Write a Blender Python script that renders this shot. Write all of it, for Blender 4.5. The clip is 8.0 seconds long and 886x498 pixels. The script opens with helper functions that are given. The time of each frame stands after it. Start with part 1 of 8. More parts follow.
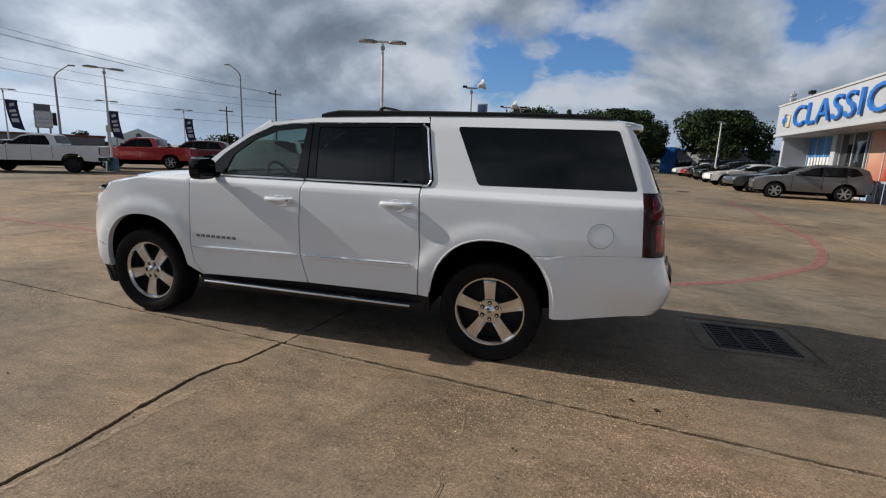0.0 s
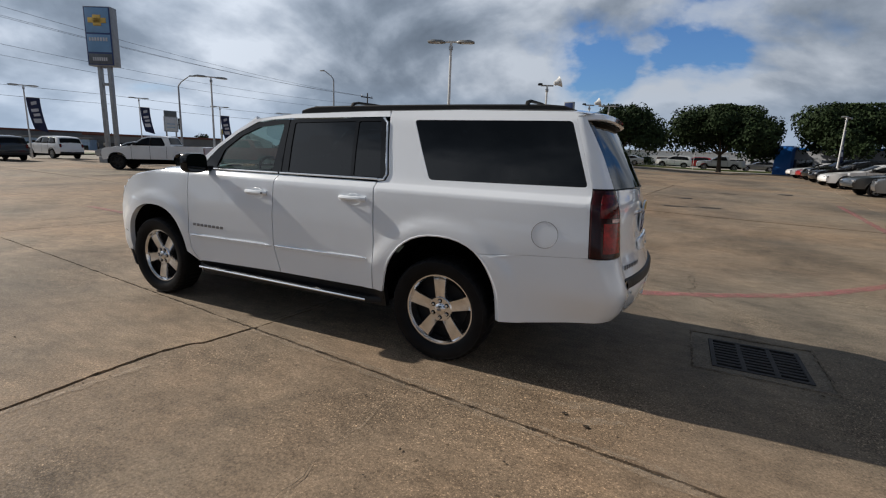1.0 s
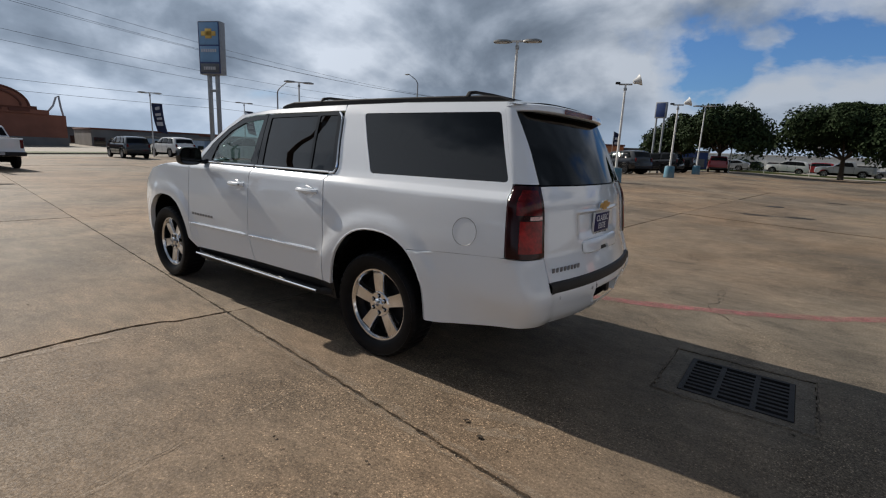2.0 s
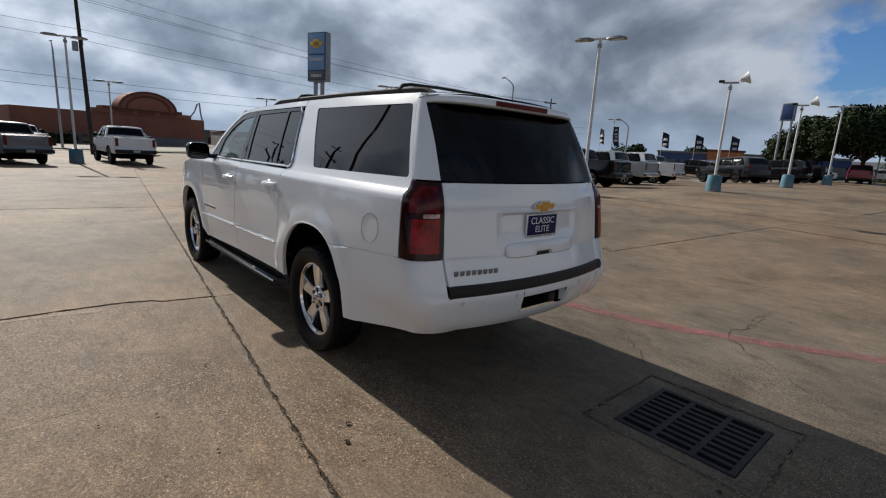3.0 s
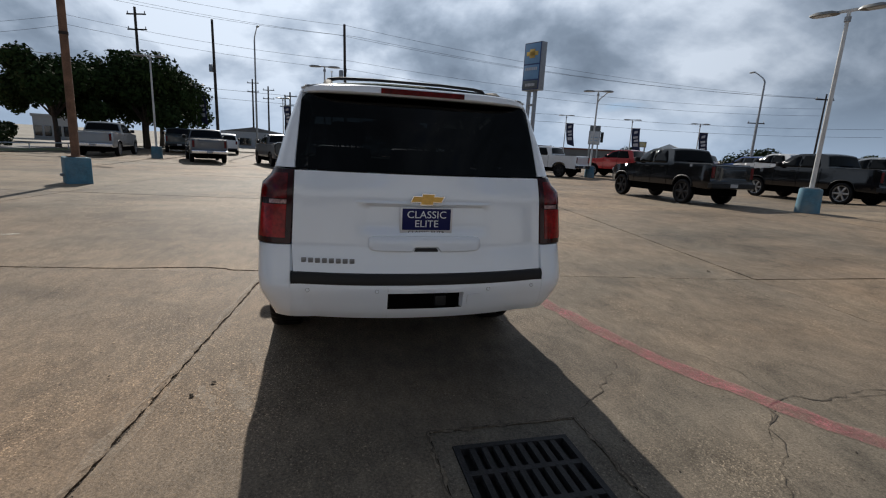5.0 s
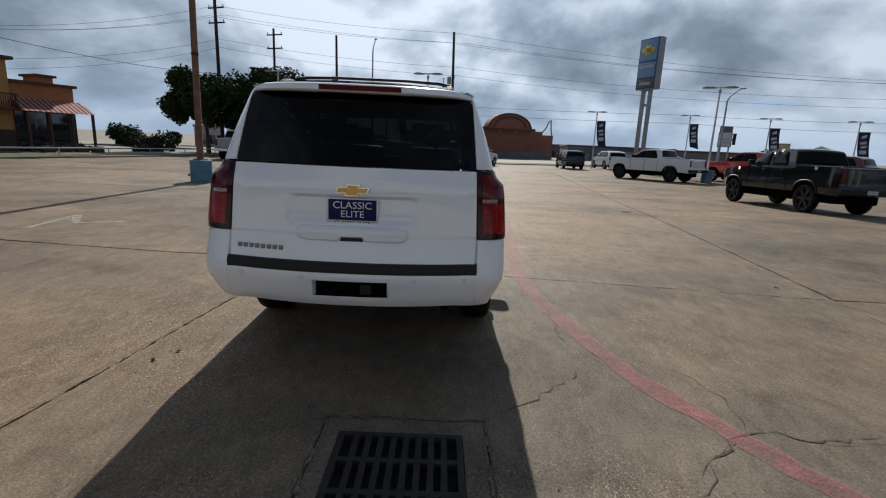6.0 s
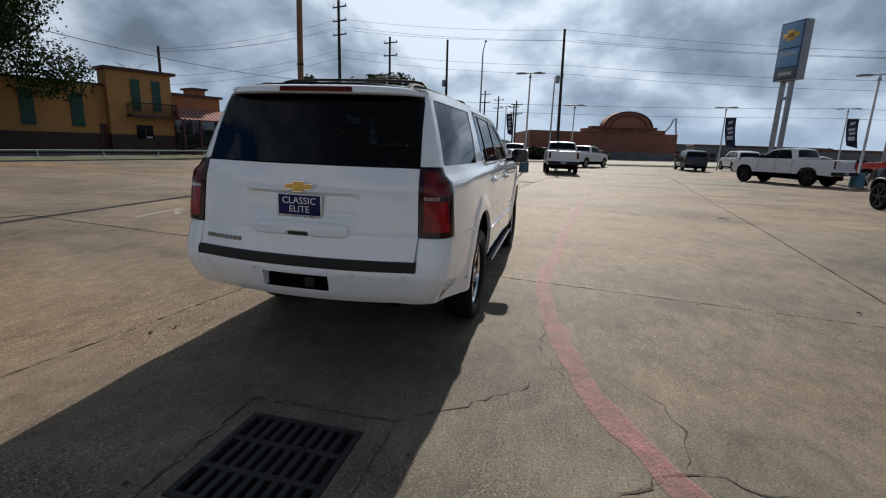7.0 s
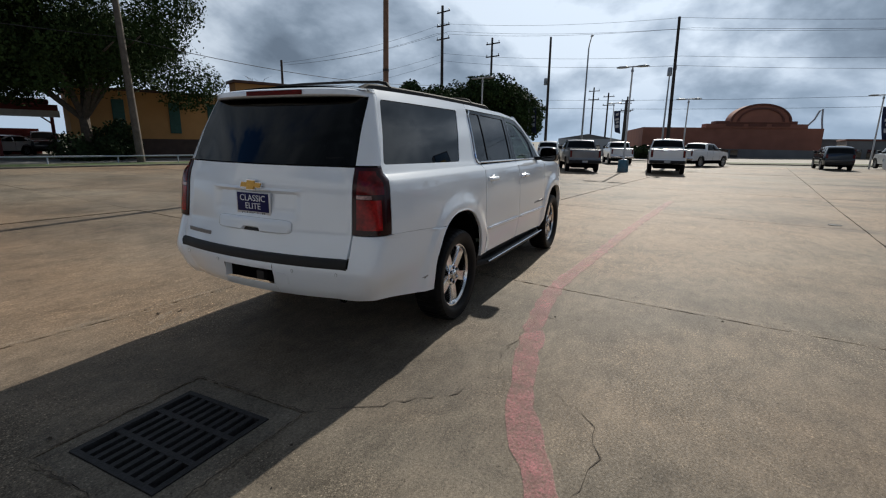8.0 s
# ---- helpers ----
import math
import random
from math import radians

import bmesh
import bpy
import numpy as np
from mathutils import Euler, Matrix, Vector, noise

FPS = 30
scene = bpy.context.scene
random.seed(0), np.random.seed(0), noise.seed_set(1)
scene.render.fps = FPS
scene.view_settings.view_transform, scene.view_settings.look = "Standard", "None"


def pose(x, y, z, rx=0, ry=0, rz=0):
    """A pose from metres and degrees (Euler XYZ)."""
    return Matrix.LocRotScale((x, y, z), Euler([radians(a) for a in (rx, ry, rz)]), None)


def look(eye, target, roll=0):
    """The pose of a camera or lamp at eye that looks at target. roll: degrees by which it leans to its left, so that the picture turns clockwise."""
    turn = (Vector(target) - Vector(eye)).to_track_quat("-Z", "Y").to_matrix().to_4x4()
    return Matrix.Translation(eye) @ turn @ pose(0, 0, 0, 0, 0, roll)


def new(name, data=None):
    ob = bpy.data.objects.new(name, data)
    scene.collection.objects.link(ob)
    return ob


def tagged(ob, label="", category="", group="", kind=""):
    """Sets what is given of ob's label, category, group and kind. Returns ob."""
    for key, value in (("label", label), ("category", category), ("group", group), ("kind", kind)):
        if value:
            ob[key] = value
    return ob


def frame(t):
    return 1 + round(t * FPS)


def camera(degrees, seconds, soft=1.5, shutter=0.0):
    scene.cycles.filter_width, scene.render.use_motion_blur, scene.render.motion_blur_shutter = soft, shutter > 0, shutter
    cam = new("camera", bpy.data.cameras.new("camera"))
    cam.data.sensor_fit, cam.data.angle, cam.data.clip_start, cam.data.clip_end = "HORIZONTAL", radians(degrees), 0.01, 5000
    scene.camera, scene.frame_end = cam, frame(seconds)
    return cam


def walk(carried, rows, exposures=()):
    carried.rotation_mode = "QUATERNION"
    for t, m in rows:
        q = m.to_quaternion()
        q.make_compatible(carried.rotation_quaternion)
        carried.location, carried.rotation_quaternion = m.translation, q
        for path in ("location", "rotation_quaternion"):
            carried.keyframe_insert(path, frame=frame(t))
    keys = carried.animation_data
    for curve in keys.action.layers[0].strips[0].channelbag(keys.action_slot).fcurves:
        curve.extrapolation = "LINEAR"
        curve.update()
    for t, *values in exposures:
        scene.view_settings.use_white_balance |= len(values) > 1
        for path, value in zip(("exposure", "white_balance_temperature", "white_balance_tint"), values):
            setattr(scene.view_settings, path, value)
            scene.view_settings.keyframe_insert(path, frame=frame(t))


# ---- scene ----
cam = camera(85.9, 8.0, soft=1.15)
PATH = [
    (0, (0.552, -4.541, 1.596), (0.048, -2.644, 1.211), 2.3),
    (0.5, (1.023, -4.41, 1.606), (0.359, -2.565, 1.214), 2.3),
    (1, (1.529, -4.104, 1.584), (0.676, -2.339, 1.187), 2.2),
    (1.5, (1.988, -3.832, 1.568), (0.984, -2.149, 1.168), 2.3),
    (3, (3.213, -2.556, 1.559), (1.749, -1.256, 1.153), 3.3),
    (3.5, (3.514, -2.112, 1.557), (1.922, -0.972, 1.148), 3.3),
    (4, (3.761, -1.606, 1.562), (2.036, -0.678, 1.154), 3.4),
    (4.5, (3.948, -1.144, 1.562), (2.127, -0.428, 1.146), 3.3),
    (6, (4.256, 0.54, 1.533), (2.302, 0.563, 1.108), 2.6),
    (6.5, (4.198, 1.06, 1.535), (2.255, 0.863, 1.105), 2.5),
    (7, (4.098, 1.621, 1.549), (2.198, 1.18, 1.111), 2.1),
    (7.5, (3.933, 2.093, 1.563), (2.093, 1.451, 1.115), 1.8),
    (8, (3.688, 2.656, 1.56), (1.938, 1.796, 1.114), 1.0),
]
walk(cam, [(t, look(eye, target, roll)) for t, eye, target, roll in PATH], [(0.0, 0.07, 5900, 9), (1.5, -0.03, 5860, 9), (3.0, -0.13, 5800, 9), (8.0, -0.08, 5700, 6)])

# ---- world, sun, exposure ----
SUN_AZ, SUN_EL = 181.3, 32.0  # degrees, counted from +x towards +y; the sun stands before the big wagon
sun_way = Vector((math.cos(radians(SUN_AZ)) * math.cos(radians(SUN_EL)), math.sin(radians(SUN_AZ)) * math.cos(radians(SUN_EL)), math.sin(radians(SUN_EL))))
sun = new("sun", bpy.data.lights.new("sun", "SUN"))
sun.data.energy, sun.data.angle, sun.data.color = 5.1, radians(0.6), (1.0, 0.855, 0.685)
sun.matrix_world = look(sun_way * 100, (0, 0, 0))

world = bpy.data.worlds.new("sky")
scene.world = world
world.use_nodes = True
wt = world.node_tree
wt.nodes.clear()


def wnode(kind, **values):
    n = wt.nodes.new(kind)
    for k, v in values.items():
        n.inputs[k].default_value = v
    return n


def wmath(op, a, b=None):
    n = wt.nodes.new("ShaderNodeMath")
    n.operation = op
    for i, v in enumerate((a, b)):
        if v is None:
            continue
        if isinstance(v, (int, float)):
            n.inputs[i].default_value = v
        else:
            wt.links.new(v, n.inputs[i])
    return n.outputs[0]


def wramp(fac, stops):
    n = wt.nodes.new("ShaderNodeValToRGB")
    while len(n.color_ramp.elements) < len(stops):
        n.color_ramp.elements.new(0.5)
    for e, (p, c) in zip(n.color_ramp.elements, stops):
        e.position, e.color = p, (*c, 1)
    wt.links.new(fac, n.inputs[0])
    return n.outputs[0]


coord = wt.nodes.new("ShaderNodeTexCoord")
sep = wt.nodes.new("ShaderNodeSeparateXYZ")
wt.links.new(coord.outputs["Generated"], sep.inputs[0])
flat = wt.nodes.new("ShaderNodeCombineXYZ")
lift = wmath("ADD", wmath("MAXIMUM", sep.outputs[2], 0.0), 0.48)
wt.links.new(wmath("DIVIDE", sep.outputs[0], lift), flat.inputs[0])
wt.links.new(wmath("DIVIDE", sep.outputs[1], lift), flat.inputs[1])
sky = wt.nodes.new("ShaderNodeTexSky")
sky.sky_type, sky.sun_disc = "NISHITA", False
sky.sun_elevation, sky.sun_rotation = radians(SUN_EL), radians(90 - SUN_AZ)
blue = wt.nodes.new("ShaderNodeMix")
blue.data_type, blue.blend_type = "RGBA", "MULTIPLY"
blue.inputs[0].default_value = 1.0
wt.links.new(sky.outputs[0], blue.inputs[6])
blue.inputs[7].default_value = (0.050, 0.070, 0.098, 1)


def wnoise(scale, detail, rough, shift, distortion=0.0, shrink=1.0):
    m = wt.nodes.new("ShaderNodeMapping")
    m.inputs["Scale"].default_value = (shrink, shrink, 1)
    m.inputs["Location"].default_value = shift
    wt.links.new(flat.outputs[0], m.inputs[0])
    n = wnode("ShaderNodeTexNoise", Scale=scale, Detail=detail, Roughness=rough, Distortion=distortion)
    wt.links.new(m.outputs[0], n.inputs["Vector"])
    return n.outputs[0]


BILLOW = dict(scale=1.75, detail=10, rough=0.53, distortion=0.18, shift=(5.1, 2.3, 0))
thick = wnoise(**BILLOW)
above = wnoise(shrink=0.93, **BILLOW)
veil = wnoise(scale=0.55, detail=3, rough=0.5, shift=(1.2, 8.8, 3))


def wtowards(way):
    n = wt.nodes.new("ShaderNodeVectorMath")
    n.operation = "DOT_PRODUCT"
    wt.links.new(coord.outputs["Generated"], n.inputs[0])
    n.inputs[1].default_value = way
    return wmath("MAXIMUM", n.outputs["Value"], 0.0)


facing = wtowards(sun_way)
# the cover closes towards the sun
dense = wmath("ADD", wmath("ADD", thick, wmath("MULTIPLY", wmath("SUBTRACT", veil, 0.5), 0.22)), wmath("MULTIPLY", facing, 0.20))
cover = wramp(dense, [(0.375, (0, 0, 0)), (0.410, (0.65, 0.65, 0.65)), (0.465, (1, 1, 1))])
# bright on the crowns, grey at the bases and where the cloud is thick
lobe = wmath("POWER", wtowards(Vector((math.cos(radians(222)), math.sin(radians(222)), 0.42)).normalized()), 4.0)
shade = wmath("SUBTRACT", wmath("ADD", wmath("ADD", 0.62, wmath("MULTIPLY", lobe, 0.26)), wmath("MULTIPLY", wmath("SUBTRACT", thick, above), 4.2)), wmath("MULTIPLY", wmath("SUBTRACT", thick, 0.47), 3.0))
tone = wramp(shade, [(0.05, (0.208, 0.243, 0.290)), (0.34, (0.322, 0.366, 0.424)), (0.60, (0.53, 0.574, 0.635)), (0.92, (0.92, 0.94, 0.97))])
# clouds glow more towards the sun, and are thicker and darker overhead
glow = wmath("MULTIPLY", wmath("ADD", wmath("MULTIPLY", wmath("POWER", facing, 2.0), 0.50), 0.54), wmath("SUBTRACT", 1.0, wmath("MULTIPLY", wmath("MAXIMUM", wmath("SUBTRACT", sep.outputs[2], 0.32), 0.0), 0.90)))
lit = wt.nodes.new("ShaderNodeVectorMath")
lit.operation = "SCALE"
wt.links.new(tone, lit.inputs[0])
wt.links.new(glow, lit.inputs["Scale"])
clouds = wt.nodes.new("ShaderNodeMix")
clouds.data_type = "RGBA"
wt.links.new(cover, clouds.inputs[0])
wt.links.new(blue.outputs[2], clouds.inputs[6])
wt.links.new(lit.outputs[0], clouds.inputs[7])
# pale haze low over the horizon
haze = wt.nodes.new("ShaderNodeMix")
haze.data_type = "RGBA"
wt.links.new(wramp(sep.outputs[2], [(0.0, (0.72, 0.72, 0.72)), (0.13, (0, 0, 0))]), haze.inputs[0])
wt.links.new(clouds.outputs[2], haze.inputs[6])
haze.inputs[7].default_value = (0.47, 0.55, 0.65, 1)
back = wnode("ShaderNodeBackground", Strength=1.0)
wt.links.new(haze.outputs[2], back.inputs[0])
wout = wt.nodes.new("ShaderNodeOutputWorld")
wt.links.new(back.outputs[0], wout.inputs[0])

# ---- materials ----
def material(name, base, rough=0.5, metal=0.0, var=0.0, scale=4.0, grain=0.0, grain_scale=90.0, bump=0.0, bump_scale=60.0, coat=0.0, tint=None, spec=0.5, piece=0.0, emit=0.0):
    """Principled surface with variation at two scales, bump, and a shade that differs from piece to piece."""
    m = bpy.data.materials.new(name)
    m.use_nodes = True
    nt = m.node_tree
    p = nt.nodes["Principled BSDF"]
    p.inputs["Roughness"].default_value, p.inputs["Metallic"].default_value = rough, metal
    p.inputs["Coat Weight"].default_value, p.inputs["Coat Roughness"].default_value = coat, 0.03
    p.inputs["Specular IOR Level"].default_value = spec
    p.inputs["Base Color"].default_value = (*base, 1)
    if emit:
        p.inputs["Emission Color"].default_value, p.inputs["Emission Strength"].default_value = (*base, 1), emit
    tc = nt.nodes.new("ShaderNodeTexCoord")

    def noise_of(sc, detail=5):
        n = nt.nodes.new("ShaderNodeTexNoise")
        n.inputs["Scale"].default_value, n.inputs["Detail"].default_value = sc, detail
        nt.links.new(tc.outputs["Object"], n.inputs["Vector"])
        return n.outputs[0]

    colour = None

    def mixin(fac, dark, light):
        nonlocal colour
        r = nt.nodes.new("ShaderNodeMapRange")
        r.inputs["From Min"].default_value, r.inputs["From Max"].default_value = 0.3, 0.7
        r.inputs["To Min"].default_value, r.inputs["To Max"].default_value = dark, light
        nt.links.new(fac, r.inputs[0])
        s = nt.nodes.new("ShaderNodeVectorMath")
        s.operation = "SCALE"
        if colour is None:
            s.inputs[0].default_value = base
        else:
            nt.links.new(colour, s.inputs[0])
        nt.links.new(r.outputs[0], s.inputs["Scale"])
        colour = s.outputs[0]

    if var:
        mixin(noise_of(scale), 1 - var, 1 + var)
    if grain:
        mixin(noise_of(grain_scale, 3), 1 - grain, 1 + grain)
    if piece:
        info = nt.nodes.new("ShaderNodeObjectInfo")
        mixin(info.outputs["Random"], 1 - piece, 1 + piece)
    if tint and colour is not None:
        mx = nt.nodes.new("ShaderNodeMix")
        mx.data_type = "RGBA"
        rr = nt.nodes.new("ShaderNodeMapRange")
        rr.inputs["From Min"].default_value, rr.inputs["From Max"].default_value = 0.45, 0.75
        nt.links.new(noise_of(scale * 0.37, 6), rr.inputs[0])
        nt.links.new(rr.outputs[0], mx.inputs[0])
        nt.links.new(colour, mx.inputs[6])
        mx.inputs[7].default_value = (*tint, 1)
        colour = mx.outputs[2]
    if colour is not None:
        nt.links.new(colour, p.inputs["Base Color"])
    if bump:
        b = nt.nodes.new("ShaderNodeBump")
        b.inputs["Strength"].default_value, b.inputs["Distance"].default_value = bump, 0.01
        nt.links.new(noise_of(bump_scale, 4), b.inputs["Height"])
        nt.links.new(b.outputs[0], p.inputs["Normal"])
    return m


def glass(name, tint, gloss_rough=0.01, ior=1.5):
    """A tinted pane: light passes with the tint, the surface mirrors by Fresnel."""
    m = bpy.data.materials.new(name)
    m.use_nodes = True
    nt = m.node_tree
    nt.nodes.clear()
    t, g, f, x, o = [nt.nodes.new(k) for k in ("ShaderNodeBsdfTransparent", "ShaderNodeBsdfGlossy", "ShaderNodeFresnel", "ShaderNodeMixShader", "ShaderNodeOutputMaterial")]
    t.inputs[0].default_value = (*tint, 1)
    g.inputs["Roughness"].default_value = gloss_rough
    f.inputs["IOR"].default_value = ior
    nt.links.new(f.outputs[0], x.inputs[0])
    nt.links.new(t.outputs[0], x.inputs[1])
    nt.links.new(g.outputs[0], x.inputs[2])
    nt.links.new(x.outputs[0], o.inputs[0])
    return m


def concrete(name, base, stain, joint_dark=0.55):
    """Old parking-lot concrete: exposed sandy grain, broad tan and grey stains, dark specks, fine pits."""
    m = bpy.data.materials.new(name)
    m.use_nodes = True
    nt = m.node_tree
    p = nt.nodes["Principled BSDF"]
    p.inputs["Specular IOR Level"].default_value = 0.20
    geo = nt.nodes.new("ShaderNodeNewGeometry")
    where = geo.outputs["Position"]

    def tex(sc, detail, rough=0.55, dist=0.0, stretch=(1, 1, 1)):
        mp = nt.nodes.new("ShaderNodeMapping")
        mp.inputs["Scale"].default_value = stretch
        nt.links.new(where, mp.inputs[0])
        n = nt.nodes.new("ShaderNodeTexNoise")
        n.inputs["Scale"].default_value, n.inputs["Detail"].default_value = sc, detail
        n.inputs["Roughness"].default_value, n.inputs["Distortion"].default_value = rough, dist
        nt.links.new(mp.outputs[0], n.inputs["Vector"])
        return n.outputs[0]

    def ramp(fac, stops):
        n = nt.nodes.new("ShaderNodeValToRGB")
        while len(n.color_ramp.elements) < len(stops):
            n.color_ramp.elements.new(0.5)
        for e, (q, c) in zip(n.color_ramp.elements, stops):
            e.position, e.color = q, (*c, 1)
        nt.links.new(fac, n.inputs[0])
        return n.outputs[0]

    def mix(kind, fac, a, b):
        n = nt.nodes.new("ShaderNodeMix")
        n.data_type, n.blend_type = "RGBA", kind
        for i, v in ((0, fac), (6, a), (7, b)):
            if isinstance(v, float):
                n.inputs[i].default_value = v
            elif isinstance(v, tuple):
                n.inputs[i].default_value = (*v, 1)
            else:
                nt.links.new(v, n.inputs[i])
        return n.outputs[2]

    def cells(sc, feature="F1"):
        n = nt.nodes.new("ShaderNodeTexVoronoi")
        n.feature = feature
        n.inputs["Scale"].default_value = sc
        nt.links.new(where, n.inputs["Vector"])
        return n

    def spot(cx, cy, radius):
        d = nt.nodes.new("ShaderNodeVectorMath")
        d.operation = "DISTANCE"
        nt.links.new(where, d.inputs[0])
        d.inputs[1].default_value = (cx, cy, 0)
        n = nt.nodes.new("ShaderNodeMath")
        n.operation = "DIVIDE"
        nt.links.new(d.outputs["Value"], n.inputs[0])
        n.inputs[1].default_value = radius
        return n.outputs[0]

    broad = ramp(tex(0.30, 9, 0.62, 0.5, (1, 0.75, 1)), [(0.34, stain), (0.50, base), (0.64, tuple(v * k for v, k in zip(base, (1.20, 1.19, 1.17))))])
    blot = ramp(tex(1.35, 10, 0.70, 0.6), [(0.32, (0.68, 0.68, 0.68)), (0.46, (0.96, 0.96, 0.96)), (0.58, (1.06, 1.05, 1.04)), (0.72, (1.30, 1.28, 1.24))])
    # thin grey film of tyre dirt in drawn-out patches
    film = ramp(tex(0.9, 8, 0.66, 0.9, (0.55, 1.5, 1)), [(0.48, (1, 1, 1)), (0.66, (0.86, 0.87, 0.88))])
    grit = ramp(tex(60, 6, 0.82), [(0.34, (0.45, 0.43, 0.40)), (0.50, (1, 1, 1)), (0.66, (1.65, 1.62, 1.56))])
    # the aggregate lies bare in patches: pale and dark stones in a dark bed
    worn = ramp(tex(0.50, 6, 0.6, 0.8), [(0.44, (0.12, 0.12, 0.12)), (0.62, (0.9, 0.9, 0.9))])
    bare = ramp(spot(1.15, -1.08, 0.75), [(0.25, (1, 1, 1)), (1.0, (0, 0, 0))])
    worn = mix("SCREEN", 0.9, worn, bare)
    peb = cells(140)
    sepc = nt.nodes.new("ShaderNodeSeparateColor")
    nt.links.new(peb.outputs["Color"], sepc.inputs[0])
    # the rare brightest stones also paint sun glints into the colour
    stones = mix("MULTIPLY", 1.0, ramp(sepc.outputs[0], [(0.0, (0.50, 0.48, 0.46)), (0.35, (0.92, 0.92, 0.92)), (0.80, (1.10, 1.09, 1.07)), (0.92, (1.35, 1.33, 1.30)), (0.975, (2.6, 2.55, 2.45))]), ramp(peb.outputs["Distance"], [(0.35, (1.08, 1.08, 1.08)), (0.75, (0.50, 0.48, 0.45))]))
    # a few larger stones, pale or nearly black
    big = cells(55)
    sepb = nt.nodes.new("ShaderNodeSeparateColor")
    nt.links.new(big.outputs["Color"], sepb.inputs[0])
    # here too the palest stop is part pale stone, part painted glint
    big_tone = ramp(sepb.outputs[1], [(0.0, (0.50, 0.48, 0.46)), (0.08, (1, 1, 1)), (0.95, (1, 1, 1)), (0.975, (2.3, 2.25, 2.15))])
    big_mask = mix("MULTIPLY", 1.0, worn, ramp(big.outputs["Distance"], [(0.30, (1, 1, 1)), (0.45, (0, 0, 0))]))
    streak = ramp(tex(6.5, 8, 0.70, 0.3, (0.6, 1.3, 1)), [(0.34, (0.80, 0.79, 0.78)), (0.66, (1.17, 1.16, 1.15))])
    speck = ramp(tex(24, 2, 0.5), [(0.24, (0.35, 0.33, 0.30)), (0.31, (1, 1, 1))])
    c = mix("MULTIPLY", 1.0, broad, blot)
    # whole bays are redder or greyer than their neighbours
    c = mix("MULTIPLY", 1.0, c, ramp(tex(0.11, 5, 0.6, 0.4), [(0.38, (0.95, 1.0, 1.05)), (0.62, (1.10, 0.99, 0.90))]))
    c = mix("MULTIPLY", 1.0, c, film)
    c = mix("MULTIPLY", 0.85, c, grit)
    c = mix("MULTIPLY", worn, c, stones)
    c = mix("MULTIPLY", big_mask, c, big_tone)
    c = mix("MULTIPLY", 1.0, c, streak)
    c = mix("MULTIPLY", 0.8, c, speck)
    info = nt.nodes.new("ShaderNodeObjectInfo")
    c = mix("MULTIPLY", 1.0, c, ramp(info.outputs["Random"], [(0.0, (0.90, 0.90, 0.91)), (1.0, (1.08, 1.06, 1.03))]))
    nt.links.new(c, p.inputs["Base Color"])
    r = ramp(tex(70, 4, 0.75), [(0.35, (0.58, 0.58, 0.58)), (0.65, (0.92, 0.92, 0.92))])
    nt.links.new(r, p.inputs["Roughness"])
    bumps = []
    for sc, st, di in ((140, 0.45, 0.006), (1.2, 0.10, 0.02)):
        b = nt.nodes.new("ShaderNodeBump")
        b.inputs["Strength"].default_value, b.inputs["Distance"].default_value = st, di
        nt.links.new(tex(sc, 4, 0.6), b.inputs["Height"])
        if bumps:
            nt.links.new(bumps[-1].outputs[0], b.inputs["Normal"])
        bumps.append(b)
    nt.links.new(bumps[-1].outputs[0], p.inputs["Normal"])
    return m


def worn_paint(name, base, keep=0.5, scale=9.0):
    """Traffic paint, rubbed through to the concrete in patches."""
    m = material(name, base, 0.7, var=0.25, scale=5, grain=0.3, grain_scale=80, bump=0.3, bump_scale=70)
    nt = m.node_tree
    p = nt.nodes["Principled BSDF"]
    geo = nt.nodes.new("ShaderNodeNewGeometry")
    n = nt.nodes.new("ShaderNodeTexNoise")
    n.inputs["Scale"].default_value, n.inputs["Detail"].default_value, n.inputs["Roughness"].default_value = scale, 8, 0.75
    nt.links.new(geo.outputs["Position"], n.inputs["Vector"])
    r = nt.nodes.new("ShaderNodeMapRange")
    r.inputs["From Min"].default_value, r.inputs["From Max"].default_value = 0.30, 0.72
    r.inputs["To Min"].default_value, r.inputs["To Max"].default_value = max(0.0, keep - 0.35), min(1.0, keep + 0.35)
    nt.links.new(n.outputs[0], r.inputs[0])
    # the grain of the concrete shows through
    fine = nt.nodes.new("ShaderNodeTexNoise")
    fine.inputs["Scale"].default_value, fine.inputs["Detail"].default_value, fine.inputs["Roughness"].default_value = 55, 5, 0.8
    nt.links.new(geo.outputs["Position"], fine.inputs["Vector"])
    pits = nt.nodes.new("ShaderNodeMapRange")
    pits.inputs["From Min"].default_value, pits.inputs["From Max"].default_value = 0.36, 0.56
    pits.inputs["To Min"].default_value = 0.25
    nt.links.new(fine.outputs[0], pits.inputs[0])
    mul = nt.nodes.new("ShaderNodeMath")
    mul.operation = "MULTIPLY"
    nt.links.new(r.outputs[0], mul.inputs[0])
    nt.links.new(pits.outputs[0], mul.inputs[1])
    nt.links.new(mul.outputs[0], p.inputs["Alpha"])
    return m


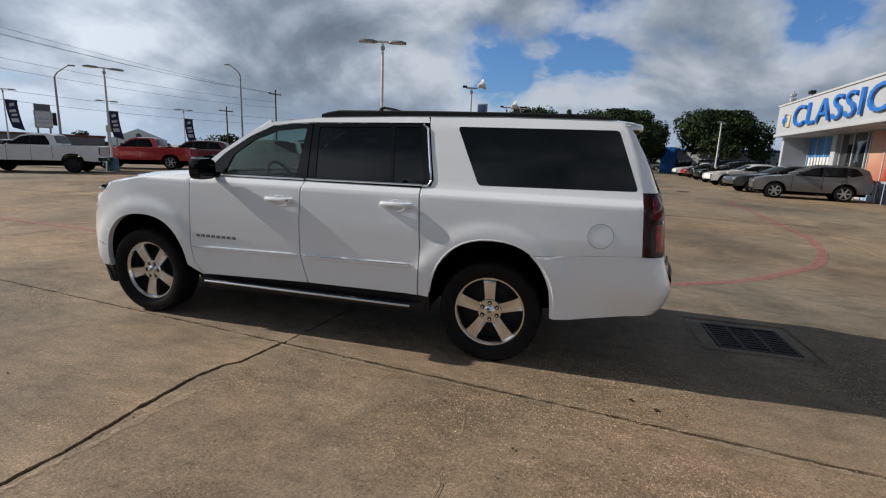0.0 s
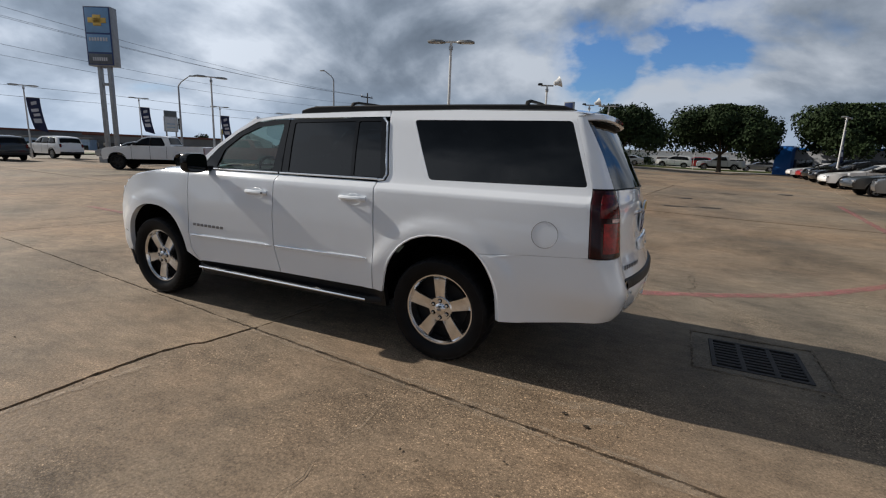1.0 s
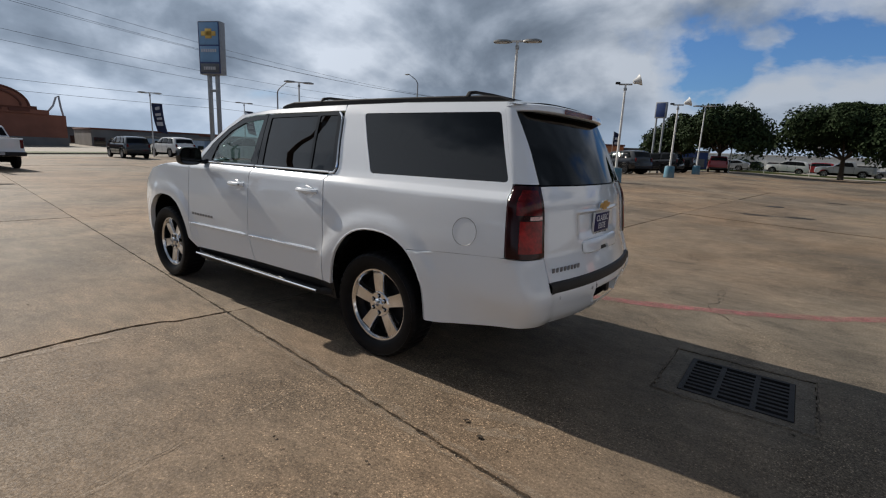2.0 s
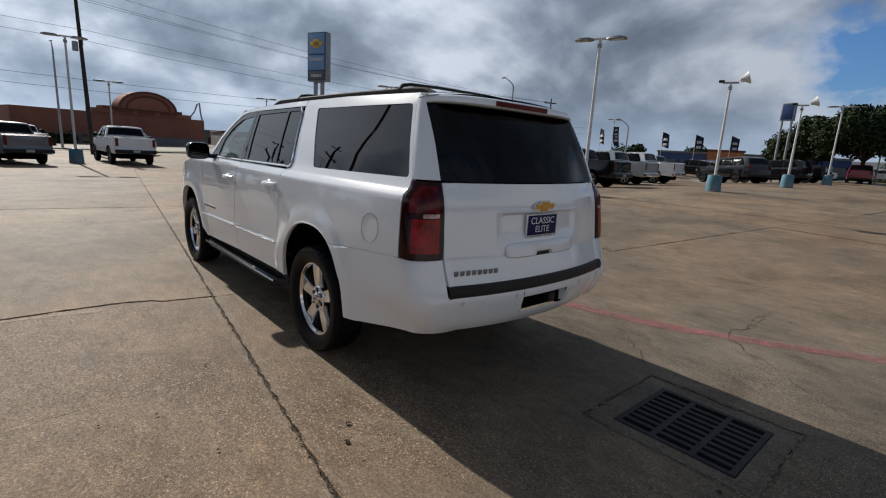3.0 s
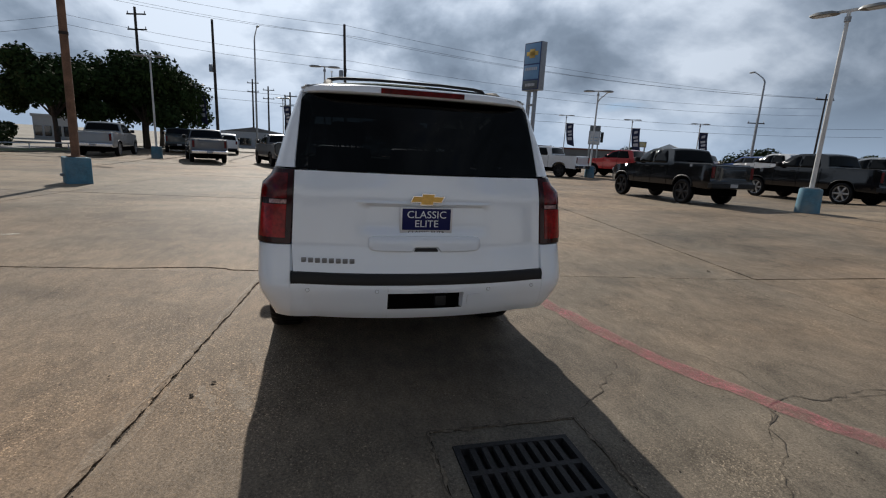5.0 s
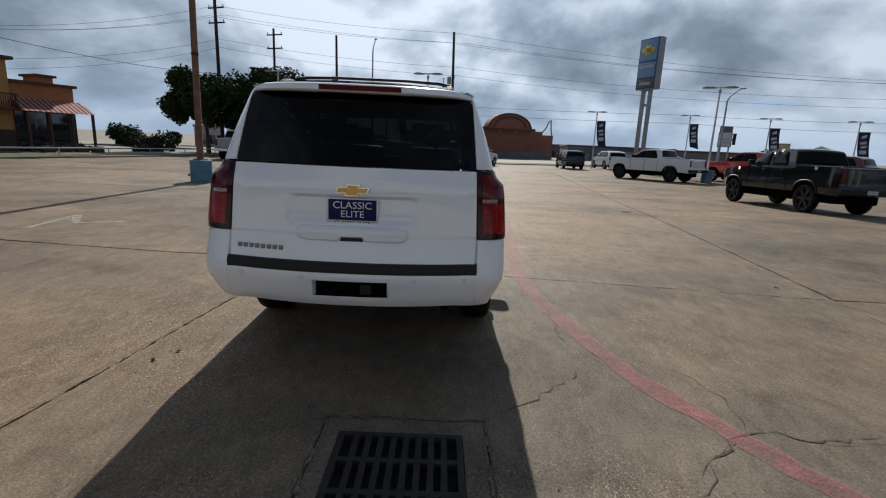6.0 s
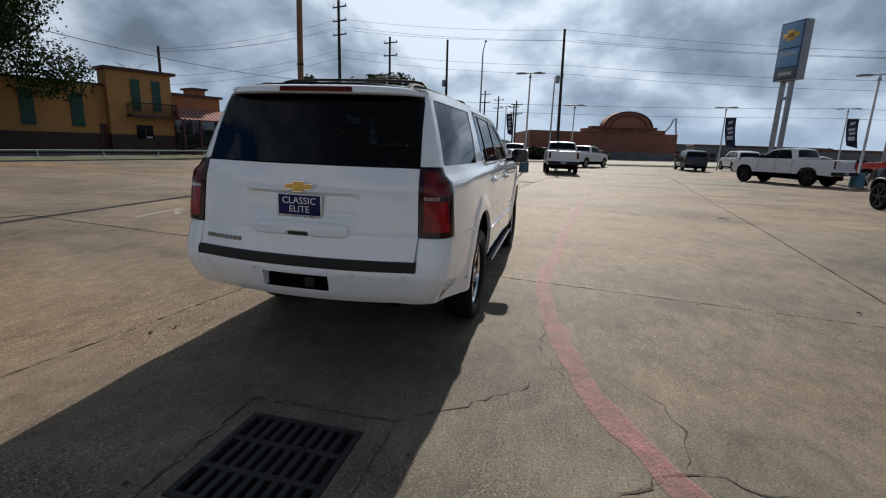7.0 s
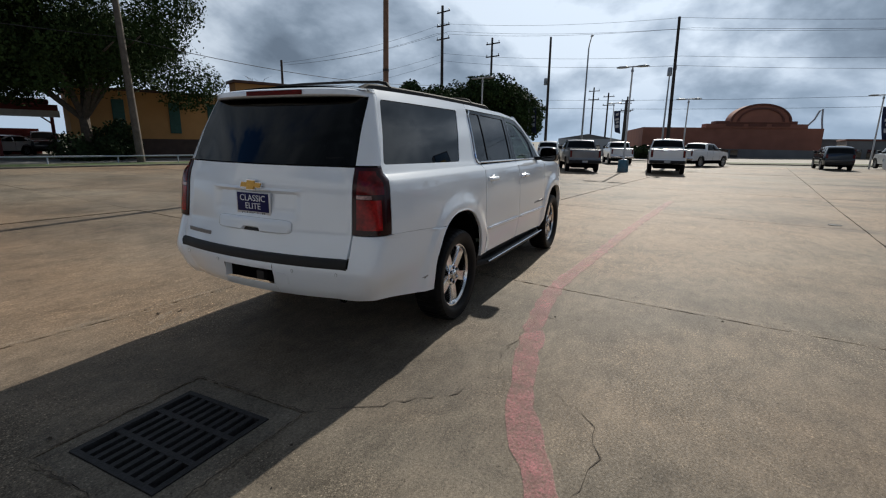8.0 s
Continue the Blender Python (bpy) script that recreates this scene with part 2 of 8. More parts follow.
M_SLAB = concrete("old_concrete", (0.224, 0.185, 0.138), (0.134, 0.114, 0.089))
M_PATCH = concrete("drain_apron_concrete", (0.175, 0.152, 0.122), (0.12, 0.105, 0.085))
M_EARTH = material("joint_dirt", (0.055, 0.044, 0.033), 0.95, var=0.6, scale=9, grain=0.7, grain_scale=55, bump=0.8)
M_FIELD = material("far_ground", (0.26, 0.235, 0.19), 0.9, var=0.3, scale=0.08, grain=0.2, grain_scale=3)
M_ROAD = material("road_asphalt", (0.20, 0.195, 0.185), 0.8, var=0.15, scale=0.3, grain=0.2, grain_scale=20, bump=0.3)
M_GRASS = material("grass_green", (0.050, 0.085, 0.020), 0.9, var=0.4, scale=1.5, grain=0.4, grain_scale=30, tint=(0.16, 0.14, 0.06))
M_CURB = material("kerb_concrete", (0.33, 0.30, 0.25), 0.85, var=0.2, scale=2, grain=0.2, grain_scale=50, bump=0.3)
M_RED = worn_paint("worn_red_paint", (0.42, 0.140, 0.155), 0.48, 4.5)
M_LINE = worn_paint("worn_white_paint", (0.62, 0.58, 0.48), 0.45, 7)
M_CRACK = material("crack_dark", (0.075, 0.060, 0.045), 0.95, grain=0.4)
M_IRON = material("cast_iron", (0.022, 0.021, 0.023), 0.7, 0.2, var=0.3, scale=8, grain=0.3, grain_scale=60, bump=0.35, bump_scale=90)
# near-black: the shade of the deep drain is put into this colour
M_PITSHADE = material("drain_pit_dark", (0.012, 0.011, 0.010), 0.9, var=0.3)

M_WHITE = material("white_car_paint", (0.80, 0.84, 0.89), 0.20, var=0.015, scale=2.0, coat=1.0)
M_PLASTIC = material("black_textured_plastic", (0.012, 0.012, 0.013), 0.5, grain=0.25, grain_scale=300, bump=0.1, bump_scale=400, spec=0.3)
M_GLOSSBLACK = material("gloss_black", (0.006, 0.006, 0.007), 0.14, var=0.1, spec=0.3)
M_CABIN = material("cabin_trim_dark", (0.030, 0.029, 0.028), 0.8, var=0.2, scale=6, grain=0.2, grain_scale=200)
M_SEAT = material("seat_dark_leather", (0.045, 0.042, 0.040), 0.5, var=0.2, scale=5, bump=0.2)
M_UNDER = material("underbody_black", (0.004, 0.004, 0.004), 0.95, var=0.3, spec=0.03)
M_TYRE = material("tyre_rubber", (0.008, 0.008, 0.009), 0.5, var=0.2, scale=10, spec=0.12, grain=0.15, grain_scale=160, bump=0.08, bump_scale=160)
M_CHROME = material("polished_alloy", (0.82, 0.82, 0.83), 0.17, 1.0, var=0.05, scale=10)
M_TRIM = material("bright_trim", (0.78, 0.78, 0.79), 0.16, 1.0, var=0.03)
M_BADGE = material("badge_grey_chrome", (0.22, 0.225, 0.24), 0.4, 0.6, var=0.05)
M_BRAKE = material("brake_disc_dark", (0.014, 0.013, 0.013), 0.6, 0.3, var=0.2)
M_GOLD = material("emblem_gold", (0.56, 0.36, 0.10), 0.32, 0.8, var=0.12, scale=40)
M_TAIL = material("tail_lamp_red", (0.11, 0.003, 0.004), 0.14, var=0.6, scale=9, grain=0.35, grain_scale=55, spec=0.25, coat=0.15)
M_TAILLOW = material("tail_lamp_bright_red", (0.24, 0.005, 0.005), 0.14, var=0.45, scale=10, grain=0.3, grain_scale=50, spec=0.25, coat=0.15)
M_TAILDARK = material("tail_lamp_smoked", (0.022, 0.003, 0.004), 0.12, var=0.2, scale=9, spec=0.3)
M_TAILCLEAR = material("reversing_lens", (0.42, 0.28, 0.27), 0.10, 0.4, var=0.5, scale=70)
M_HEAD = material("head_lamp_lens", (0.45, 0.47, 0.50), 0.08, 0.3, var=0.2, scale=20, coat=1.0)
M_PLATE = material("plate_blue", (0.012, 0.014, 0.085), 0.45, var=0.1, spec=0.15)
M_PLATEWHITE = material("plate_lettering", (0.75, 0.76, 0.78), 0.45, var=0.05)
G_TINT = glass("privacy_glass", (0.010, 0.011, 0.013), ior=1.56)
G_REAR = glass("rear_privacy_glass", (0.012, 0.013, 0.015), ior=1.38)
M_MIRROR = material("mirror_glass", (0.035, 0.038, 0.042), 0.03, 1.0)
G_CLEAR = glass("front_glass", (0.44, 0.54, 0.51), ior=1.5)
M_RACK = material("black_roof_rail", (0.010, 0.010, 0.011), 0.75, var=0.2, spec=0.2)
M_SCRAPE = material("scraped_paint", (0.30, 0.30, 0.31), 0.7, var=0.4, scale=30)
M_KERB = material("weathered_kerb", (0.15, 0.135, 0.11), 0.9, var=0.3, scale=2, grain=0.25, grain_scale=40, bump=0.3)
M_FRAME = material("plate_frame_chrome", (0.62, 0.63, 0.65), 0.3, 0.35, var=0.05)
M_WORNEDGE = worn_paint("pale_worn_edge", (0.40, 0.325, 0.24), 0.30, 11)
M_CRUMB = material("pale_crumbs", (0.30, 0.24, 0.17), 0.9, var=0.4, scale=40)

# ---- helpers of this scene ----
from mathutils.geometry import delaunay_2d_cdt


def smooth(a, b, x):
    t = min(1.0, max(0.0, (x - a) / (b - a)))
    return t * t * (3 - 2 * t)


def ground_z(x, y):
    """Height of the lot: flat by the drain, falling towards the street, rising towards the showroom, with a low drainage ridge."""
    west = 0.005 * min(max(0.0, -x - 6), 40) * smooth(-17, -4, y)
    run = min(max(0.0, y - 5), 16)
    ridge = 0.015 * run * math.exp(-(((x + 4) / 4.5) ** 2)) - 0.008 * run * smooth(-8, -11, x) * smooth(-20, -15, x)
    return -west + ridge + 0.015 * min(max(0.0, y - 5), 24) + 0.005 * min(max(0.0, y - 29), 60)


def thing(name, label, category, at=(0, 0, 0), turn=0.0, group="", kind=""):
    ob = new(name)
    ob.empty_display_size = 0.2
    ob.matrix_world = pose(*at, 0, 0, turn)
    return tagged(ob, label, category, group, kind)


def link(name, mesh, mat, parent, label=""):
    ob = new(name, mesh)
    if mat and not mesh.materials:
        mesh.materials.append(mat)
    if parent:
        ob.parent = parent
    if label:
        ob["label"] = label
    return ob


def part(name, bm, mat, parent=None, label="", flat=False):
    """Links a bmesh as one mesh object under a thing or a part."""
    me = bpy.data.meshes.new(name)
    bm.normal_update()
    bm.to_mesh(me)
    bm.free()
    if not flat:
        me.shade_smooth()
        me.set_sharp_from_angle(angle=radians(35))
    return link(name, me, mat, parent, label)


def add_box(bm, x0, x1, y0, y1, z0, z1, bevel=0.0, m=None):
    made = bmesh.ops.create_cube(bm, size=1.0, matrix=Matrix.Translation(((x0 + x1) / 2, (y0 + y1) / 2, (z0 + z1) / 2)) @ Matrix.Diagonal((x1 - x0, y1 - y0, z1 - z0, 1)))
    vs = made["verts"]
    if bevel:
        es = list({e for v in vs for e in v.link_edges})
        r = bmesh.ops.bevel(bm, geom=es, offset=bevel, segments=2, profile=0.6, affect="EDGES")
        vs = list({v for f in r["faces"] for v in f.verts} | {v for v in vs if v.is_valid})
    if m is not None:
        bmesh.ops.transform(bm, matrix=m, verts=[v for v in vs if v.is_valid])
    return bm


def box(x0, x1, y0, y1, z0, z1, bevel=0.0, m=None):
    return add_box(bmesh.new(), x0, x1, y0, y1, z0, z1, bevel, m)


def add_tube(bm, a, b, r0, r1=None, seg=10, caps=True):
    a, b = Vector(a), Vector(b)
    r1 = r0 if r1 is None else r1
    d = b - a
    m = Matrix.Translation((a + b) / 2) @ d.to_track_quat("Z", "Y").to_matrix().to_4x4()
    bmesh.ops.create_cone(bm, cap_ends=caps, segments=seg, radius1=r0, radius2=r1, depth=d.length, matrix=m)
    return bm


def tube(a, b, r0, r1=None, seg=10):
    return add_tube(bmesh.new(), a, b, r0, r1, seg)


def add_sweep(bm, points, radius, seg=8, squash=1.0):
    """A round bar along a line of points; radius may be a list."""
    rings = []
    pts = [Vector(p) for p in points]
    for i, p in enumerate(pts):
        d = (pts[min(i + 1, len(pts) - 1)] - pts[max(i - 1, 0)]).normalized()
        side = d.cross(Vector((0, 0, 1)))
        if side.length < 1e-3:
            side = Vector((1, 0, 0))
        side.normalize()
        upv = side.cross(d).normalized()
        r = radius[i] if isinstance(radius, (list, tuple)) else radius
        rings.append([bm.verts.new(p + r * (math.cos(k * math.tau / seg) * side + squash * math.sin(k * math.tau / seg) * upv)) for k in range(seg)])
    for a, b in zip(rings, rings[1:]):
        for k in range(seg):
            bm.faces.new((a[k], a[(k + 1) % seg], b[(k + 1) % seg], b[k]))
    bm.faces.new(rings[0][::-1])
    bm.faces.new(rings[-1])
    return bm


def grid_sheet(bm, rows):
    """A sheet through rows of points."""
    vs = [[bm.verts.new(p) for p in row] for row in rows]
    for a, b in zip(vs, vs[1:]):
        for k in range(len(a) - 1):
            bm.faces.new((a[k], a[k + 1], b[k + 1], b[k]))
    return vs


def lathe(bm, profile, seg=40, m=None):
    """Turns (radius, height) points about the z axis."""
    rings = []
    for r, h in profile:
        rings.append([bm.verts.new((r * math.cos(k * math.tau / seg), r * math.sin(k * math.tau / seg), h)) for k in range(seg)])
    for a, b in zip(rings, rings[1:]):
        for k in range(seg):
            bm.faces.new((a[k], a[(k + 1) % seg], b[(k + 1) % seg], b[k]))
    if m is not None:
        bmesh.ops.transform(bm, matrix=m, verts=[v for ring in rings for v in ring])
    return bm


def inside(p, poly):
    x, y = p
    odd = False
    for (x0, y0), (x1, y1) in zip(poly, poly[1:] + poly[:1]):
        if (y0 > y) != (y1 > y) and x < (x1 - x0) * (y - y0) / (y1 - y0) + x0:
            odd = not odd
    return odd


def resample(poly, step, closed=True):
    out = []
    ends = poly[1:] + poly[:1] if closed else poly[1:]
    for a, b in zip(poly, ends):
        n = max(1, math.ceil(math.dist(a, b) / step))
        out += [(a[0] + (b[0] - a[0]) * i / n, a[1] + (b[1] - a[1]) * i / n) for i in range(n)]
    return out if closed else out + [poly[-1]]


def round_corners(poly, r, n=4):
    out = []
    for i, p in enumerate(poly):
        a, b, c = Vector(poly[i - 1]), Vector(p), Vector(poly[(i + 1) % len(poly)])
        ra = min(r, (a - b).length * 0.45, (c - b).length * 0.45)
        s, e = b + (a - b).normalized() * ra, b + (c - b).normalized() * ra
        for k in range(n + 1):
            t = k / n
            q = (1 - t) ** 2 * s + 2 * t * (1 - t) * b + t * t * e
            out.append((q.x, q.y))
    return out


def panel(outline, holes, place, step=0.07, skirt=0.03, inward=None, levels=()):
    """A curved sheet cut to an outline in two coordinates, with openings; place maps (u, v) to space. Its edges turn in by the skirt."""
    loops = [resample(list(o), step) for o in (outline, *holes)]
    verts, edges = [], []
    for lp in loops:
        s = len(verts)
        verts += [Vector(p) for p in lp]
        edges += [(s + i, s + (i + 1) % len(lp)) for i in range(len(lp))]
    us, vs = [p[0] for p in loops[0]], [p[1] for p in loops[0]]
    rim = [Vector(p) for lp in loops for p in lp]
    rim_np = np.array([(p.x, p.y) for p in rim])
    u = min(us) + step * 0.5
    while u < max(us):
        v = min(vs) + step * 0.5
        while v < max(vs):
            if inside((u, v), loops[0]) and not any(inside((u, v), h) for h in loops[1:]):
                if np.min(np.abs(rim_np - (u, v)).max(axis=1)) > step * 0.4 and all(abs(v - w) > step * 0.3 for w in levels):
                    verts.append(Vector((u, v)))
            v += step
        u += step
    # rows of points that hold a crease at these heights
    for v in levels:
        u = min(us) + step * 0.3
        while u < max(us):
            if inside((u, v), loops[0]) and not any(inside((u, v), h) for h in loops[1:]) and np.min(np.abs(rim_np - (u, v)).max(axis=1)) > step * 0.12:
                verts.append(Vector((u, v)))
            u += step * 0.5
    got, _, faces, *_ = delaunay_2d_cdt(verts, edges, [], 0, 1e-6)
    bm = bmesh.new()
    vv = [bm.verts.new(place(p.x, p.y)) for p in got]
    for f in faces:
        mid = sum((got[i] for i in f), Vector((0, 0))) / len(f)
        if not inside(mid, loops[0]) or any(inside(mid, h) for h in loops[1:]):
            continue
        try:
            bm.faces.new([vv[i] for i in f])
        except ValueError:
            pass
    bm.normal_update()
    want = Vector(inward) if inward else None
    if want is not None:
        if sum((f.normal.dot(want) for f in bm.faces)) > 0:
            bmesh.ops.reverse_faces(bm, faces=bm.faces[:])
        if skirt:
            rims = [e for e in bm.edges if e.is_boundary]
            ext = bmesh.ops.extrude_edge_only(bm, edges=rims)
            bmesh.ops.translate(bm, vec=want.normalized() * skirt, verts=[g for g in ext["geom"] if isinstance(g, bmesh.types.BMVert)])
    loose = [v for v in bm.verts if not v.link_faces]
    bmesh.ops.delete(bm, geom=loose, context="VERTS")
    return bm


def text_mesh(words, size, depth, mat_name=None, spacing=1.0):
    """Raised letters in the built-in face, in the x-y plane, centred, as a mesh."""
    cu = bpy.data.curves.new("letters", "FONT")
    cu.body, cu.size, cu.extrude, cu.align_x, cu.align_y, cu.space_character, cu.resolution_u = words, size, depth, "CENTER", "CENTER", spacing, 3
    ob = bpy.data.objects.new("letters", cu)
    scene.collection.objects.link(ob)
    bpy.context.view_layer.update()
    me = bpy.data.meshes.new_from_object(ob.evaluated_get(bpy.context.evaluated_depsgraph_get()))
    bpy.data.objects.remove(ob)
    me.materials.clear()
    return me

# ---- ground ----
TURN = radians(-6.8)  # the slab grid against the wagon
AX, AY = Vector((math.cos(TURN), math.sin(TURN))), Vector((-math.sin(TURN), math.cos(TURN)))
PITCH_X, PITCH_Y = 7.10, 6.38
ORIGIN = Vector((-1.68, -1.240))


def lot(u, v):
    p = ORIGIN + AX * u + AY * v
    return p.x, p.y


# one sheet of earth to the horizon, falling away a little so that the lot's slabs lie on it
bm = bmesh.new()
rs = [0, 6, 14, 24, 36, 50, 70, 95, 130, 200, 350, 700, 1500, 4000]
rings = []
for r in rs:
    ring = []
    for k in range(72):
        a = k * math.tau / 72
        x, y = r * math.cos(a), r * math.sin(a)
        ring.append(bm.verts.new((x, y, ground_z(x, y) - 0.06)))
    rings.append(ring)
for a, b in zip(rings, rings[1:]):
    for k in range(72):
        bm.faces.new((a[k], b[k], b[(k + 1) % 72], a[(k + 1) % 72]))
bmesh.ops.remove_doubles(bm, verts=bm.verts[:], dist=0.001)
ground = part("ground", bm, M_FIELD)
tagged(ground, "wide flat ground around the car lot", "ground", kind="structure")

# ---- the white wagon: nose towards -x, rear axle over the origin ----
ZK = [0.20, 0.35, 0.50, 0.75, 1.00, 1.20, 1.295, 1.335, 1.385, 1.60, 1.83, 1.90]
YK = [0.955, 0.975, 1.000, 1.020, 1.014, 0.996, 0.984, 0.934, 0.914, 0.850, 0.768, 0.725]
_zz = np.linspace(0.15, 1.95, 181)
_kern = np.exp(-np.linspace(-4, 4, 7) ** 2)
_yy = np.convolve(np.interp(np.r_[[_zz[0]] * 3, _zz, [_zz[-1]] * 3], ZK, YK), _kern / _kern.sum(), mode="valid")


def half_width(x, z):
    y = float(np.interp(z, _zz, _yy))
    if x > 0.3:
        y -= 0.035 * ((x - 0.3) / 0.9) ** 2
    if x > 0.55 and z < 0.70:
        y -= 0.075 * smooth(0.70, 0.46, z) * smooth(0.55, 1.05, x)
    if x < -3.4:
        y -= 0.12 * ((-3.4 - x) / 0.75) ** 2
    # flares over the wheels
    for cx in (0.0, -3.302):
        d = math.hypot(x - cx, (z - 0.42))
        y += 0.017 * smooth(0.70, 0.62, d) * smooth(0.3, 0.6, z)
    return y


def back_x(z):
    return float(np.interp(z, [0.45, 0.55, 0.70, 0.80, 0.95, 1.235, 1.38, 1.60, 1.86, 1.92], [1.30, 1.375, 1.41, 1.375, 1.325, 1.295, 1.262, 1.145, 0.985, 0.93]))


def plan_line(z):
    """The outline of the tail at one height, from the side round the corner to the middle."""
    xb = back_x(z)
    w = half_width(min(0.95, xb - 0.2), z)
    k = float(np.interp(z, [1.38, 1.60, 1.84], [1.0, 0.74, 0.45]))  # the corner tightens towards the roof
    pts = [(0.30 + (xb - 0.26 * k - 0.30) * i / 40, 0.0) for i in range(41)]
    pts = [(x, half_width(x, z)) for x, _ in pts]
    w = pts[-1][1]
    a, b = 0.17 * k, 0.24 * k
    for i in range(1, 41):
        t = i / 40 * math.pi / 2
        pts.append((xb - 0.26 * k + a * math.sin(t) ** 0.8, w - b + b * math.cos(t) ** 0.8))
    x1, y1 = pts[-1]
    for i in range(1, 41):
        y = y1 * (1 - i / 40)
        pts.append((xb - (xb - x1) * (y / y1) ** 2.2, y))
    return pts


def plan_cut(z, x0, y1, n, grow=0.0):
    """n + 1 points of that outline from x0 on the side to y1 on the back."""
    pts = plan_line(z)
    keep = [p for p in pts if p[0] >= x0 and p[1] >= y1]
    if not keep:
        keep = pts[-2:]
    lo = next((i for i, p in enumerate(pts) if p[0] >= x0), 0)
    if lo > 0:
        (ax, ay), (bx, by) = pts[lo - 1], pts[lo]
        t = (x0 - ax) / max(1e-6, bx - ax)
        keep.insert(0, (x0, ay + (by - ay) * t))
    hi = max(i for i, p in enumerate(pts) if p[1] >= y1)
    if hi < len(pts) - 1:
        (ax, ay), (bx, by) = pts[hi], pts[hi + 1]
        t = (ay - y1) / max(1e-6, ay - by)
        keep.append((ax + (bx - ax) * t, y1))
    s = [0.0]
    for a, b in zip(keep, keep[1:]):
        s.append(s[-1] + math.dist(a, b))
    xs = np.interp(np.linspace(0, s[-1], n + 1), s, [p[0] for p in keep])
    ys = np.interp(np.linspace(0, s[-1], n + 1), s, [p[1] for p in keep])
    return list(zip(xs + grow, ys + grow * 0.6))


def wrap(zs, x0, y1, n, side, grow=0.0, skirt=0.03):
    """A piece of skin that turns round the tail's corner."""
    bm = bmesh.new()
    rows = []
    for z in zs:
        rows.append([(x, side * y, z) for x, y in plan_cut(z, x0(z), y1(z), n, grow)])
    grid_sheet(bm, rows)
    bm.normal_update()
    if sum(f.normal.dot(Vector((1, side, 0))) for f in bm.faces) < 0:
        bmesh.ops.reverse_faces(bm, faces=bm.faces[:])
    if skirt:
        ext = bmesh.ops.extrude_edge_only(bm, edges=[e for e in bm.edges if e.is_boundary])
        bmesh.ops.translate(bm, vec=(-skirt, -side * skirt * 0.7, 0), verts=[g for g in ext["geom"] if isinstance(g, bmesh.types.BMVert)])
    return bm


def back_surface(y, z):
    """The tail's skin across the back."""
    pts = plan_line(z)
    return float(np.interp(-abs(y), [-p[1] for p in pts[41:]], [p[0] for p in pts[41:]]))


def arch(cx, rx, rz, z0, a0=0.0, a1=180.0, n=22, power=2.3):
    """A wheel opening from front to back over the top, down to z0."""
    out = []
    for i in range(n + 1):
        t = radians(180 - (a0 + (a1 - a0) * i / n))
        c, s = math.cos(t), math.sin(t)
        out.append((cx + rx * math.copysign(abs(c) ** (2 / power), c), 0.42 + rz * abs(s) ** (2 / power)))
    return out


def rear_arch_x(z):
    """Where the back edge of the rear wheel opening stands at one height."""
    return 0.495 * max(0.0, 1 - (max(0.0, z - 0.42) / 0.565) ** 2.3) ** (1 / 2.3)


def side_place(side, off=0.0):
    return lambda x, z: (x, side * (half_width(x, z) + off), z)


CREASE = (1.286, 1.299, 1.331, 1.344)
REAR_ARCH = arch(0.0, 0.495, 0.565, 0.42)
FRONT_ARCH = arch(-3.302, 0.485, 0.535, 0.42)


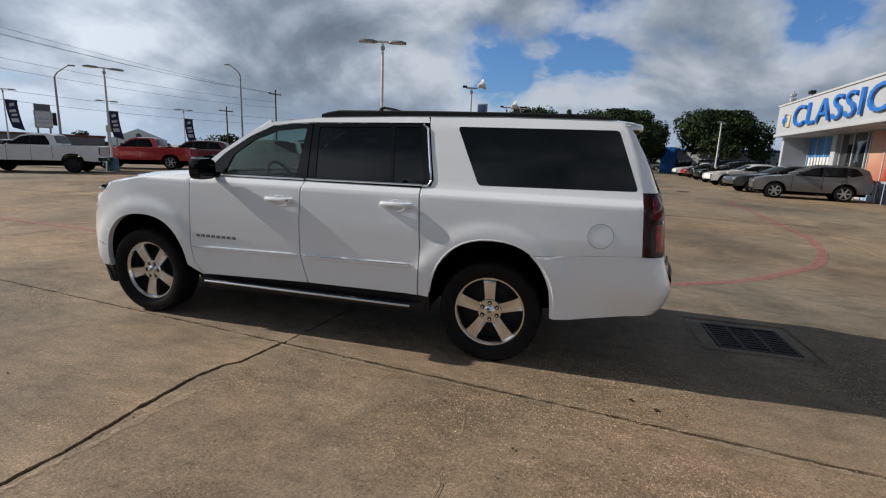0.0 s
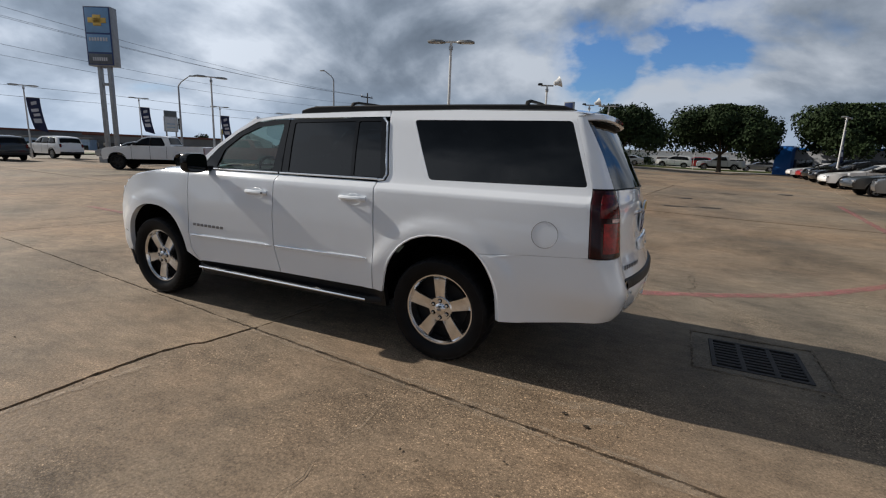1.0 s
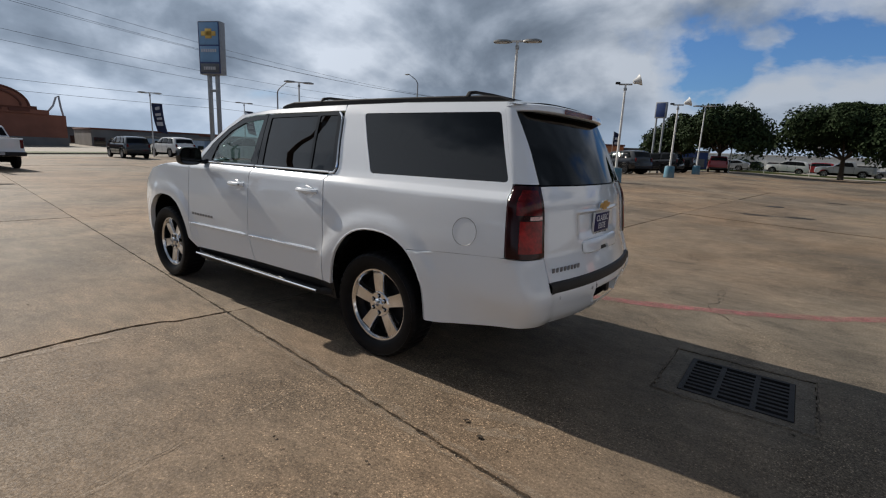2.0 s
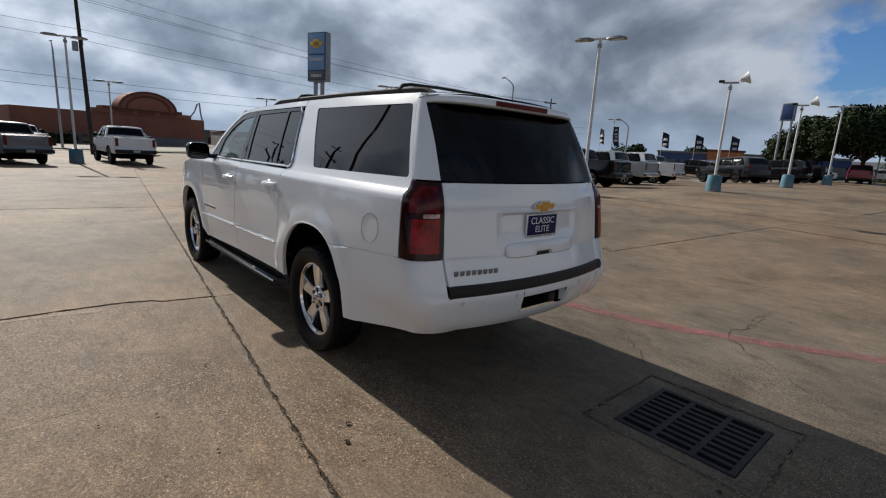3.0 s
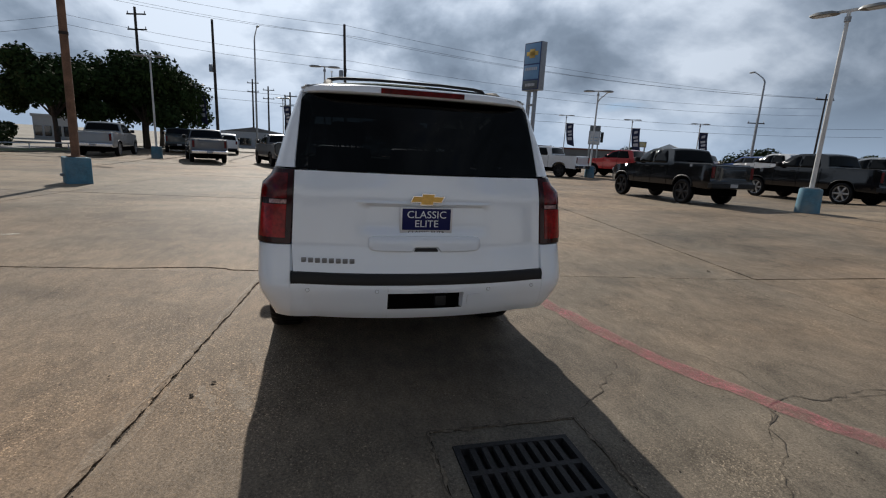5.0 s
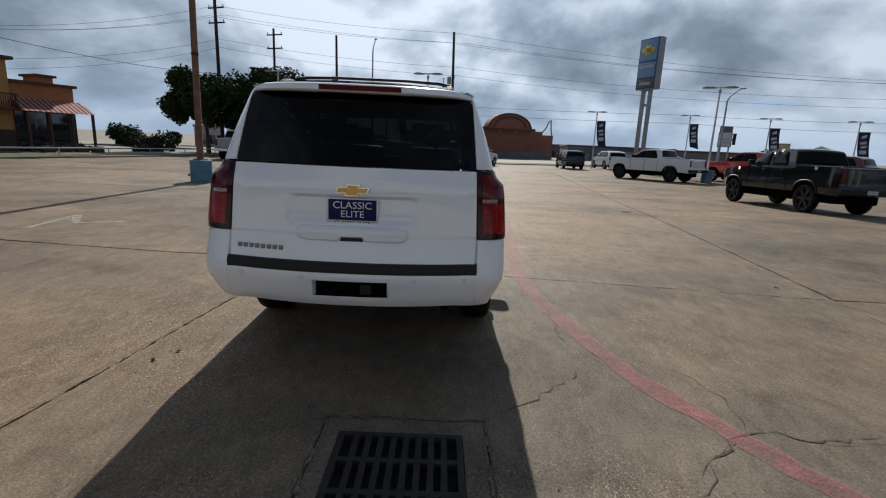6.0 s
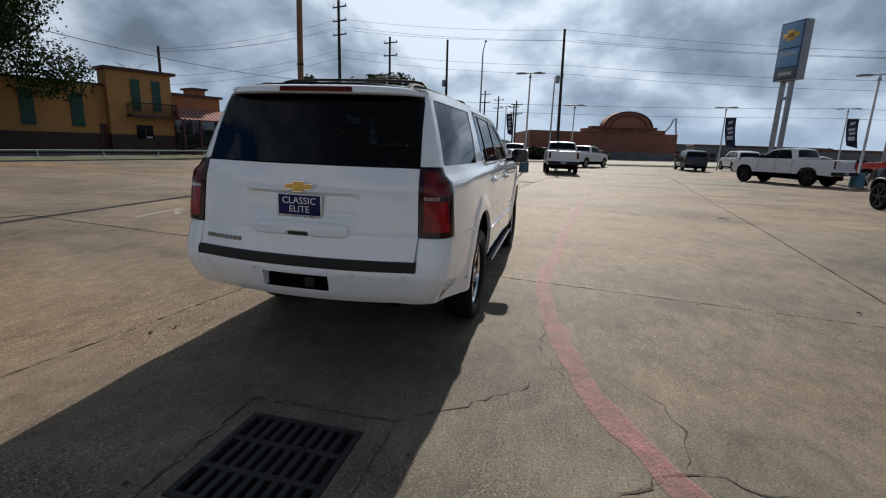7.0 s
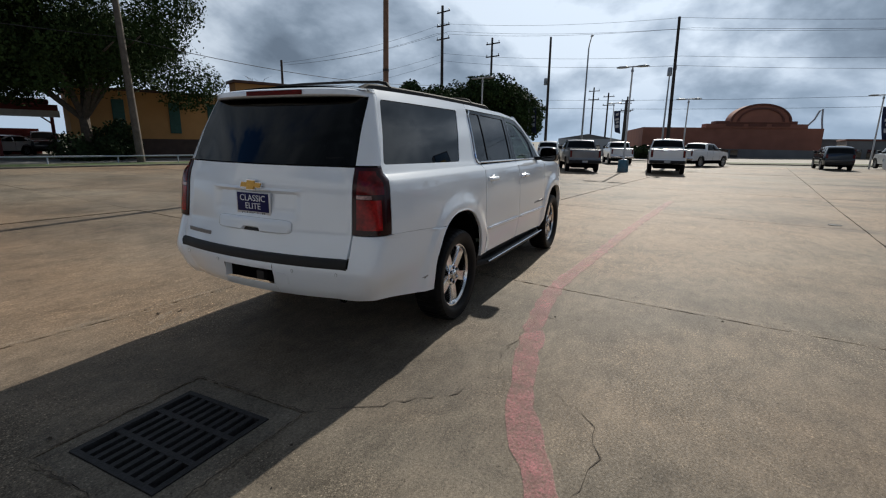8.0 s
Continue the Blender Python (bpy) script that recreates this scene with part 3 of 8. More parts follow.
def wheel(name, parent, at, side, turn=0.0):
    """Wheel of the wagon: tyre with blocks, five broad polished spokes, six nuts, cap."""
    hub = thing(name, "", "")
    for k in list(hub.keys()):
        del hub[k]
    hub.parent = parent
    hub.matrix_local = pose(*at) @ pose(0, 0, 0, 90 if side < 0 else -90, 0, 0) @ pose(0, 0, 0, 0, 0, turn)
    # local +z looks outward
    bm = bmesh.new()
    prof = [(0.272, 0.070), (0.281, 0.094), (0.296, 0.104), (0.302, 0.109), (0.330, 0.116), (0.360, 0.119), (0.374, 0.117), (0.377, 0.119), (0.392, 0.108), (0.400, 0.094), (0.404, 0.070), (0.405, 0.040), (0.405, 0.0), (0.404, -0.05), (0.402, -0.10), (0.39, -0.12), (0.34, -0.13), (0.272, -0.08)]
    lathe(bm, prof, 168)
    # shoulder grooves and tread cut into the same skin
    for v in bm.verts:
        r = math.hypot(v.co.x, v.co.y)
        k = round(math.atan2(v.co.y, v.co.x) / math.tau * 168 + (2 if v.co.z < 0.06 else 0)) % 4
        if r > 0.39 and k == 0:
            s = 0.988 if v.co.z > 0.03 else 0.984
            v.co.x *= s
            v.co.y *= s
            v.co.z *= 0.97
    part("tyre", bm, M_TYRE, hub)
    bm = bmesh.new()
    lathe(bm, [(0.292, -0.08), (0.285, 0.02), (0.279, 0.060), (0.290, 0.078), (0.302, 0.080), (0.306, 0.070), (0.300, 0.05)], 64)
    rim = part("rim", bm, M_CHROME, hub)
    rim.scale = (0.915, 0.915, 1.0)
    for k in range(5):
        bm = bmesh.new()
        rot = Matrix.Rotation(math.radians(90 + 72 * k), 4, "Z")
        rows = []
        for r, w, h in ((0.075, 0.050, 0.050), (0.12, 0.050, 0.058), (0.18, 0.054, 0.064), (0.24, 0.059, 0.066), (0.270, 0.064, 0.065), (0.287, 0.076, 0.060)):
            rows.append([rot @ Vector(p) for p in ((r, -w, h - 0.055), (r, -w, h - 0.012), (r, -w + 0.008, h), (r, -w * 0.4, h - 0.003), (r, 0, h - 0.004), (r, w * 0.4, h - 0.003), (r, w - 0.008, h), (r, w, h - 0.012), (r, w, h - 0.055))])
        grid_sheet(bm, rows)
        part("spoke", bm, M_CHROME, rim)
    bm = lathe(bmesh.new(), [(0.108, 0.0), (0.108, 0.052), (0.100, 0.060), (0.050, 0.058), (0.048, 0.070), (0.040, 0.076), (0.0005, 0.078)], 36)
    part("hub_plate", bm, M_CHROME, rim)
    bm = bmesh.new()
    add_box(bm, -0.020, 0.020, -0.006, 0.006, 0.077, 0.081, 0.001)
    add_box(bm, -0.009, 0.009, -0.011, 0.011, 0.077, 0.0805, 0.001)
    part("cap_emblem", bm, M_BADGE, rim)
    for k in range(6):
        a = math.radians(60 * k + 30)
        c = (0.073 * math.cos(a), 0.073 * math.sin(a), 0)
        bm = bmesh.new()
        lathe(bm, [(0.0195, -0.004), (0.0190, 0.0005), (0.0001, 0.0005)], 18, Matrix.Translation((c[0], c[1], 0.0612)))
        part("nut_recess", bm, M_UNDER, rim)
        part("wheel_nut", lathe(bmesh.new(), [(0.0120, 0.03), (0.0120, 0.070), (0.009, 0.076), (0.0003, 0.077)], 6, Matrix.Translation((c[0], c[1], 0))), M_TRIM, rim)
    bm = lathe(bmesh.new(), [(0.0003, -0.03), (0.19, -0.03), (0.19, -0.05), (0.262, -0.06), (0.268, -0.02)], 40)
    part("brake_disc", bm, M_BRAKE, hub)
    return hub


def build_wagon():
    car = thing("large_suv", "white full-size SUV with tinted windows and polished five-spoke wheels", "car")
    for side in (-1, 1):
        inw = (0, -side, 0)
        S = side_place(side)
        # front wing
        wing = [(-3.955, 0.66), (-3.93, 0.90), (-3.84, 1.07), (-3.79, 1.14), (-3.66, 1.225), (-3.34, 1.285), (-3.03, 1.325), (-2.785, 1.348), (-2.775, 1.23), (-2.772, 0.88), (-2.745, 0.56), (-2.665, 0.435)]
        wing += [p for p in FRONT_ARCH[::-1] if p[1] >= 0.43] + [(-3.79, 0.62)]
        part("front_wing", panel(wing, [], S, 0.045, 0.05, inw, CREASE), M_WHITE, car)
        lowf = [(-3.795, 0.40), (-3.79, 0.61), (-3.957, 0.65), (-3.965, 0.55), (-3.93, 0.40)]
        part("front_bumper_end", panel(lowf, [], S, 0.05, 0.05, inw), M_WHITE, car)
        part("front_air_dam", panel([(-3.80, 0.22), (-3.798, 0.395), (-3.93, 0.395), (-3.90, 0.22)], [], side_place(side, -0.012), 0.06, 0.05, inw), M_PLASTIC, car)
        # doors
        d1 = [(-2.768, 1.338), (-2.765, 1.23), (-2.762, 0.88), (-2.735, 0.56), (-2.655, 0.443), (-1.59, 0.475), (-1.622, 0.60), (-1.648, 0.72), (-1.658, 0.97), (-1.658, 1.25), (-1.642, 1.338)]
        d2 = [(-1.632, 1.338), (-1.648, 1.25), (-1.648, 0.97), (-1.638, 0.72), (-1.612, 0.60), (-1.578, 0.475), (-0.590, 0.483), (-0.583, 0.87), (-0.612, 1.338)]
        for nm, dd, hx in (("front_door", d1, -1.845), ("rear_door", d2, -0.79)):
            door = part(nm, panel(dd, [], S, 0.05, 0.03, inw, CREASE), M_WHITE, car)
            # pull handle with its cup
            hz = 1.175 if nm == "front_door" else 1.20
            y = side * half_width(hx, hz)
            bm = bmesh.new()
            n = 9
            add_sweep(bm, [(hx - 0.125 + 0.25 * i / n, y + side * (0.006 + 0.024 * math.sin(math.pi * min(1, max(0, (i / n) * 1.0))) ** 0.5), hz) for i in range(n + 1)], 0.017, 8, 1.15)
            part("door_handle", bm, M_WHITE, door)
            bm = lathe(bmesh.new(), [(0.0003, 0.0), (0.04, 0.001), (0.047, 0.004), (0.050, 0.0)], 24, pose(hx + 0.01, y + side * 0.003, hz - 0.008, -90 * side, 0, 0) @ Matrix.Diagonal((1.5, 1, 0.8, 1)))
            part("handle_cup", bm, M_WHITE, door)
            if nm == "front_door":
                part("lock", tube((hx + 0.095, y + side * 0.02, hz), (hx + 0.095, y + side * 0.043, hz), 0.009, seg=14), M_BADGE, door)
            # bright rubbing strip
            x0, x1 = (-2.725, -1.68) if nm == "front_door" else (-1.62, -0.645)
            rows = []
            for i in range(17):
                x = x0 + (x1 - x0) * i / 16
                zc = 0.690 + 0.030 * (x + 2.72) / 2.08
                taper = min(1, (i + 0.4) / 1.2, (16.4 - i) / 1.2)
                rows.append([(x, side * (half_width(x, zc + dz) + o), zc + dz) for dz, o in ((-0.021 * taper, -0.002), (-0.019 * taper, 0.008), (0.0, 0.013), (0.019 * taper, 0.008), (0.021 * taper, -0.002))])
            bm = bmesh.new()
            grid_sheet(bm, rows)
            part("side_moulding", bm, M_WHITE, door)
            bm = bmesh.new()
            add_sweep(bm, [(x0 + (x1 - x0) * i / 16, side * (half_width(x0 + (x1 - x0) * i / 16, 0.71) + 0.0125), 0.700 + 0.030 * (x0 + (x1 - x0) * i / 16 + 2.72) / 2.08) for i in range(17)], 0.0045, 6)
            part("bright_line", bm, M_TRIM, door)
            # belt trim
            bx0, bx1 = (-2.60, -1.648) if nm == "front_door" else (-1.628, -0.60)
            bm = bmesh.new()
            add_sweep(bm, [(bx0 + (bx1 - bx0) * i / 12, side * (half_width(bx0 + (bx1 - bx0) * i / 12, 1.352) + 0.004), 1.350 + 0.012 * (bx0 + (bx1 - bx0) * i / 12 + 2.6) / 2) for i in range(13)], 0.0085, 6)
            part("belt_trim", bm, M_TRIM, door)
        # lettering on the front door, unreadable: eight small bars
        for i in range(8):
            x = -2.70 + 0.054 * i
            y = side * half_width(x, 0.805)
            bm = box(x, x + 0.040, -0.004, 0.004, 0.792, 0.818, 0.003, Matrix.Translation((0, y, 0)))
            part("badge_bar", bm, M_BADGE, car)
        # door frames, black, with their panes
        f1 = [(-2.665, 1.352), (-2.47, 1.535), (-2.24, 1.690), (-2.03, 1.790), (-1.85, 1.815), (-1.648, 1.825), (-1.632, 1.352)]
        w1 = round_corners([(-2.455, 1.368), (-2.385, 1.535), (-2.20, 1.668), (-1.99, 1.752), (-1.695, 1.785), (-1.735, 1.368)], 0.03)
        part("front_door_frame", panel(f1, [w1], side_place(side, -0.004), 0.06, 0.03, inw), M_GLOSSBLACK, car)
        part("front_side_glass", panel(w1, [], side_place(side, -0.012), 0.08, 0, inw), G_CLEAR, car)
        f2 = round_corners([(-1.622, 1.352), (-1.638, 1.826), (-0.655, 1.842), (-0.600, 1.80), (-0.520, 1.40), (-0.545, 1.352)], 0.025)
        w2 = round_corners([(-1.550, 1.370), (-1.580, 1.795), (-0.925, 1.812), (-0.880, 1.372)], 0.02)
        w3 = round_corners([(-0.850, 1.372), (-0.893, 1.812), (-0.672, 1.814), (-0.590, 1.378)], 0.02)
        part("rear_door_frame", panel(f2, [w2, w3], side_place(side, -0.004), 0.06, 0.03, inw), M_GLOSSBLACK, car)
        part("rear_side_glass", panel(w2, [], side_place(side, -0.012), 0.08, 0, inw), G_TINT, car)
        part("rear_vent_glass", panel(w3, [], side_place(side, -0.012), 0.08, 0, inw), G_TINT, car)
        bm = bmesh.new()
        pts = [(-0.60, 1.356), (-0.548, 1.362), (-0.530, 1.40), (-0.607, 1.80), (-0.655, 1.838), (-0.90, 1.838), (-1.63, 1.826), (-1.85, 1.815), (-2.03, 1.79), (-2.24, 1.69), (-2.47, 1.535)]
        add_sweep(bm, [(x, side * (half_width(x, z) + 0.003), z) for x, z in resample(pts[:5], 0.05, False)], 0.0095, 6)
        part("window_surround", bm, M_TRIM, car)
        # rail over the doors with the windscreen pillar
        rail = [(-2.785, 1.352), (-2.73, 1.385), (-2.52, 1.555), (-2.28, 1.715), (-2.07, 1.825), (-1.63, 1.872), (-0.91, 1.893), (-0.62, 1.897), (-0.605, 1.85), (-0.66, 1.850), (-1.64, 1.834), (-1.85, 1.823), (-2.03, 1.798), (-2.245, 1.698), (-2.475, 1.542), (-2.67, 1.357)]
        part("roof_rail_panel", panel(rail, [], S, 0.05, 0.04, inw), M_WHITE, car)
        # quarter panel with its long pane
        q = [(-0.600, 1.338), (-0.573, 0.87), (-0.580, 0.485), (-0.500, 0.475)]
        q += [p for p in REAR_ARCH if p[1] >= 0.46 and not (p[0] > 0.2 and p[1] < 0.905)]
        q += [(rear_arch_x(0.893), 0.893), (0.40, 0.900), (0.70, 0.925), (1.065, 0.948), (1.035, 1.388), (0.955, 1.60), (0.870, 1.835), (0.862, 1.890), (0.02, 1.902), (-0.605, 1.897), (-0.597, 1.84), (-0.510, 1.40), (-0.530, 1.352)]
        wq = round_corners([(-0.365, 1.825), (-0.150, 1.380), (1.005, 1.395), (0.845, 1.825)], 0.03)
        part("quarter_panel", panel(q, [wq], S, 0.045, 0.03, inw, CREASE), M_WHITE, car)
        part("quarter_glass", panel(wq, [], side_place(side, -0.006), 0.08, 0, inw), G_TINT, car)
        # rolled edge of the rear wheel opening
        bm = bmesh.new()
        add_sweep(bm, [(x, side * (half_width(x, z) - 0.006), z) for x, z in REAR_ARCH if z > (0.66 if x > 0 else 0.43)], 0.009, 6)
        part("wheel_arch_lip", bm, M_WHITE, car)
        # filler flap: a fine round groove
        bm = bmesh.new()
        ring = [(0.773 + 0.088 * math.cos(a), 1.072 + 0.088 * math.sin(a)) for a in np.linspace(0, math.tau, 37)]
        add_sweep(bm, [(x, side * (half_width(x, z) - 0.0002), z) for x, z in ring], 0.0022, 5)
        if side < 0:
            part("filler_flap_gap", bm, M_BADGE, car)
        else:
            bm.free()
        # D pillar and tail lamp turn the corner
        zs = [1.39 + (1.887 - 1.39) * i / 10 for i in range(11)]
        part("rear_pillar", wrap(zs, lambda z: float(np.interp(z, [1.388, 1.60, 1.835, 1.89], [1.037, 0.957, 0.872, 0.862])), lambda z: float(np.interp(z, [1.39, 1.83, 1.887], [0.775, 0.735, 0.70])), 12, side), M_WHITE, car)
        zs = [0.952 + (1.380 - 0.952) * i / 10 for i in range(11)]
        lampx = lambda z: float(np.interp(z, [0.95, 1.385], [1.072, 1.042]))
        lampy = lambda z: float(np.interp(z, [0.95, 1.385], [0.795, 0.772]))
        lens = part("tail_lamp", wrap(zs, lampx, lampy, 12, side, 0.006), M_TAILDARK, car, "dark red wrap-round tail lamp")
        part("lamp_upper", wrap([1.212 + 0.145 * i / 6 for i in range(7)], lambda z: lampx(z) + 0.052, lambda z: lampy(z) + 0.030, 8, side, 0.0085, 0.004), M_TAIL, lens)
        part("lamp_lower", wrap([0.985 + 0.192 * i / 5 for i in range(6)], lambda z: lampx(z) + 0.075, lambda z: lampy(z) + 0.030, 8, side, 0.0085, 0.004), M_TAILLOW, lens)
        part("reversing_lamp", wrap([1.183, 1.190, 1.199, 1.206], lambda z: lampx(z) + 0.118, lambda z: lampy(z) + 0.030, 6, side, 0.0105, 0.004), M_TAILCLEAR, lens)
        # bumper cover that turns the corner, with its pod beside the gate
        zs = [0.500, 0.512, 0.53, 0.56, 0.60, 0.64, 0.68, 0.72, 0.76, 0.80, 0.84, 0.87, 0.888, 0.905, 0.92, 0.935, 0.944]
        skin = wrap(zs, lambda z: max(rear_arch_x(z), float(np.interp(z, [0.888, 0.90, 0.92, 0.944], [0.0, 0.42, 0.67, 1.02]))), lambda z: 0.80, 34, side)
        for v in skin.verts:
            if v.co.z < 0.61:
                v.co.z -= 0.085 * min(1.0, max(0.0, (1.20 - v.co.x) / 0.70)) * (0.61 - v.co.z) / 0.11
        part("bumper_corner", skin, M_WHITE, car)
        # running board
        bm = bmesh.new()
        rows = []
        for i in range(15):
            x = -2.72 + 2.18 * i / 14
            e = min(1, (i + 0.3) / 1.5, (14.3 - i) / 1.5)
            rows.append([(x, side * yy, zz) for yy, zz in ((0.86, 0.40), (0.93, 0.405), (0.93 + 0.085 * e, 0.405), (0.93 + 0.105 * e, 0.388), (0.93 + 0.10 * e, 0.355), (0.90, 0.335), (0.86, 0.34))])
        grid_sheet(bm, rows)
        board = part("running_board", bm, M_PLASTIC, car)
        bm = bmesh.new()
        add_sweep(bm, [(-2.62 + 1.98 * i / 14, side * 1.034, 0.390) for i in range(15)], 0.010, 6)
        part("bright_strip", bm, M_TRIM, board)
        bm = bmesh.new()
        for i in range(60):
            add_box(bm, -2.58 + 0.0325 * i, -2.565 + 0.0325 * i, min(side * 0.95, side * 1.0), max(side * 0.95, side * 1.0), 0.404, 0.409)
        part("tread_ribs", bm, M_PLASTIC, board)
        part("sill", panel([(-2.70, 0.30), (-2.70, 0.44), (-0.50, 0.49), (-0.50, 0.33)], [], side_place(side, -0.035), 0.1, 0.05, inw), M_PLASTIC, car)
        # door mirror
        y = side * 0.985
        bm = bmesh.new()
        shp = [(0.0, 0.70), (0.25, 0.98), (0.7, 1.0), (1.0, 0.93)]
        rows = []
        for t, s in shp:
            rows.append([(-2.585 + 0.115 * t, y + side * (0.120 + 0.112 * s * math.copysign(abs(math.cos(a)) ** 0.55, math.cos(a))), 1.405 + 0.092 * s * math.copysign(abs(math.sin(a)) ** 0.55, math.sin(a))) for a in np.linspace(0, math.tau, 25)])
        vs = grid_sheet(bm, rows)
        bm.faces.new(vs[0][:-1])
        part("mirror_housing", bm, M_GLOSSBLACK, car)
        bm = bmesh.new()
        bm.faces.new([bm.verts.new((-2.4735, y + side * (0.120 + 0.097 * math.copysign(abs(math.cos(a)) ** 0.55, math.cos(a))), 1.405 + 0.078 * math.copysign(abs(math.sin(a)) ** 0.55, math.sin(a)))) for a in np.linspace(0, math.tau, 24, endpoint=False)])
        part("mirror_glass", bm, M_MIRROR, car)
        part("mirror_arm", add_sweep(bmesh.new(), [(-2.51, side * 0.90, 1.35), (-2.52, side * 0.98, 1.352), (-2.525, side * 1.06, 1.365)], [0.035, 0.032, 0.03], 8, 0.8), M_GLOSSBLACK, car)
        # roof rack rail
        ry = side * 0.575
        top = lambda x: 1.902 + 0.022 * (1 - (x + 0.5) ** 2 / 4)
        rows = []
        for x in (-1.66, -1.60, -1.50, -1.20, -0.8, -0.4, 0.0, 0.4, 0.62, 0.74, 0.80, 0.83):
            h = 0.042 * min(1.0, (x + 1.70) / 0.16, (0.845 - x) / 0.13)
            zr = top(x) - 0.008
            rows.append([(x, ry + o, zr + k) for o, k in ((-0.026, -0.03), (-0.026, h - 0.010), (-0.014, h), (0.014, h), (0.026, h - 0.010), (0.026, -0.03))])
        bm = bmesh.new()
        vs = grid_sheet(bm, rows)
        bm.faces.new(vs[0])
        bm.faces.new(vs[-1][::-1])
        bmesh.ops.recalc_face_normals(bm, faces=bm.faces[:])
        part("roof_rail", bm, M_RACK, car)
        # wheel well liner
        for cx in (0.0, -3.302):
            bm = bmesh.new()
            rows = []
            for a in np.linspace(0, math.pi, 19):
                rows.append([(cx - 0.515 * math.cos(a), side * yy, 0.40 + 0.595 * math.sin(a)) for yy in (0.960, 0.80, 0.62)])
            vs = grid_sheet(bm, rows)
            mid = bm.verts.new((cx, side * 0.62, 0.40))
            for a, b in zip(vs, vs[1:]):
                bm.faces.new((a[-1], b[-1], mid))
            part("wheel_liner", bm, M_UNDER, car)
            wheel("wheel", car, (cx, side * 0.895, 0.402), side, {0.0: 2, -3.302: 31}[cx])
        # head lamp at the wing's tip
        bm = bmesh.new()
        rows = []
        for z in (0.985, 1.02, 1.06, 1.10):
            rows.append([(-3.89 - 0.16 * t + 0.02 * (z - 0.98) / 0.1, side * (half_width(-3.89, z) + 0.004 - 0.18 * t ** 1.4), z) for t in np.linspace(0, 1, 7)])
        grid_sheet(bm, rows)
        part("head_lamp", bm, M_HEAD, car)
    # two bars across the roof
    for x in (-1.10, 0.47):
        bm = bmesh.new()
        add_sweep(bm, [(x, -0.60, 1.940), (x, -0.57, 1.972), (x, -0.50, 1.985), (x, -0.25, 1.994), (x, 0.25, 1.994), (x, 0.50, 1.985), (x, 0.57, 1.972), (x, 0.60, 1.940)], [0.016, 0.019, 0.017, 0.015, 0.015, 0.017, 0.019, 0.016], 8, 0.7)
        part("roof_cross_bar", bm, M_RACK, car)
    # bonnet, roof, screens
    bm = bmesh.new()
    rows = []
    for i in range(15):
        t = i / 14
        x = -2.62 - 1.46 * t
        zc = 1.385 - 0.075 * t - 0.115 * t ** 4
        row = []
        for v in np.linspace(-1, 1, 17):
            hw = half_width(max(x, -3.9), 1.30) - 0.03 - 0.10 * t ** 3
            row.append((x - 0.16 * (1 - v * v) * t ** 2, hw * v, zc - 0.05 * abs(v) ** 3 + 0.012 * math.exp(-((abs(v) - 0.62) / 0.12) ** 2)))
        rows.append(row)
    grid_sheet(bm, rows[::-1])
    part("bonnet", bm, M_WHITE, car)
    # the strip of skin between bonnet and wing
    for side in (-1, 1):
        rows = []
        for x in np.linspace(-2.79, -3.86, 14):
            zt = float(np.interp(-x, [2.785, 3.03, 3.34, 3.66, 3.79, 3.84, 3.87], [1.348, 1.325, 1.285, 1.225, 1.14, 1.07, 1.02]))
            t = (-2.62 - x) / 1.46
            inner = Vector((x, side * (half_width(x, 1.30) - 0.03 - 0.10 * t ** 3), 1.335 - 0.075 * t - 0.115 * t ** 4))
            outer = Vector((x, side * (half_width(x, zt) - 0.004), zt - 0.004))
            rows.append([inner, inner.lerp(outer, 0.5) + Vector((0, 0, 0.008)), outer])
        bm = bmesh.new()
        grid_sheet(bm, rows)
        part("bonnet_edge", bm, M_WHITE, car)
    bm = bmesh.new()
    rows = []
    for i in range(22):
        x = -2.06 + (0.955 + 2.06) * i / 21
        edge = float(np.interp(x, [-2.06, -1.63, -0.91, 0.02, 0.87, 0.96], [1.825, 1.871, 1.893, 1.902, 1.890, 1.872]))
        hw = half_width(x, edge) + 0.001
        rows.append([(x - 0.10 * (1 - v * v) * smooth(-1.5, -2.06, x), hw * v, edge + 0.048 * (1 - abs(v) ** 2.6)) for v in np.linspace(-1, 1, 21)])
    grid_sheet(bm, rows)
    part("roof", bm, M_WHITE, car)
    bm = bmesh.new()
    rows = []
    for i in range(9):
        t = i / 8
        x, z = -2.74 + 0.66 * t, 1.375 + 0.452 * t
        hw = 0.835 - 0.125 * t
        rows.append([(x - 0.17 * (1 - v * v), hw * v, z + 0.045 * t * (1 - v * v)) for v in np.linspace(-1, 1, 11)])
    grid_sheet(bm, rows)
    part("windscreen", bm, G_CLEAR, car)
    for side in (-1, 1):
        part("windscreen_pillar", add_sweep(bmesh.new(), [(-2.76, side * 0.855, 1.36), (-2.42, side * 0.79, 1.60), (-2.07, side * 0.725, 1.825)], [0.04, 0.036, 0.034], 8), M_WHITE, car)
    # nose
    bm = bmesh.new()
    rows = []
    for z, dx in ((0.22, 0.10), (0.40, 0.03), (0.55, 0.0), (0.72, 0.0), (0.95, 0.02), (1.08, 0.05), (1.14, 0.09)):
        rows.append([(-4.30 + dx + 0.375 * abs(v) ** 2.6, 0.925 * v, z) for v in np.linspace(-1, 1, 19)])
    grid_sheet(bm, rows)
    part("front_fascia", bm, M_WHITE, car)
    # skin between the bonnet's front edge and the fascia
    bm = bmesh.new()
    tip = half_width(-3.9, 1.30) - 0.13
    rows = []
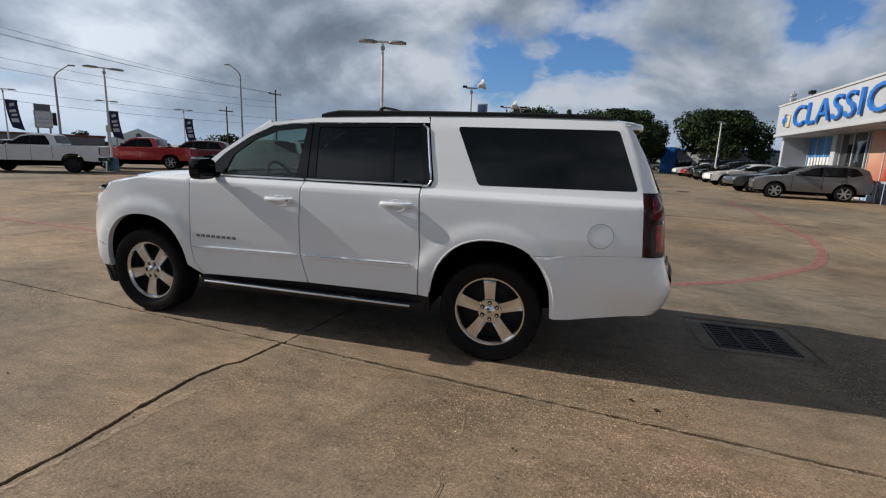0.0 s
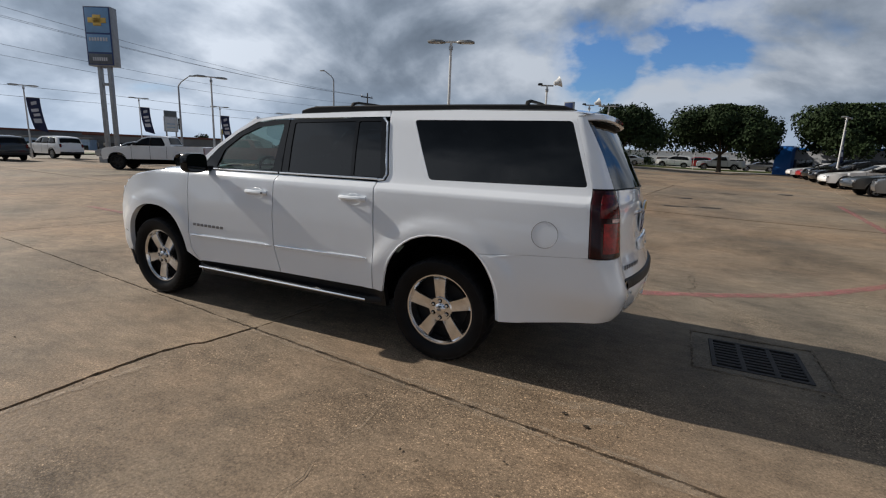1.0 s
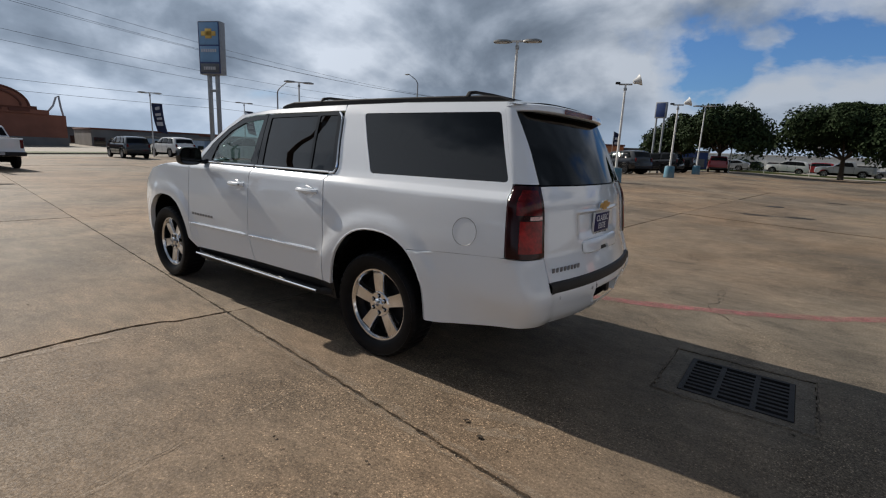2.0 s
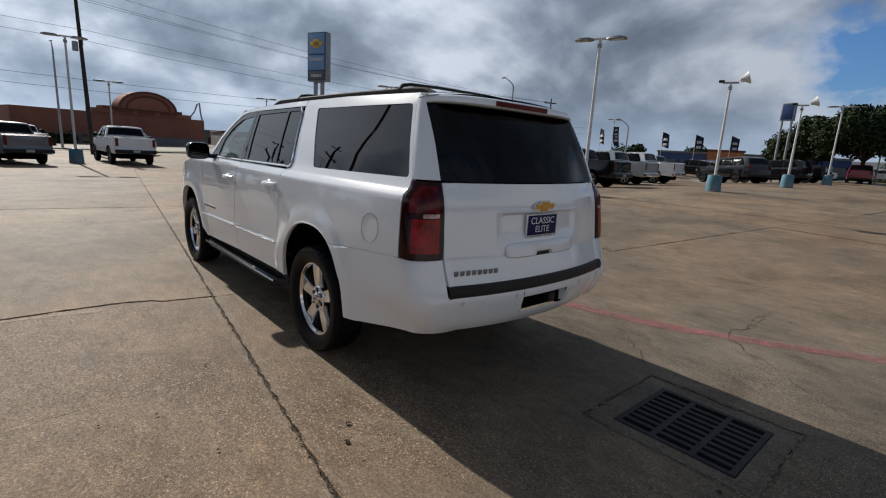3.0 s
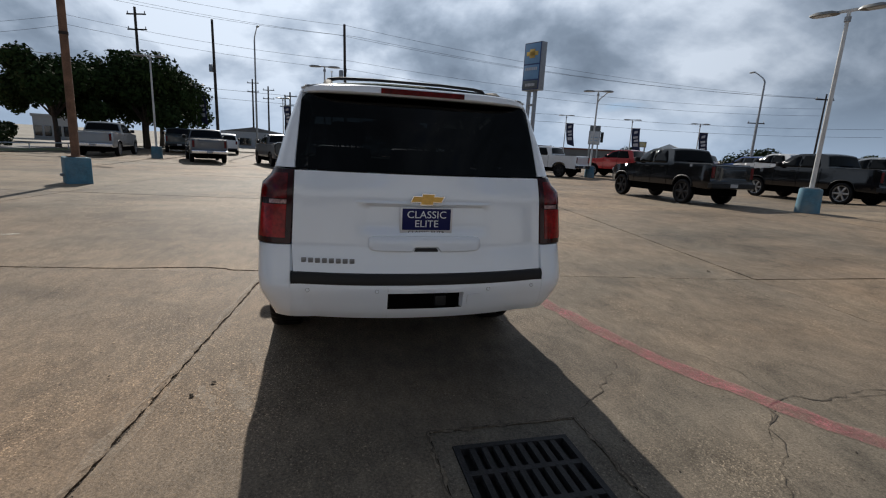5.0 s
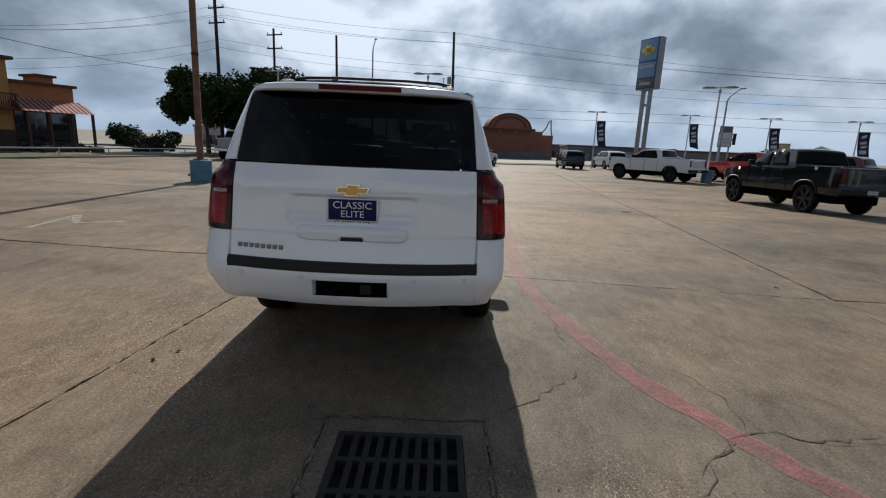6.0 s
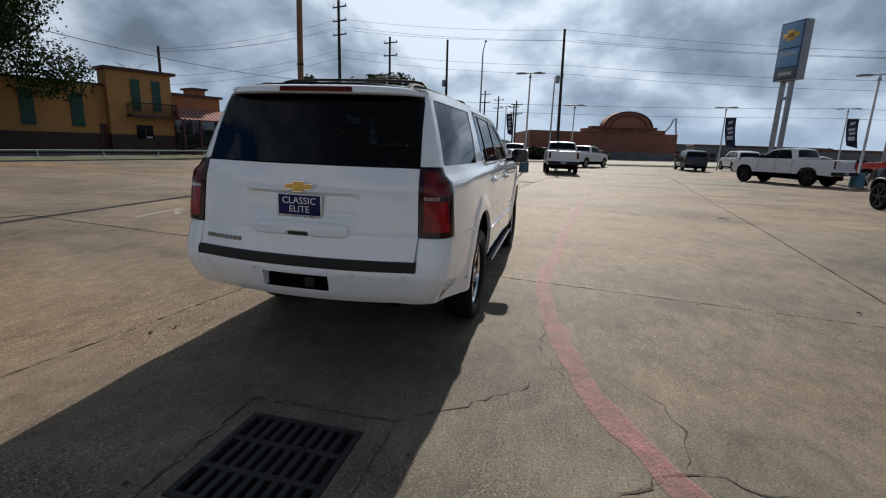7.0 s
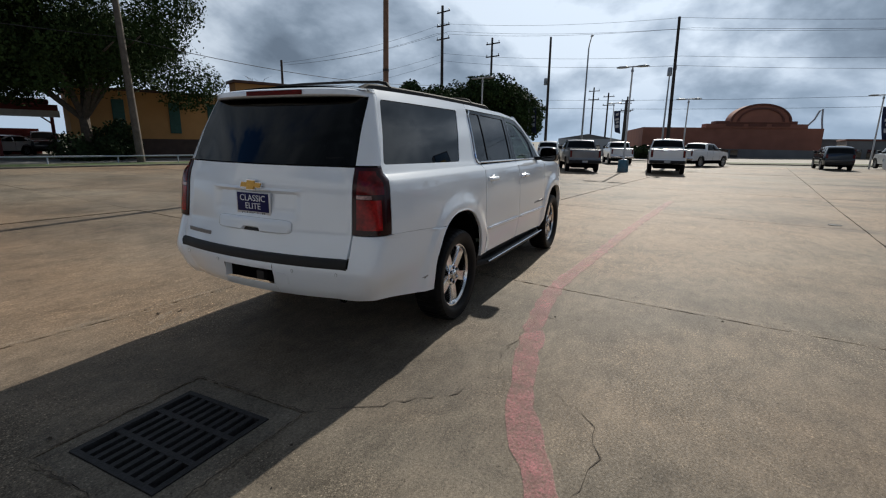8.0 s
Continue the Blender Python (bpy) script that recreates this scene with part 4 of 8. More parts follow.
    for v in np.linspace(-1, 1, 19):
        a = Vector((-4.075 - 0.16 * (1 - v * v), tip * v, 1.197 - 0.05 * abs(v) ** 3))
        b = Vector((-4.205 + 0.375 * abs(v) ** 2.6, 0.920 * v, 1.135))
        rows.append([a, a.lerp(b, 0.35) + Vector((-0.012, 0, 0.012)), a.lerp(b, 0.7) + Vector((-0.012, 0, 0.008)), b])
    grid_sheet(bm, rows)
    part("bonnet_lip", bm, M_WHITE, car)
    bm = bmesh.new()
    for k in range(4):
        add_box(bm, -4.318, -4.27, -0.60, 0.60, 0.70 + 0.09 * k, 0.75 + 0.09 * k, 0.01)
    part("grille", bm, M_TRIM, car)
    # tail gate with plate recess, glass, roof spoiler
    def gate(y, z):
        x = back_surface(y, z)
        rec = smooth(0.435, 0.35, abs(y)) * smooth(1.00, 1.08, z) * smooth(1.206, 1.190, z)
        x -= 0.018 * rec
        return (x, y, z)

    g = [(-0.780, 0.795), (-0.788, 0.95), (-0.770, 1.376), (0.770, 1.376), (0.788, 0.95), (0.780, 0.795)]
    tailgate = part("tail_gate", panel(g, [], gate, 0.021, 0.03, (-1, 0, 0)), M_WHITE, car)
    # crisp ledge over the plate, and the raised pull with its notch
    bm = bmesh.new()
    rows = []
    for y in np.linspace(-0.425, 0.425, 25):
        e = min(1.0, (0.43 - abs(y)) / 0.06)
        x = back_surface(y, 1.205)
        rows.append([(x - 0.004, y, 1.224), (x + 0.006 * e, y, 1.211), (x + 0.008 * e, y, 1.206), (x + 0.006 * e, y, 1.202), (x - 0.022, y, 1.199)])
    grid_sheet(bm, rows)
    part("gate_ledge", bm, M_WHITE, tailgate)
    bm = bmesh.new()
    rows = []
    for y in np.linspace(-0.348, 0.348, 71):
        e = max(0.0, 1 - (abs(y) / 0.348) ** 10) ** 0.5
        notch = smooth(0.088, 0.072, abs(y))
        z0, z1 = 0.970 - 0.052 * (0.55 + 0.45 * e), 0.970 + 0.046 * (0.55 + 0.45 * e)
        z0 += 0.026 * notch
        row = []
        for k, o in ((0.0, -0.006), (0.03, 0.012), (0.12, 0.020), (0.5, 0.021), (0.85, 0.018), (0.97, 0.010), (1.0, -0.012)):
            z = z0 + (z1 - z0) * k
            row.append((back_surface(y, z) + (o * (0.3 + 0.7 * e) if o > 0 else o), y, z))
        rows.append(row)
    grid_sheet(bm, rows)
    pull = part("gate_pull", bm, M_WHITE, tailgate)
    part("pull_notch", panel(round_corners([(-0.076, 0.921), (-0.066, 0.943), (0.066, 0.943), (0.076, 0.921)], 0.006), [], lambda y, z: (back_surface(y, z) + 0.004, y, z), 0.03, 0, (-1, 0, 0)), M_BRAKE, pull)
    rg = round_corners([(-0.768, 1.385), (-0.735, 1.80), (-0.70, 1.835), (0.70, 1.835), (0.735, 1.80), (0.768, 1.385)], 0.02)
    part("rear_glass", panel(rg, [], lambda y, z: (back_surface(y, z) - 0.004, y, z), 0.08, 0.012, (-1, 0, 0)), G_REAR, tailgate)
    bm = bmesh.new()
    rows = []
    for v in np.linspace(-1, 1, 41):
        y = (0.738 + 0.006 * min(1.0, 1.2 - abs(v))) * v
        xb = 1.055 - 0.07 * abs(v) ** 3 - 0.09 * abs(v) ** 14
        d = 0.022 * abs(v) ** 3 + 0.018 * abs(v) ** 16
        rows.append([(0.82, y * 0.97, 1.888 - d), (0.92, y, 1.906 - d), (xb - 0.03, y, 1.898 - d), (xb - 0.006, y, 1.890 - d), (xb, y, 1.880 - d), (xb + 0.004, y, 1.852 - d * 0.5), (xb - 0.006, y, 1.843 - d * 0.4), (xb - 0.03, y, 1.838 - d * 0.3), (0.84, y, 1.835)])
    vs = grid_sheet(bm, rows)
    bm.faces.new(vs[0])
    bm.faces.new(vs[-1][::-1])
    part("roof_spoiler", bm, M_WHITE, tailgate)
    # black sheet added below the spoiler; its colour stands for the shadow there
    bm = bmesh.new()
    rows = []
    for v in np.linspace(-0.985, 0.985, 31):
        xb = 1.055 - 0.07 * abs(v) ** 3 - 0.09 * abs(v) ** 14
        rows.append([(0.85, 0.748 * v, 1.8315), (0.93, 0.748 * v, 1.8325), (xb - 0.022, 0.748 * v, 1.8335 - 0.006 * abs(v) ** 3)])
    grid_sheet(bm, rows)
    part("spoiler_underside", bm, M_PLASTIC, tailgate)
    bm = bmesh.new()
    grid_sheet(bm, [[(1.0615 - 0.07 * abs(y / 0.748) ** 3, y, z) for y in np.linspace(-0.265, 0.265, 13)] for z in (1.850, 1.866, 1.882)])
    part("high_brake_lamp", bm, M_TAIL, tailgate, "long red high-level brake lamp")
    # plate with its lettering
    px = back_surface(0, 1.10) - 0.016
    plate = part("plate_holder", box(px, px + 0.014, -0.163, 0.163, 1.020, 1.188, 0.006), M_FRAME, tailgate)
    part("plate", box(px + 0.006, px + 0.0165, -0.150, 0.150, 1.050, 1.180, 0.003), M_PLATE, plate, "dark blue dealer plate with white words")
    for words, z, size in (("CLASSIC", 1.142, 0.062), ("ELITE", 1.087, 0.060)):
        me = text_mesh(words, size, 0.0008)
        ob = link("lettering", me, M_PLATEWHITE, plate)
        ob.matrix_local = Matrix.Translation((px + 0.0172, 0, z)) @ Matrix(((0, 0, 1), (1, 0, 0), (0, 1, 0))).to_4x4() @ Matrix.Diagonal((1.06, 1, 1, 1))
    ob = link("lettering", text_mesh("CLASSIC ELITE", 0.0285, 0.0006), M_UNDER, plate)
    ob.matrix_local = Matrix.Translation((px + 0.0146, 0, 1.0345)) @ Matrix(((0, 0, 1), (1, 0, 0), (0, 1, 0))).to_4x4() @ Matrix.Diagonal((1.25, 1, 1, 1))
    # gold emblem: two crossed bars with slanted ends
    ex = back_surface(0, 1.237) + 0.014
    em = bmesh.new()
    for pts in ([(-0.098, -0.015), (0.084, -0.015), (0.098, 0.015), (-0.084, 0.015)], [(-0.040, -0.030), (0.030, -0.030), (0.040, 0.030), (-0.030, 0.030)]):
        f = em.faces.new([em.verts.new((ex, y, 1.237 + z)) for y, z in pts])
        r = bmesh.ops.extrude_face_region(em, geom=[f])
        bmesh.ops.translate(em, vec=(0.012 if pts[0][0] < -0.05 else 0.0135, 0, 0), verts=[v for v in r["geom"] if isinstance(v, bmesh.types.BMVert)])
    bmesh.ops.recalc_face_normals(em, faces=em.faces[:])
    badge = part("emblem", em, M_GOLD, tailgate, "gold bow-shaped emblem with a bright rim")
    em = bmesh.new()
    for pts in ([(-0.107, -0.020), (0.088, -0.020), (0.107, 0.020), (-0.088, 0.020)], [(-0.047, -0.036), (0.034, -0.036), (0.047, 0.036), (-0.034, 0.036)]):
        f = em.faces.new([em.verts.new((ex - 0.006, y, 1.237 + z)) for y, z in pts])
        r = bmesh.ops.extrude_face_region(em, geom=[f])
        bmesh.ops.translate(em, vec=(0.013 if pts[0][0] < -0.06 else 0.014, 0, 0), verts=[v for v in r["geom"] if isinstance(v, bmesh.types.BMVert)])
    bmesh.ops.recalc_face_normals(em, faces=em.faces[:])
    part("emblem_rim", em, M_TRIM, badge)
    for i in range(8):
        y = -0.735 + 0.0395 * i
        x = back_surface(y + 0.014, 0.862)
        part("badge_bar", box(x, x + 0.008, y, y + 0.029, 0.847, 0.877, 0.004), M_BADGE, tailgate)
    # rear bumper below the gate
    for side in (-1, 1):
        bm = bmesh.new()
        grid_sheet(bm, [[(back_surface(y, z) - 0.0012, side * y, z) for y in np.linspace(0.84, 0.235, 25)] for z in (0.500, 0.512, 0.53, 0.56, 0.60, 0.64, 0.68, 0.72, 0.735)])
        part("rear_bumper", bm, M_WHITE, car)
    bm = bmesh.new()
    rows = [[(back_surface(y, z), y, z) for y in np.linspace(-0.235, 0.235, 9)] for z in (0.500, 0.512, 0.53, 0.56, 0.573)]
    grid_sheet(bm, rows)
    part("bumper_lip", bm, M_WHITE, car)
    bm = bmesh.new()
    grid_sheet(bm, [[(back_surface(y, z), y, z) for y in np.linspace(-0.235, 0.235, 9)] for z in (0.678, 0.70, 0.730)])
    part("bumper_bridge", bm, M_WHITE, car)
    part("hitch_recess", box(1.26, 1.34, -0.236, 0.236, 0.572, 0.680), M_UNDER, car)
    part("hitch_socket", box(1.30, 1.375, 0.06, 0.13, 0.585, 0.650, 0.006), M_PLASTIC, car)
    for side in (-1, 1):
        bm = bmesh.new()
        bx = back_surface(0.235, 0.62)
        bm.faces.new([bm.verts.new(p) for p in ((bx, side * 0.236, 0.573), (bx, side * 0.236, 0.678), (1.33, side * 0.222, 0.674), (1.33, side * 0.222, 0.576))])
        part("recess_cheek", bm, M_WHITE, car)
    # square cover beside the hitch opening
    cov = round_corners([(0.262, 0.588), (0.262, 0.664), (0.352, 0.664), (0.352, 0.588)], 0.012)
    part("tow_eye_cover", panel(cov, [], lambda y, z: (back_surface(y, z) + 0.0035, y, z), 0.04, 0.003, (-1, 0, 0)), M_WHITE, car)
    bm = bmesh.new()
    rows = []
    for v in np.linspace(-1, 1, 31):
        y = 0.795 * v
        xo, xi = back_surface(y, 0.73) + 0.004, back_surface(y, 0.80) - 0.03
        rows.append([(xi, y, 0.790), (xo - 0.035, y, 0.797), (xo - 0.012, y, 0.790), (xo, y, 0.768), (xo, y, 0.728), (xo - 0.03, y, 0.715)])
    grid_sheet(bm, rows)
    part("step_pad", bm, M_PLASTIC, car, "black ribbed bumper step pad")
    for y in (-0.70, -0.30, 0.40, 0.72):
        x = back_surface(y, 0.69)
        part("parking_sensor", lathe(bmesh.new(), [(0.010, 0.0), (0.0095, 0.002), (0.0003, 0.002)], 18, pose(x - 0.0005, y, 0.692, 0, 90, -12 * y)), M_WHITE, car)
        part("sensor_gap", lathe(bmesh.new(), [(0.0120, 0.0), (0.0120, 0.0012), (0.0102, 0.0012)], 18, pose(x - 0.0005, y, 0.692, 0, 90, -12 * y)), M_BADGE, car)
    # grey scrape low on the corner
    scrape = [(0.56, 0.525), (0.61, 0.560), (0.66, 0.548), (0.72, 0.565), (0.78, 0.535), (0.86, 0.528), (0.80, 0.518), (0.66, 0.516)]
    part("paint_scrape", panel(scrape, [], side_place(1, 0.0025), 0.03, 0, (0, -1, 0)), M_SCRAPE, car, "dull grey scrape in the paint")
    # what is inside and underneath
    bm = bmesh.new()
    add_box(bm, -4.1, 0.85, -0.60, 0.60, 0.36, 0.52, 0.04)
    add_box(bm, -2.80, -0.50, -0.90, 0.90, 0.36, 0.52, 0.03)
    add_box(bm, 0.50, 1.24, -0.84, 0.84, 0.56, 0.64, 0.03)
    add_box(bm, -0.25, 0.25, -0.80, 0.80, 0.33, 0.47, 0.05)
    part("underbody", bm, M_UNDER, car)
    bm = bmesh.new()
    add_tube(bm, (0.35, 0.52, 0.42), (1.10, 0.60, 0.45), 0.036, seg=12)
    part("tail_pipe", bm, M_UNDER, car)
    cabin = bmesh.new()
    for side in (-1, 1):
        rows = [[(x, side * (half_width(x, z) - 0.05), z) for x in np.linspace(-2.74, 1.0, 20)] for z in (1.0, 1.1, 1.2, 1.27, 1.335)]
        grid_sheet(cabin, [[(x, side * (half_width(x, z) - 0.05), z) for x in np.linspace(-2.70, -0.56, 12)] for z in (0.5, 0.8, 1.0)])
        grid_sheet(cabin, rows)
    grid_sheet(cabin, [[(1.19 - 0.1 * abs(y) ** 3, y, z) for y in np.linspace(-0.74, 0.74, 9)] for z in (0.6, 1.0, 1.36)])
    grid_sheet(cabin, [[(x, y, 0.60) for x in np.linspace(-2.7, 1.18, 4)] for y in (-0.60, 0.60)])
    grid_sheet(cabin, [[(x, y, 1.836 - 0.02 * abs(y)) for x in np.linspace(-1.95, 0.80, 7)] for y in np.linspace(-0.70, 0.70, 5)])
    grid_sheet(cabin, [[(back_surface(y, z) - 0.06, y, z) for y in np.linspace(-0.68, 0.68, 13)] for z in (1.765, 1.80, 1.83)])
    grid_sheet(cabin, [[(x, y, 1.832) for y in np.linspace(-0.68, 0.68, 13)] for x in (0.70, 0.92 - 0.06)])
    part("cabin_lining", cabin, M_CABIN, car)
    part("dashboard", box(-2.72, -2.36, -0.80, 0.80, 1.05, 1.365, 0.07), M_CABIN, car)
    for y in (-0.42, 0.42):
        for x0 in (-1.60, -0.62, 0.25):
            hw = 0.16 if x0 > 0 else 0.26
            bm = box(x0 - 0.55, x0 - 0.02, y - hw, y + hw, 0.78, 0.98, 0.06)
            add_box(bm, x0 - 0.08, x0 + 0.06, y - hw, y + hw, 0.92, 1.50, 0.06, Matrix.Rotation(radians(0), 4, "Y"))
            add_box(bm, x0 - 0.04, x0 + 0.05, y - 0.13, y + 0.13, 1.53, 1.70, 0.04)
            add_tube(bm, (x0, y - 0.06, 1.48), (x0, y - 0.06, 1.56), 0.008, seg=6)
            add_tube(bm, (x0, y + 0.06, 1.48), (x0, y + 0.06, 1.56), 0.008, seg=6)
            part("seat", bm, M_SEAT, car)
    bm = bmesh.new()
    ring = [Matrix.Translation((-2.20, -0.42, 1.30)) @ Matrix.Rotation(radians(65), 4, "Y") @ Vector((0.19 * math.cos(a), 0.19 * math.sin(a), 0)) for a in np.linspace(0, math.tau, 25)]
    add_sweep(bm, ring, 0.016, 6)
    add_tube(bm, (-2.20, -0.42, 1.30), (-2.40, -0.42, 1.20), 0.06, seg=10)
    part("steering_wheel", bm, M_CABIN, car)
    return car


build_wagon()

# ---- parked vehicles: local frame as the wagon's, nose towards -x, rear axle over the origin ----
PAINTS = {}


def paint(rgb):
    if rgb not in PAINTS:
        dark = max(rgb) < 0.06
        PAINTS[rgb] = material("car_paint", rgb, 0.12 if dark else 0.3, 0.0 if max(rgb) > 0.5 or dark else 0.3, var=0.03, scale=2, coat=0.35 if dark else 0.8, spec=0.4 if dark else 0.5)
    return PAINTS[rgb]


M_RIMDARK = material("dark_wheel", (0.03, 0.03, 0.032), 0.35, 0.5, var=0.1)
M_RIMGREY = material("grey_wheel", (0.42, 0.42, 0.43), 0.3, 0.8, var=0.1)
M_CARGLASS = material("dark_car_glass", (0.008, 0.009, 0.010), 0.05, var=0.1, spec=0.10)
M_LENSW = material("blank_plate", (0.45, 0.45, 0.45), 0.5, var=0.1)
M_CARLAMP = material("red_rear_lamp", (0.10, 0.004, 0.005), 0.2, var=0.1, spec=0.3)

# outlines: lower body from the nose over the top to the tail, cabin glass, wheel places
KINDS = {
    "pickup": dict(base=3.68, r=0.42, w=0.98, top=[(-4.56, 0.52), (-4.60, 0.80), (-4.56, 1.08), (-4.42, 1.19), (-3.90, 1.25), (-3.05, 1.305), (-2.93, 1.325), (-2.25, 1.83), (-1.95, 1.92), (-1.02, 1.93), (-0.82, 1.88), (-0.64, 1.40), (-0.57, 1.37), (1.15, 1.37), (1.21, 1.33), (1.215, 0.78), (1.28, 0.74), (1.28, 0.54)], sill=0.46,
                   glass=[[(-2.80, 1.365), (-2.24, 1.76), (-1.86, 1.845), (-1.84, 1.365)], [(-1.78, 1.365), (-1.80, 1.85), (-1.16, 1.855), (-0.96, 1.48), (-0.96, 1.365)]], screen=((-2.91, 1.34), (-2.27, 1.82)), backlight=((-0.65, 1.43), (-0.81, 1.84)), lamp=((0.90, 1.30), (1.22, 0.90)), bed=True),
    "suv": dict(base=2.95, r=0.38, w=0.95, top=[(-3.80, 0.45), (-3.84, 0.75), (-3.72, 1.00), (-3.45, 1.08), (-2.62, 1.16), (-2.40, 1.20), (-1.75, 1.66), (-1.45, 1.74), (-0.30, 1.76), (0.45, 1.72), (0.72, 1.62), (0.92, 1.15), (0.98, 0.80), (0.98, 0.45)], sill=0.36,
                glass=[[(-2.30, 1.21), (-1.72, 1.58), (-1.36, 1.67), (-1.36, 1.19)], [(-1.29, 1.19), (-1.29, 1.675), (-0.44, 1.68), (-0.42, 1.19)], [(-0.34, 1.19), (-0.36, 1.68), (0.30, 1.64), (0.60, 1.20)]], screen=((-2.40, 1.20), (-1.77, 1.655)), backlight=((0.895, 1.20), (0.735, 1.59)), lamp=((0.66, 1.17), (0.99, 0.90)), bed=False),
    "crossover": dict(base=2.69, r=0.365, w=0.92, top=[(-3.58, 0.42), (-3.64, 0.65), (-3.56, 0.88), (-3.20, 1.00), (-2.35, 1.10), (-2.15, 1.13), (-1.35, 1.55), (-1.00, 1.625), (-0.20, 1.64), (0.45, 1.58), (0.78, 1.45), (0.94, 1.05), (1.00, 0.80), (0.97, 0.45)], sill=0.34,
                      glass=[[(-2.00, 1.12), (-1.32, 1.47), (-0.95, 1.55), (-0.92, 1.10)], [(-0.85, 1.10), (-0.88, 1.555), (-0.10, 1.56), (0.02, 1.12)], [(0.10, 1.13), (-0.02, 1.555), (0.32, 1.52), (0.58, 1.25)]], screen=((-2.14, 1.135), (-1.37, 1.54)), backlight=((0.925, 1.10), (0.80, 1.42)), lamp=((0.55, 1.05), (1.01, 0.86)), bed=False),
    "sedan": dict(base=2.80, r=0.34, w=0.91, top=[(-3.70, 0.40), (-3.74, 0.60), (-3.62, 0.78), (-3.20, 0.88), (-2.30, 0.98), (-2.05, 1.02), (-1.25, 1.38), (-0.90, 1.44), (-0.20, 1.44), (0.15, 1.36), (0.72, 1.08), (1.05, 1.04), (1.12, 0.80), (1.08, 0.42)], sill=0.30,
                  glass=[[(-1.90, 1.02), (-1.22, 1.31), (-0.85, 1.37), (-0.85, 1.00)], [(-0.78, 1.00), (-0.78, 1.375), (-0.20, 1.37), (0.10, 1.30), (0.42, 1.06)]], screen=((-2.04, 1.03), (-1.28, 1.365)), backlight=((0.70, 1.09), (0.17, 1.35)), lamp=((0.70, 0.98), (1.13, 0.80)), bed=False),
}
_moulds = {}


def car_width(k, x, z):
    belt = 1.02 if k["r"] < 0.35 else 1.12 if k["r"] < 0.39 else 1.34
    w = k["w"] + 0.02 - 0.06 * max(0, 0.75 - z) ** 2 * 4 - 0.05 * max(0, z - 0.8)
    if z > belt:
        w -= 0.36 * (z - belt) * (0.8 if not k["bed"] else 0.7)
    nose, tail = k["top"][1][0], k["top"][-1][0]
    w -= 0.14 * smooth(0.9, 0.0, x - nose) ** 2 + 0.08 * smooth(0.5, 0.0, tail - x) ** 2
    return w


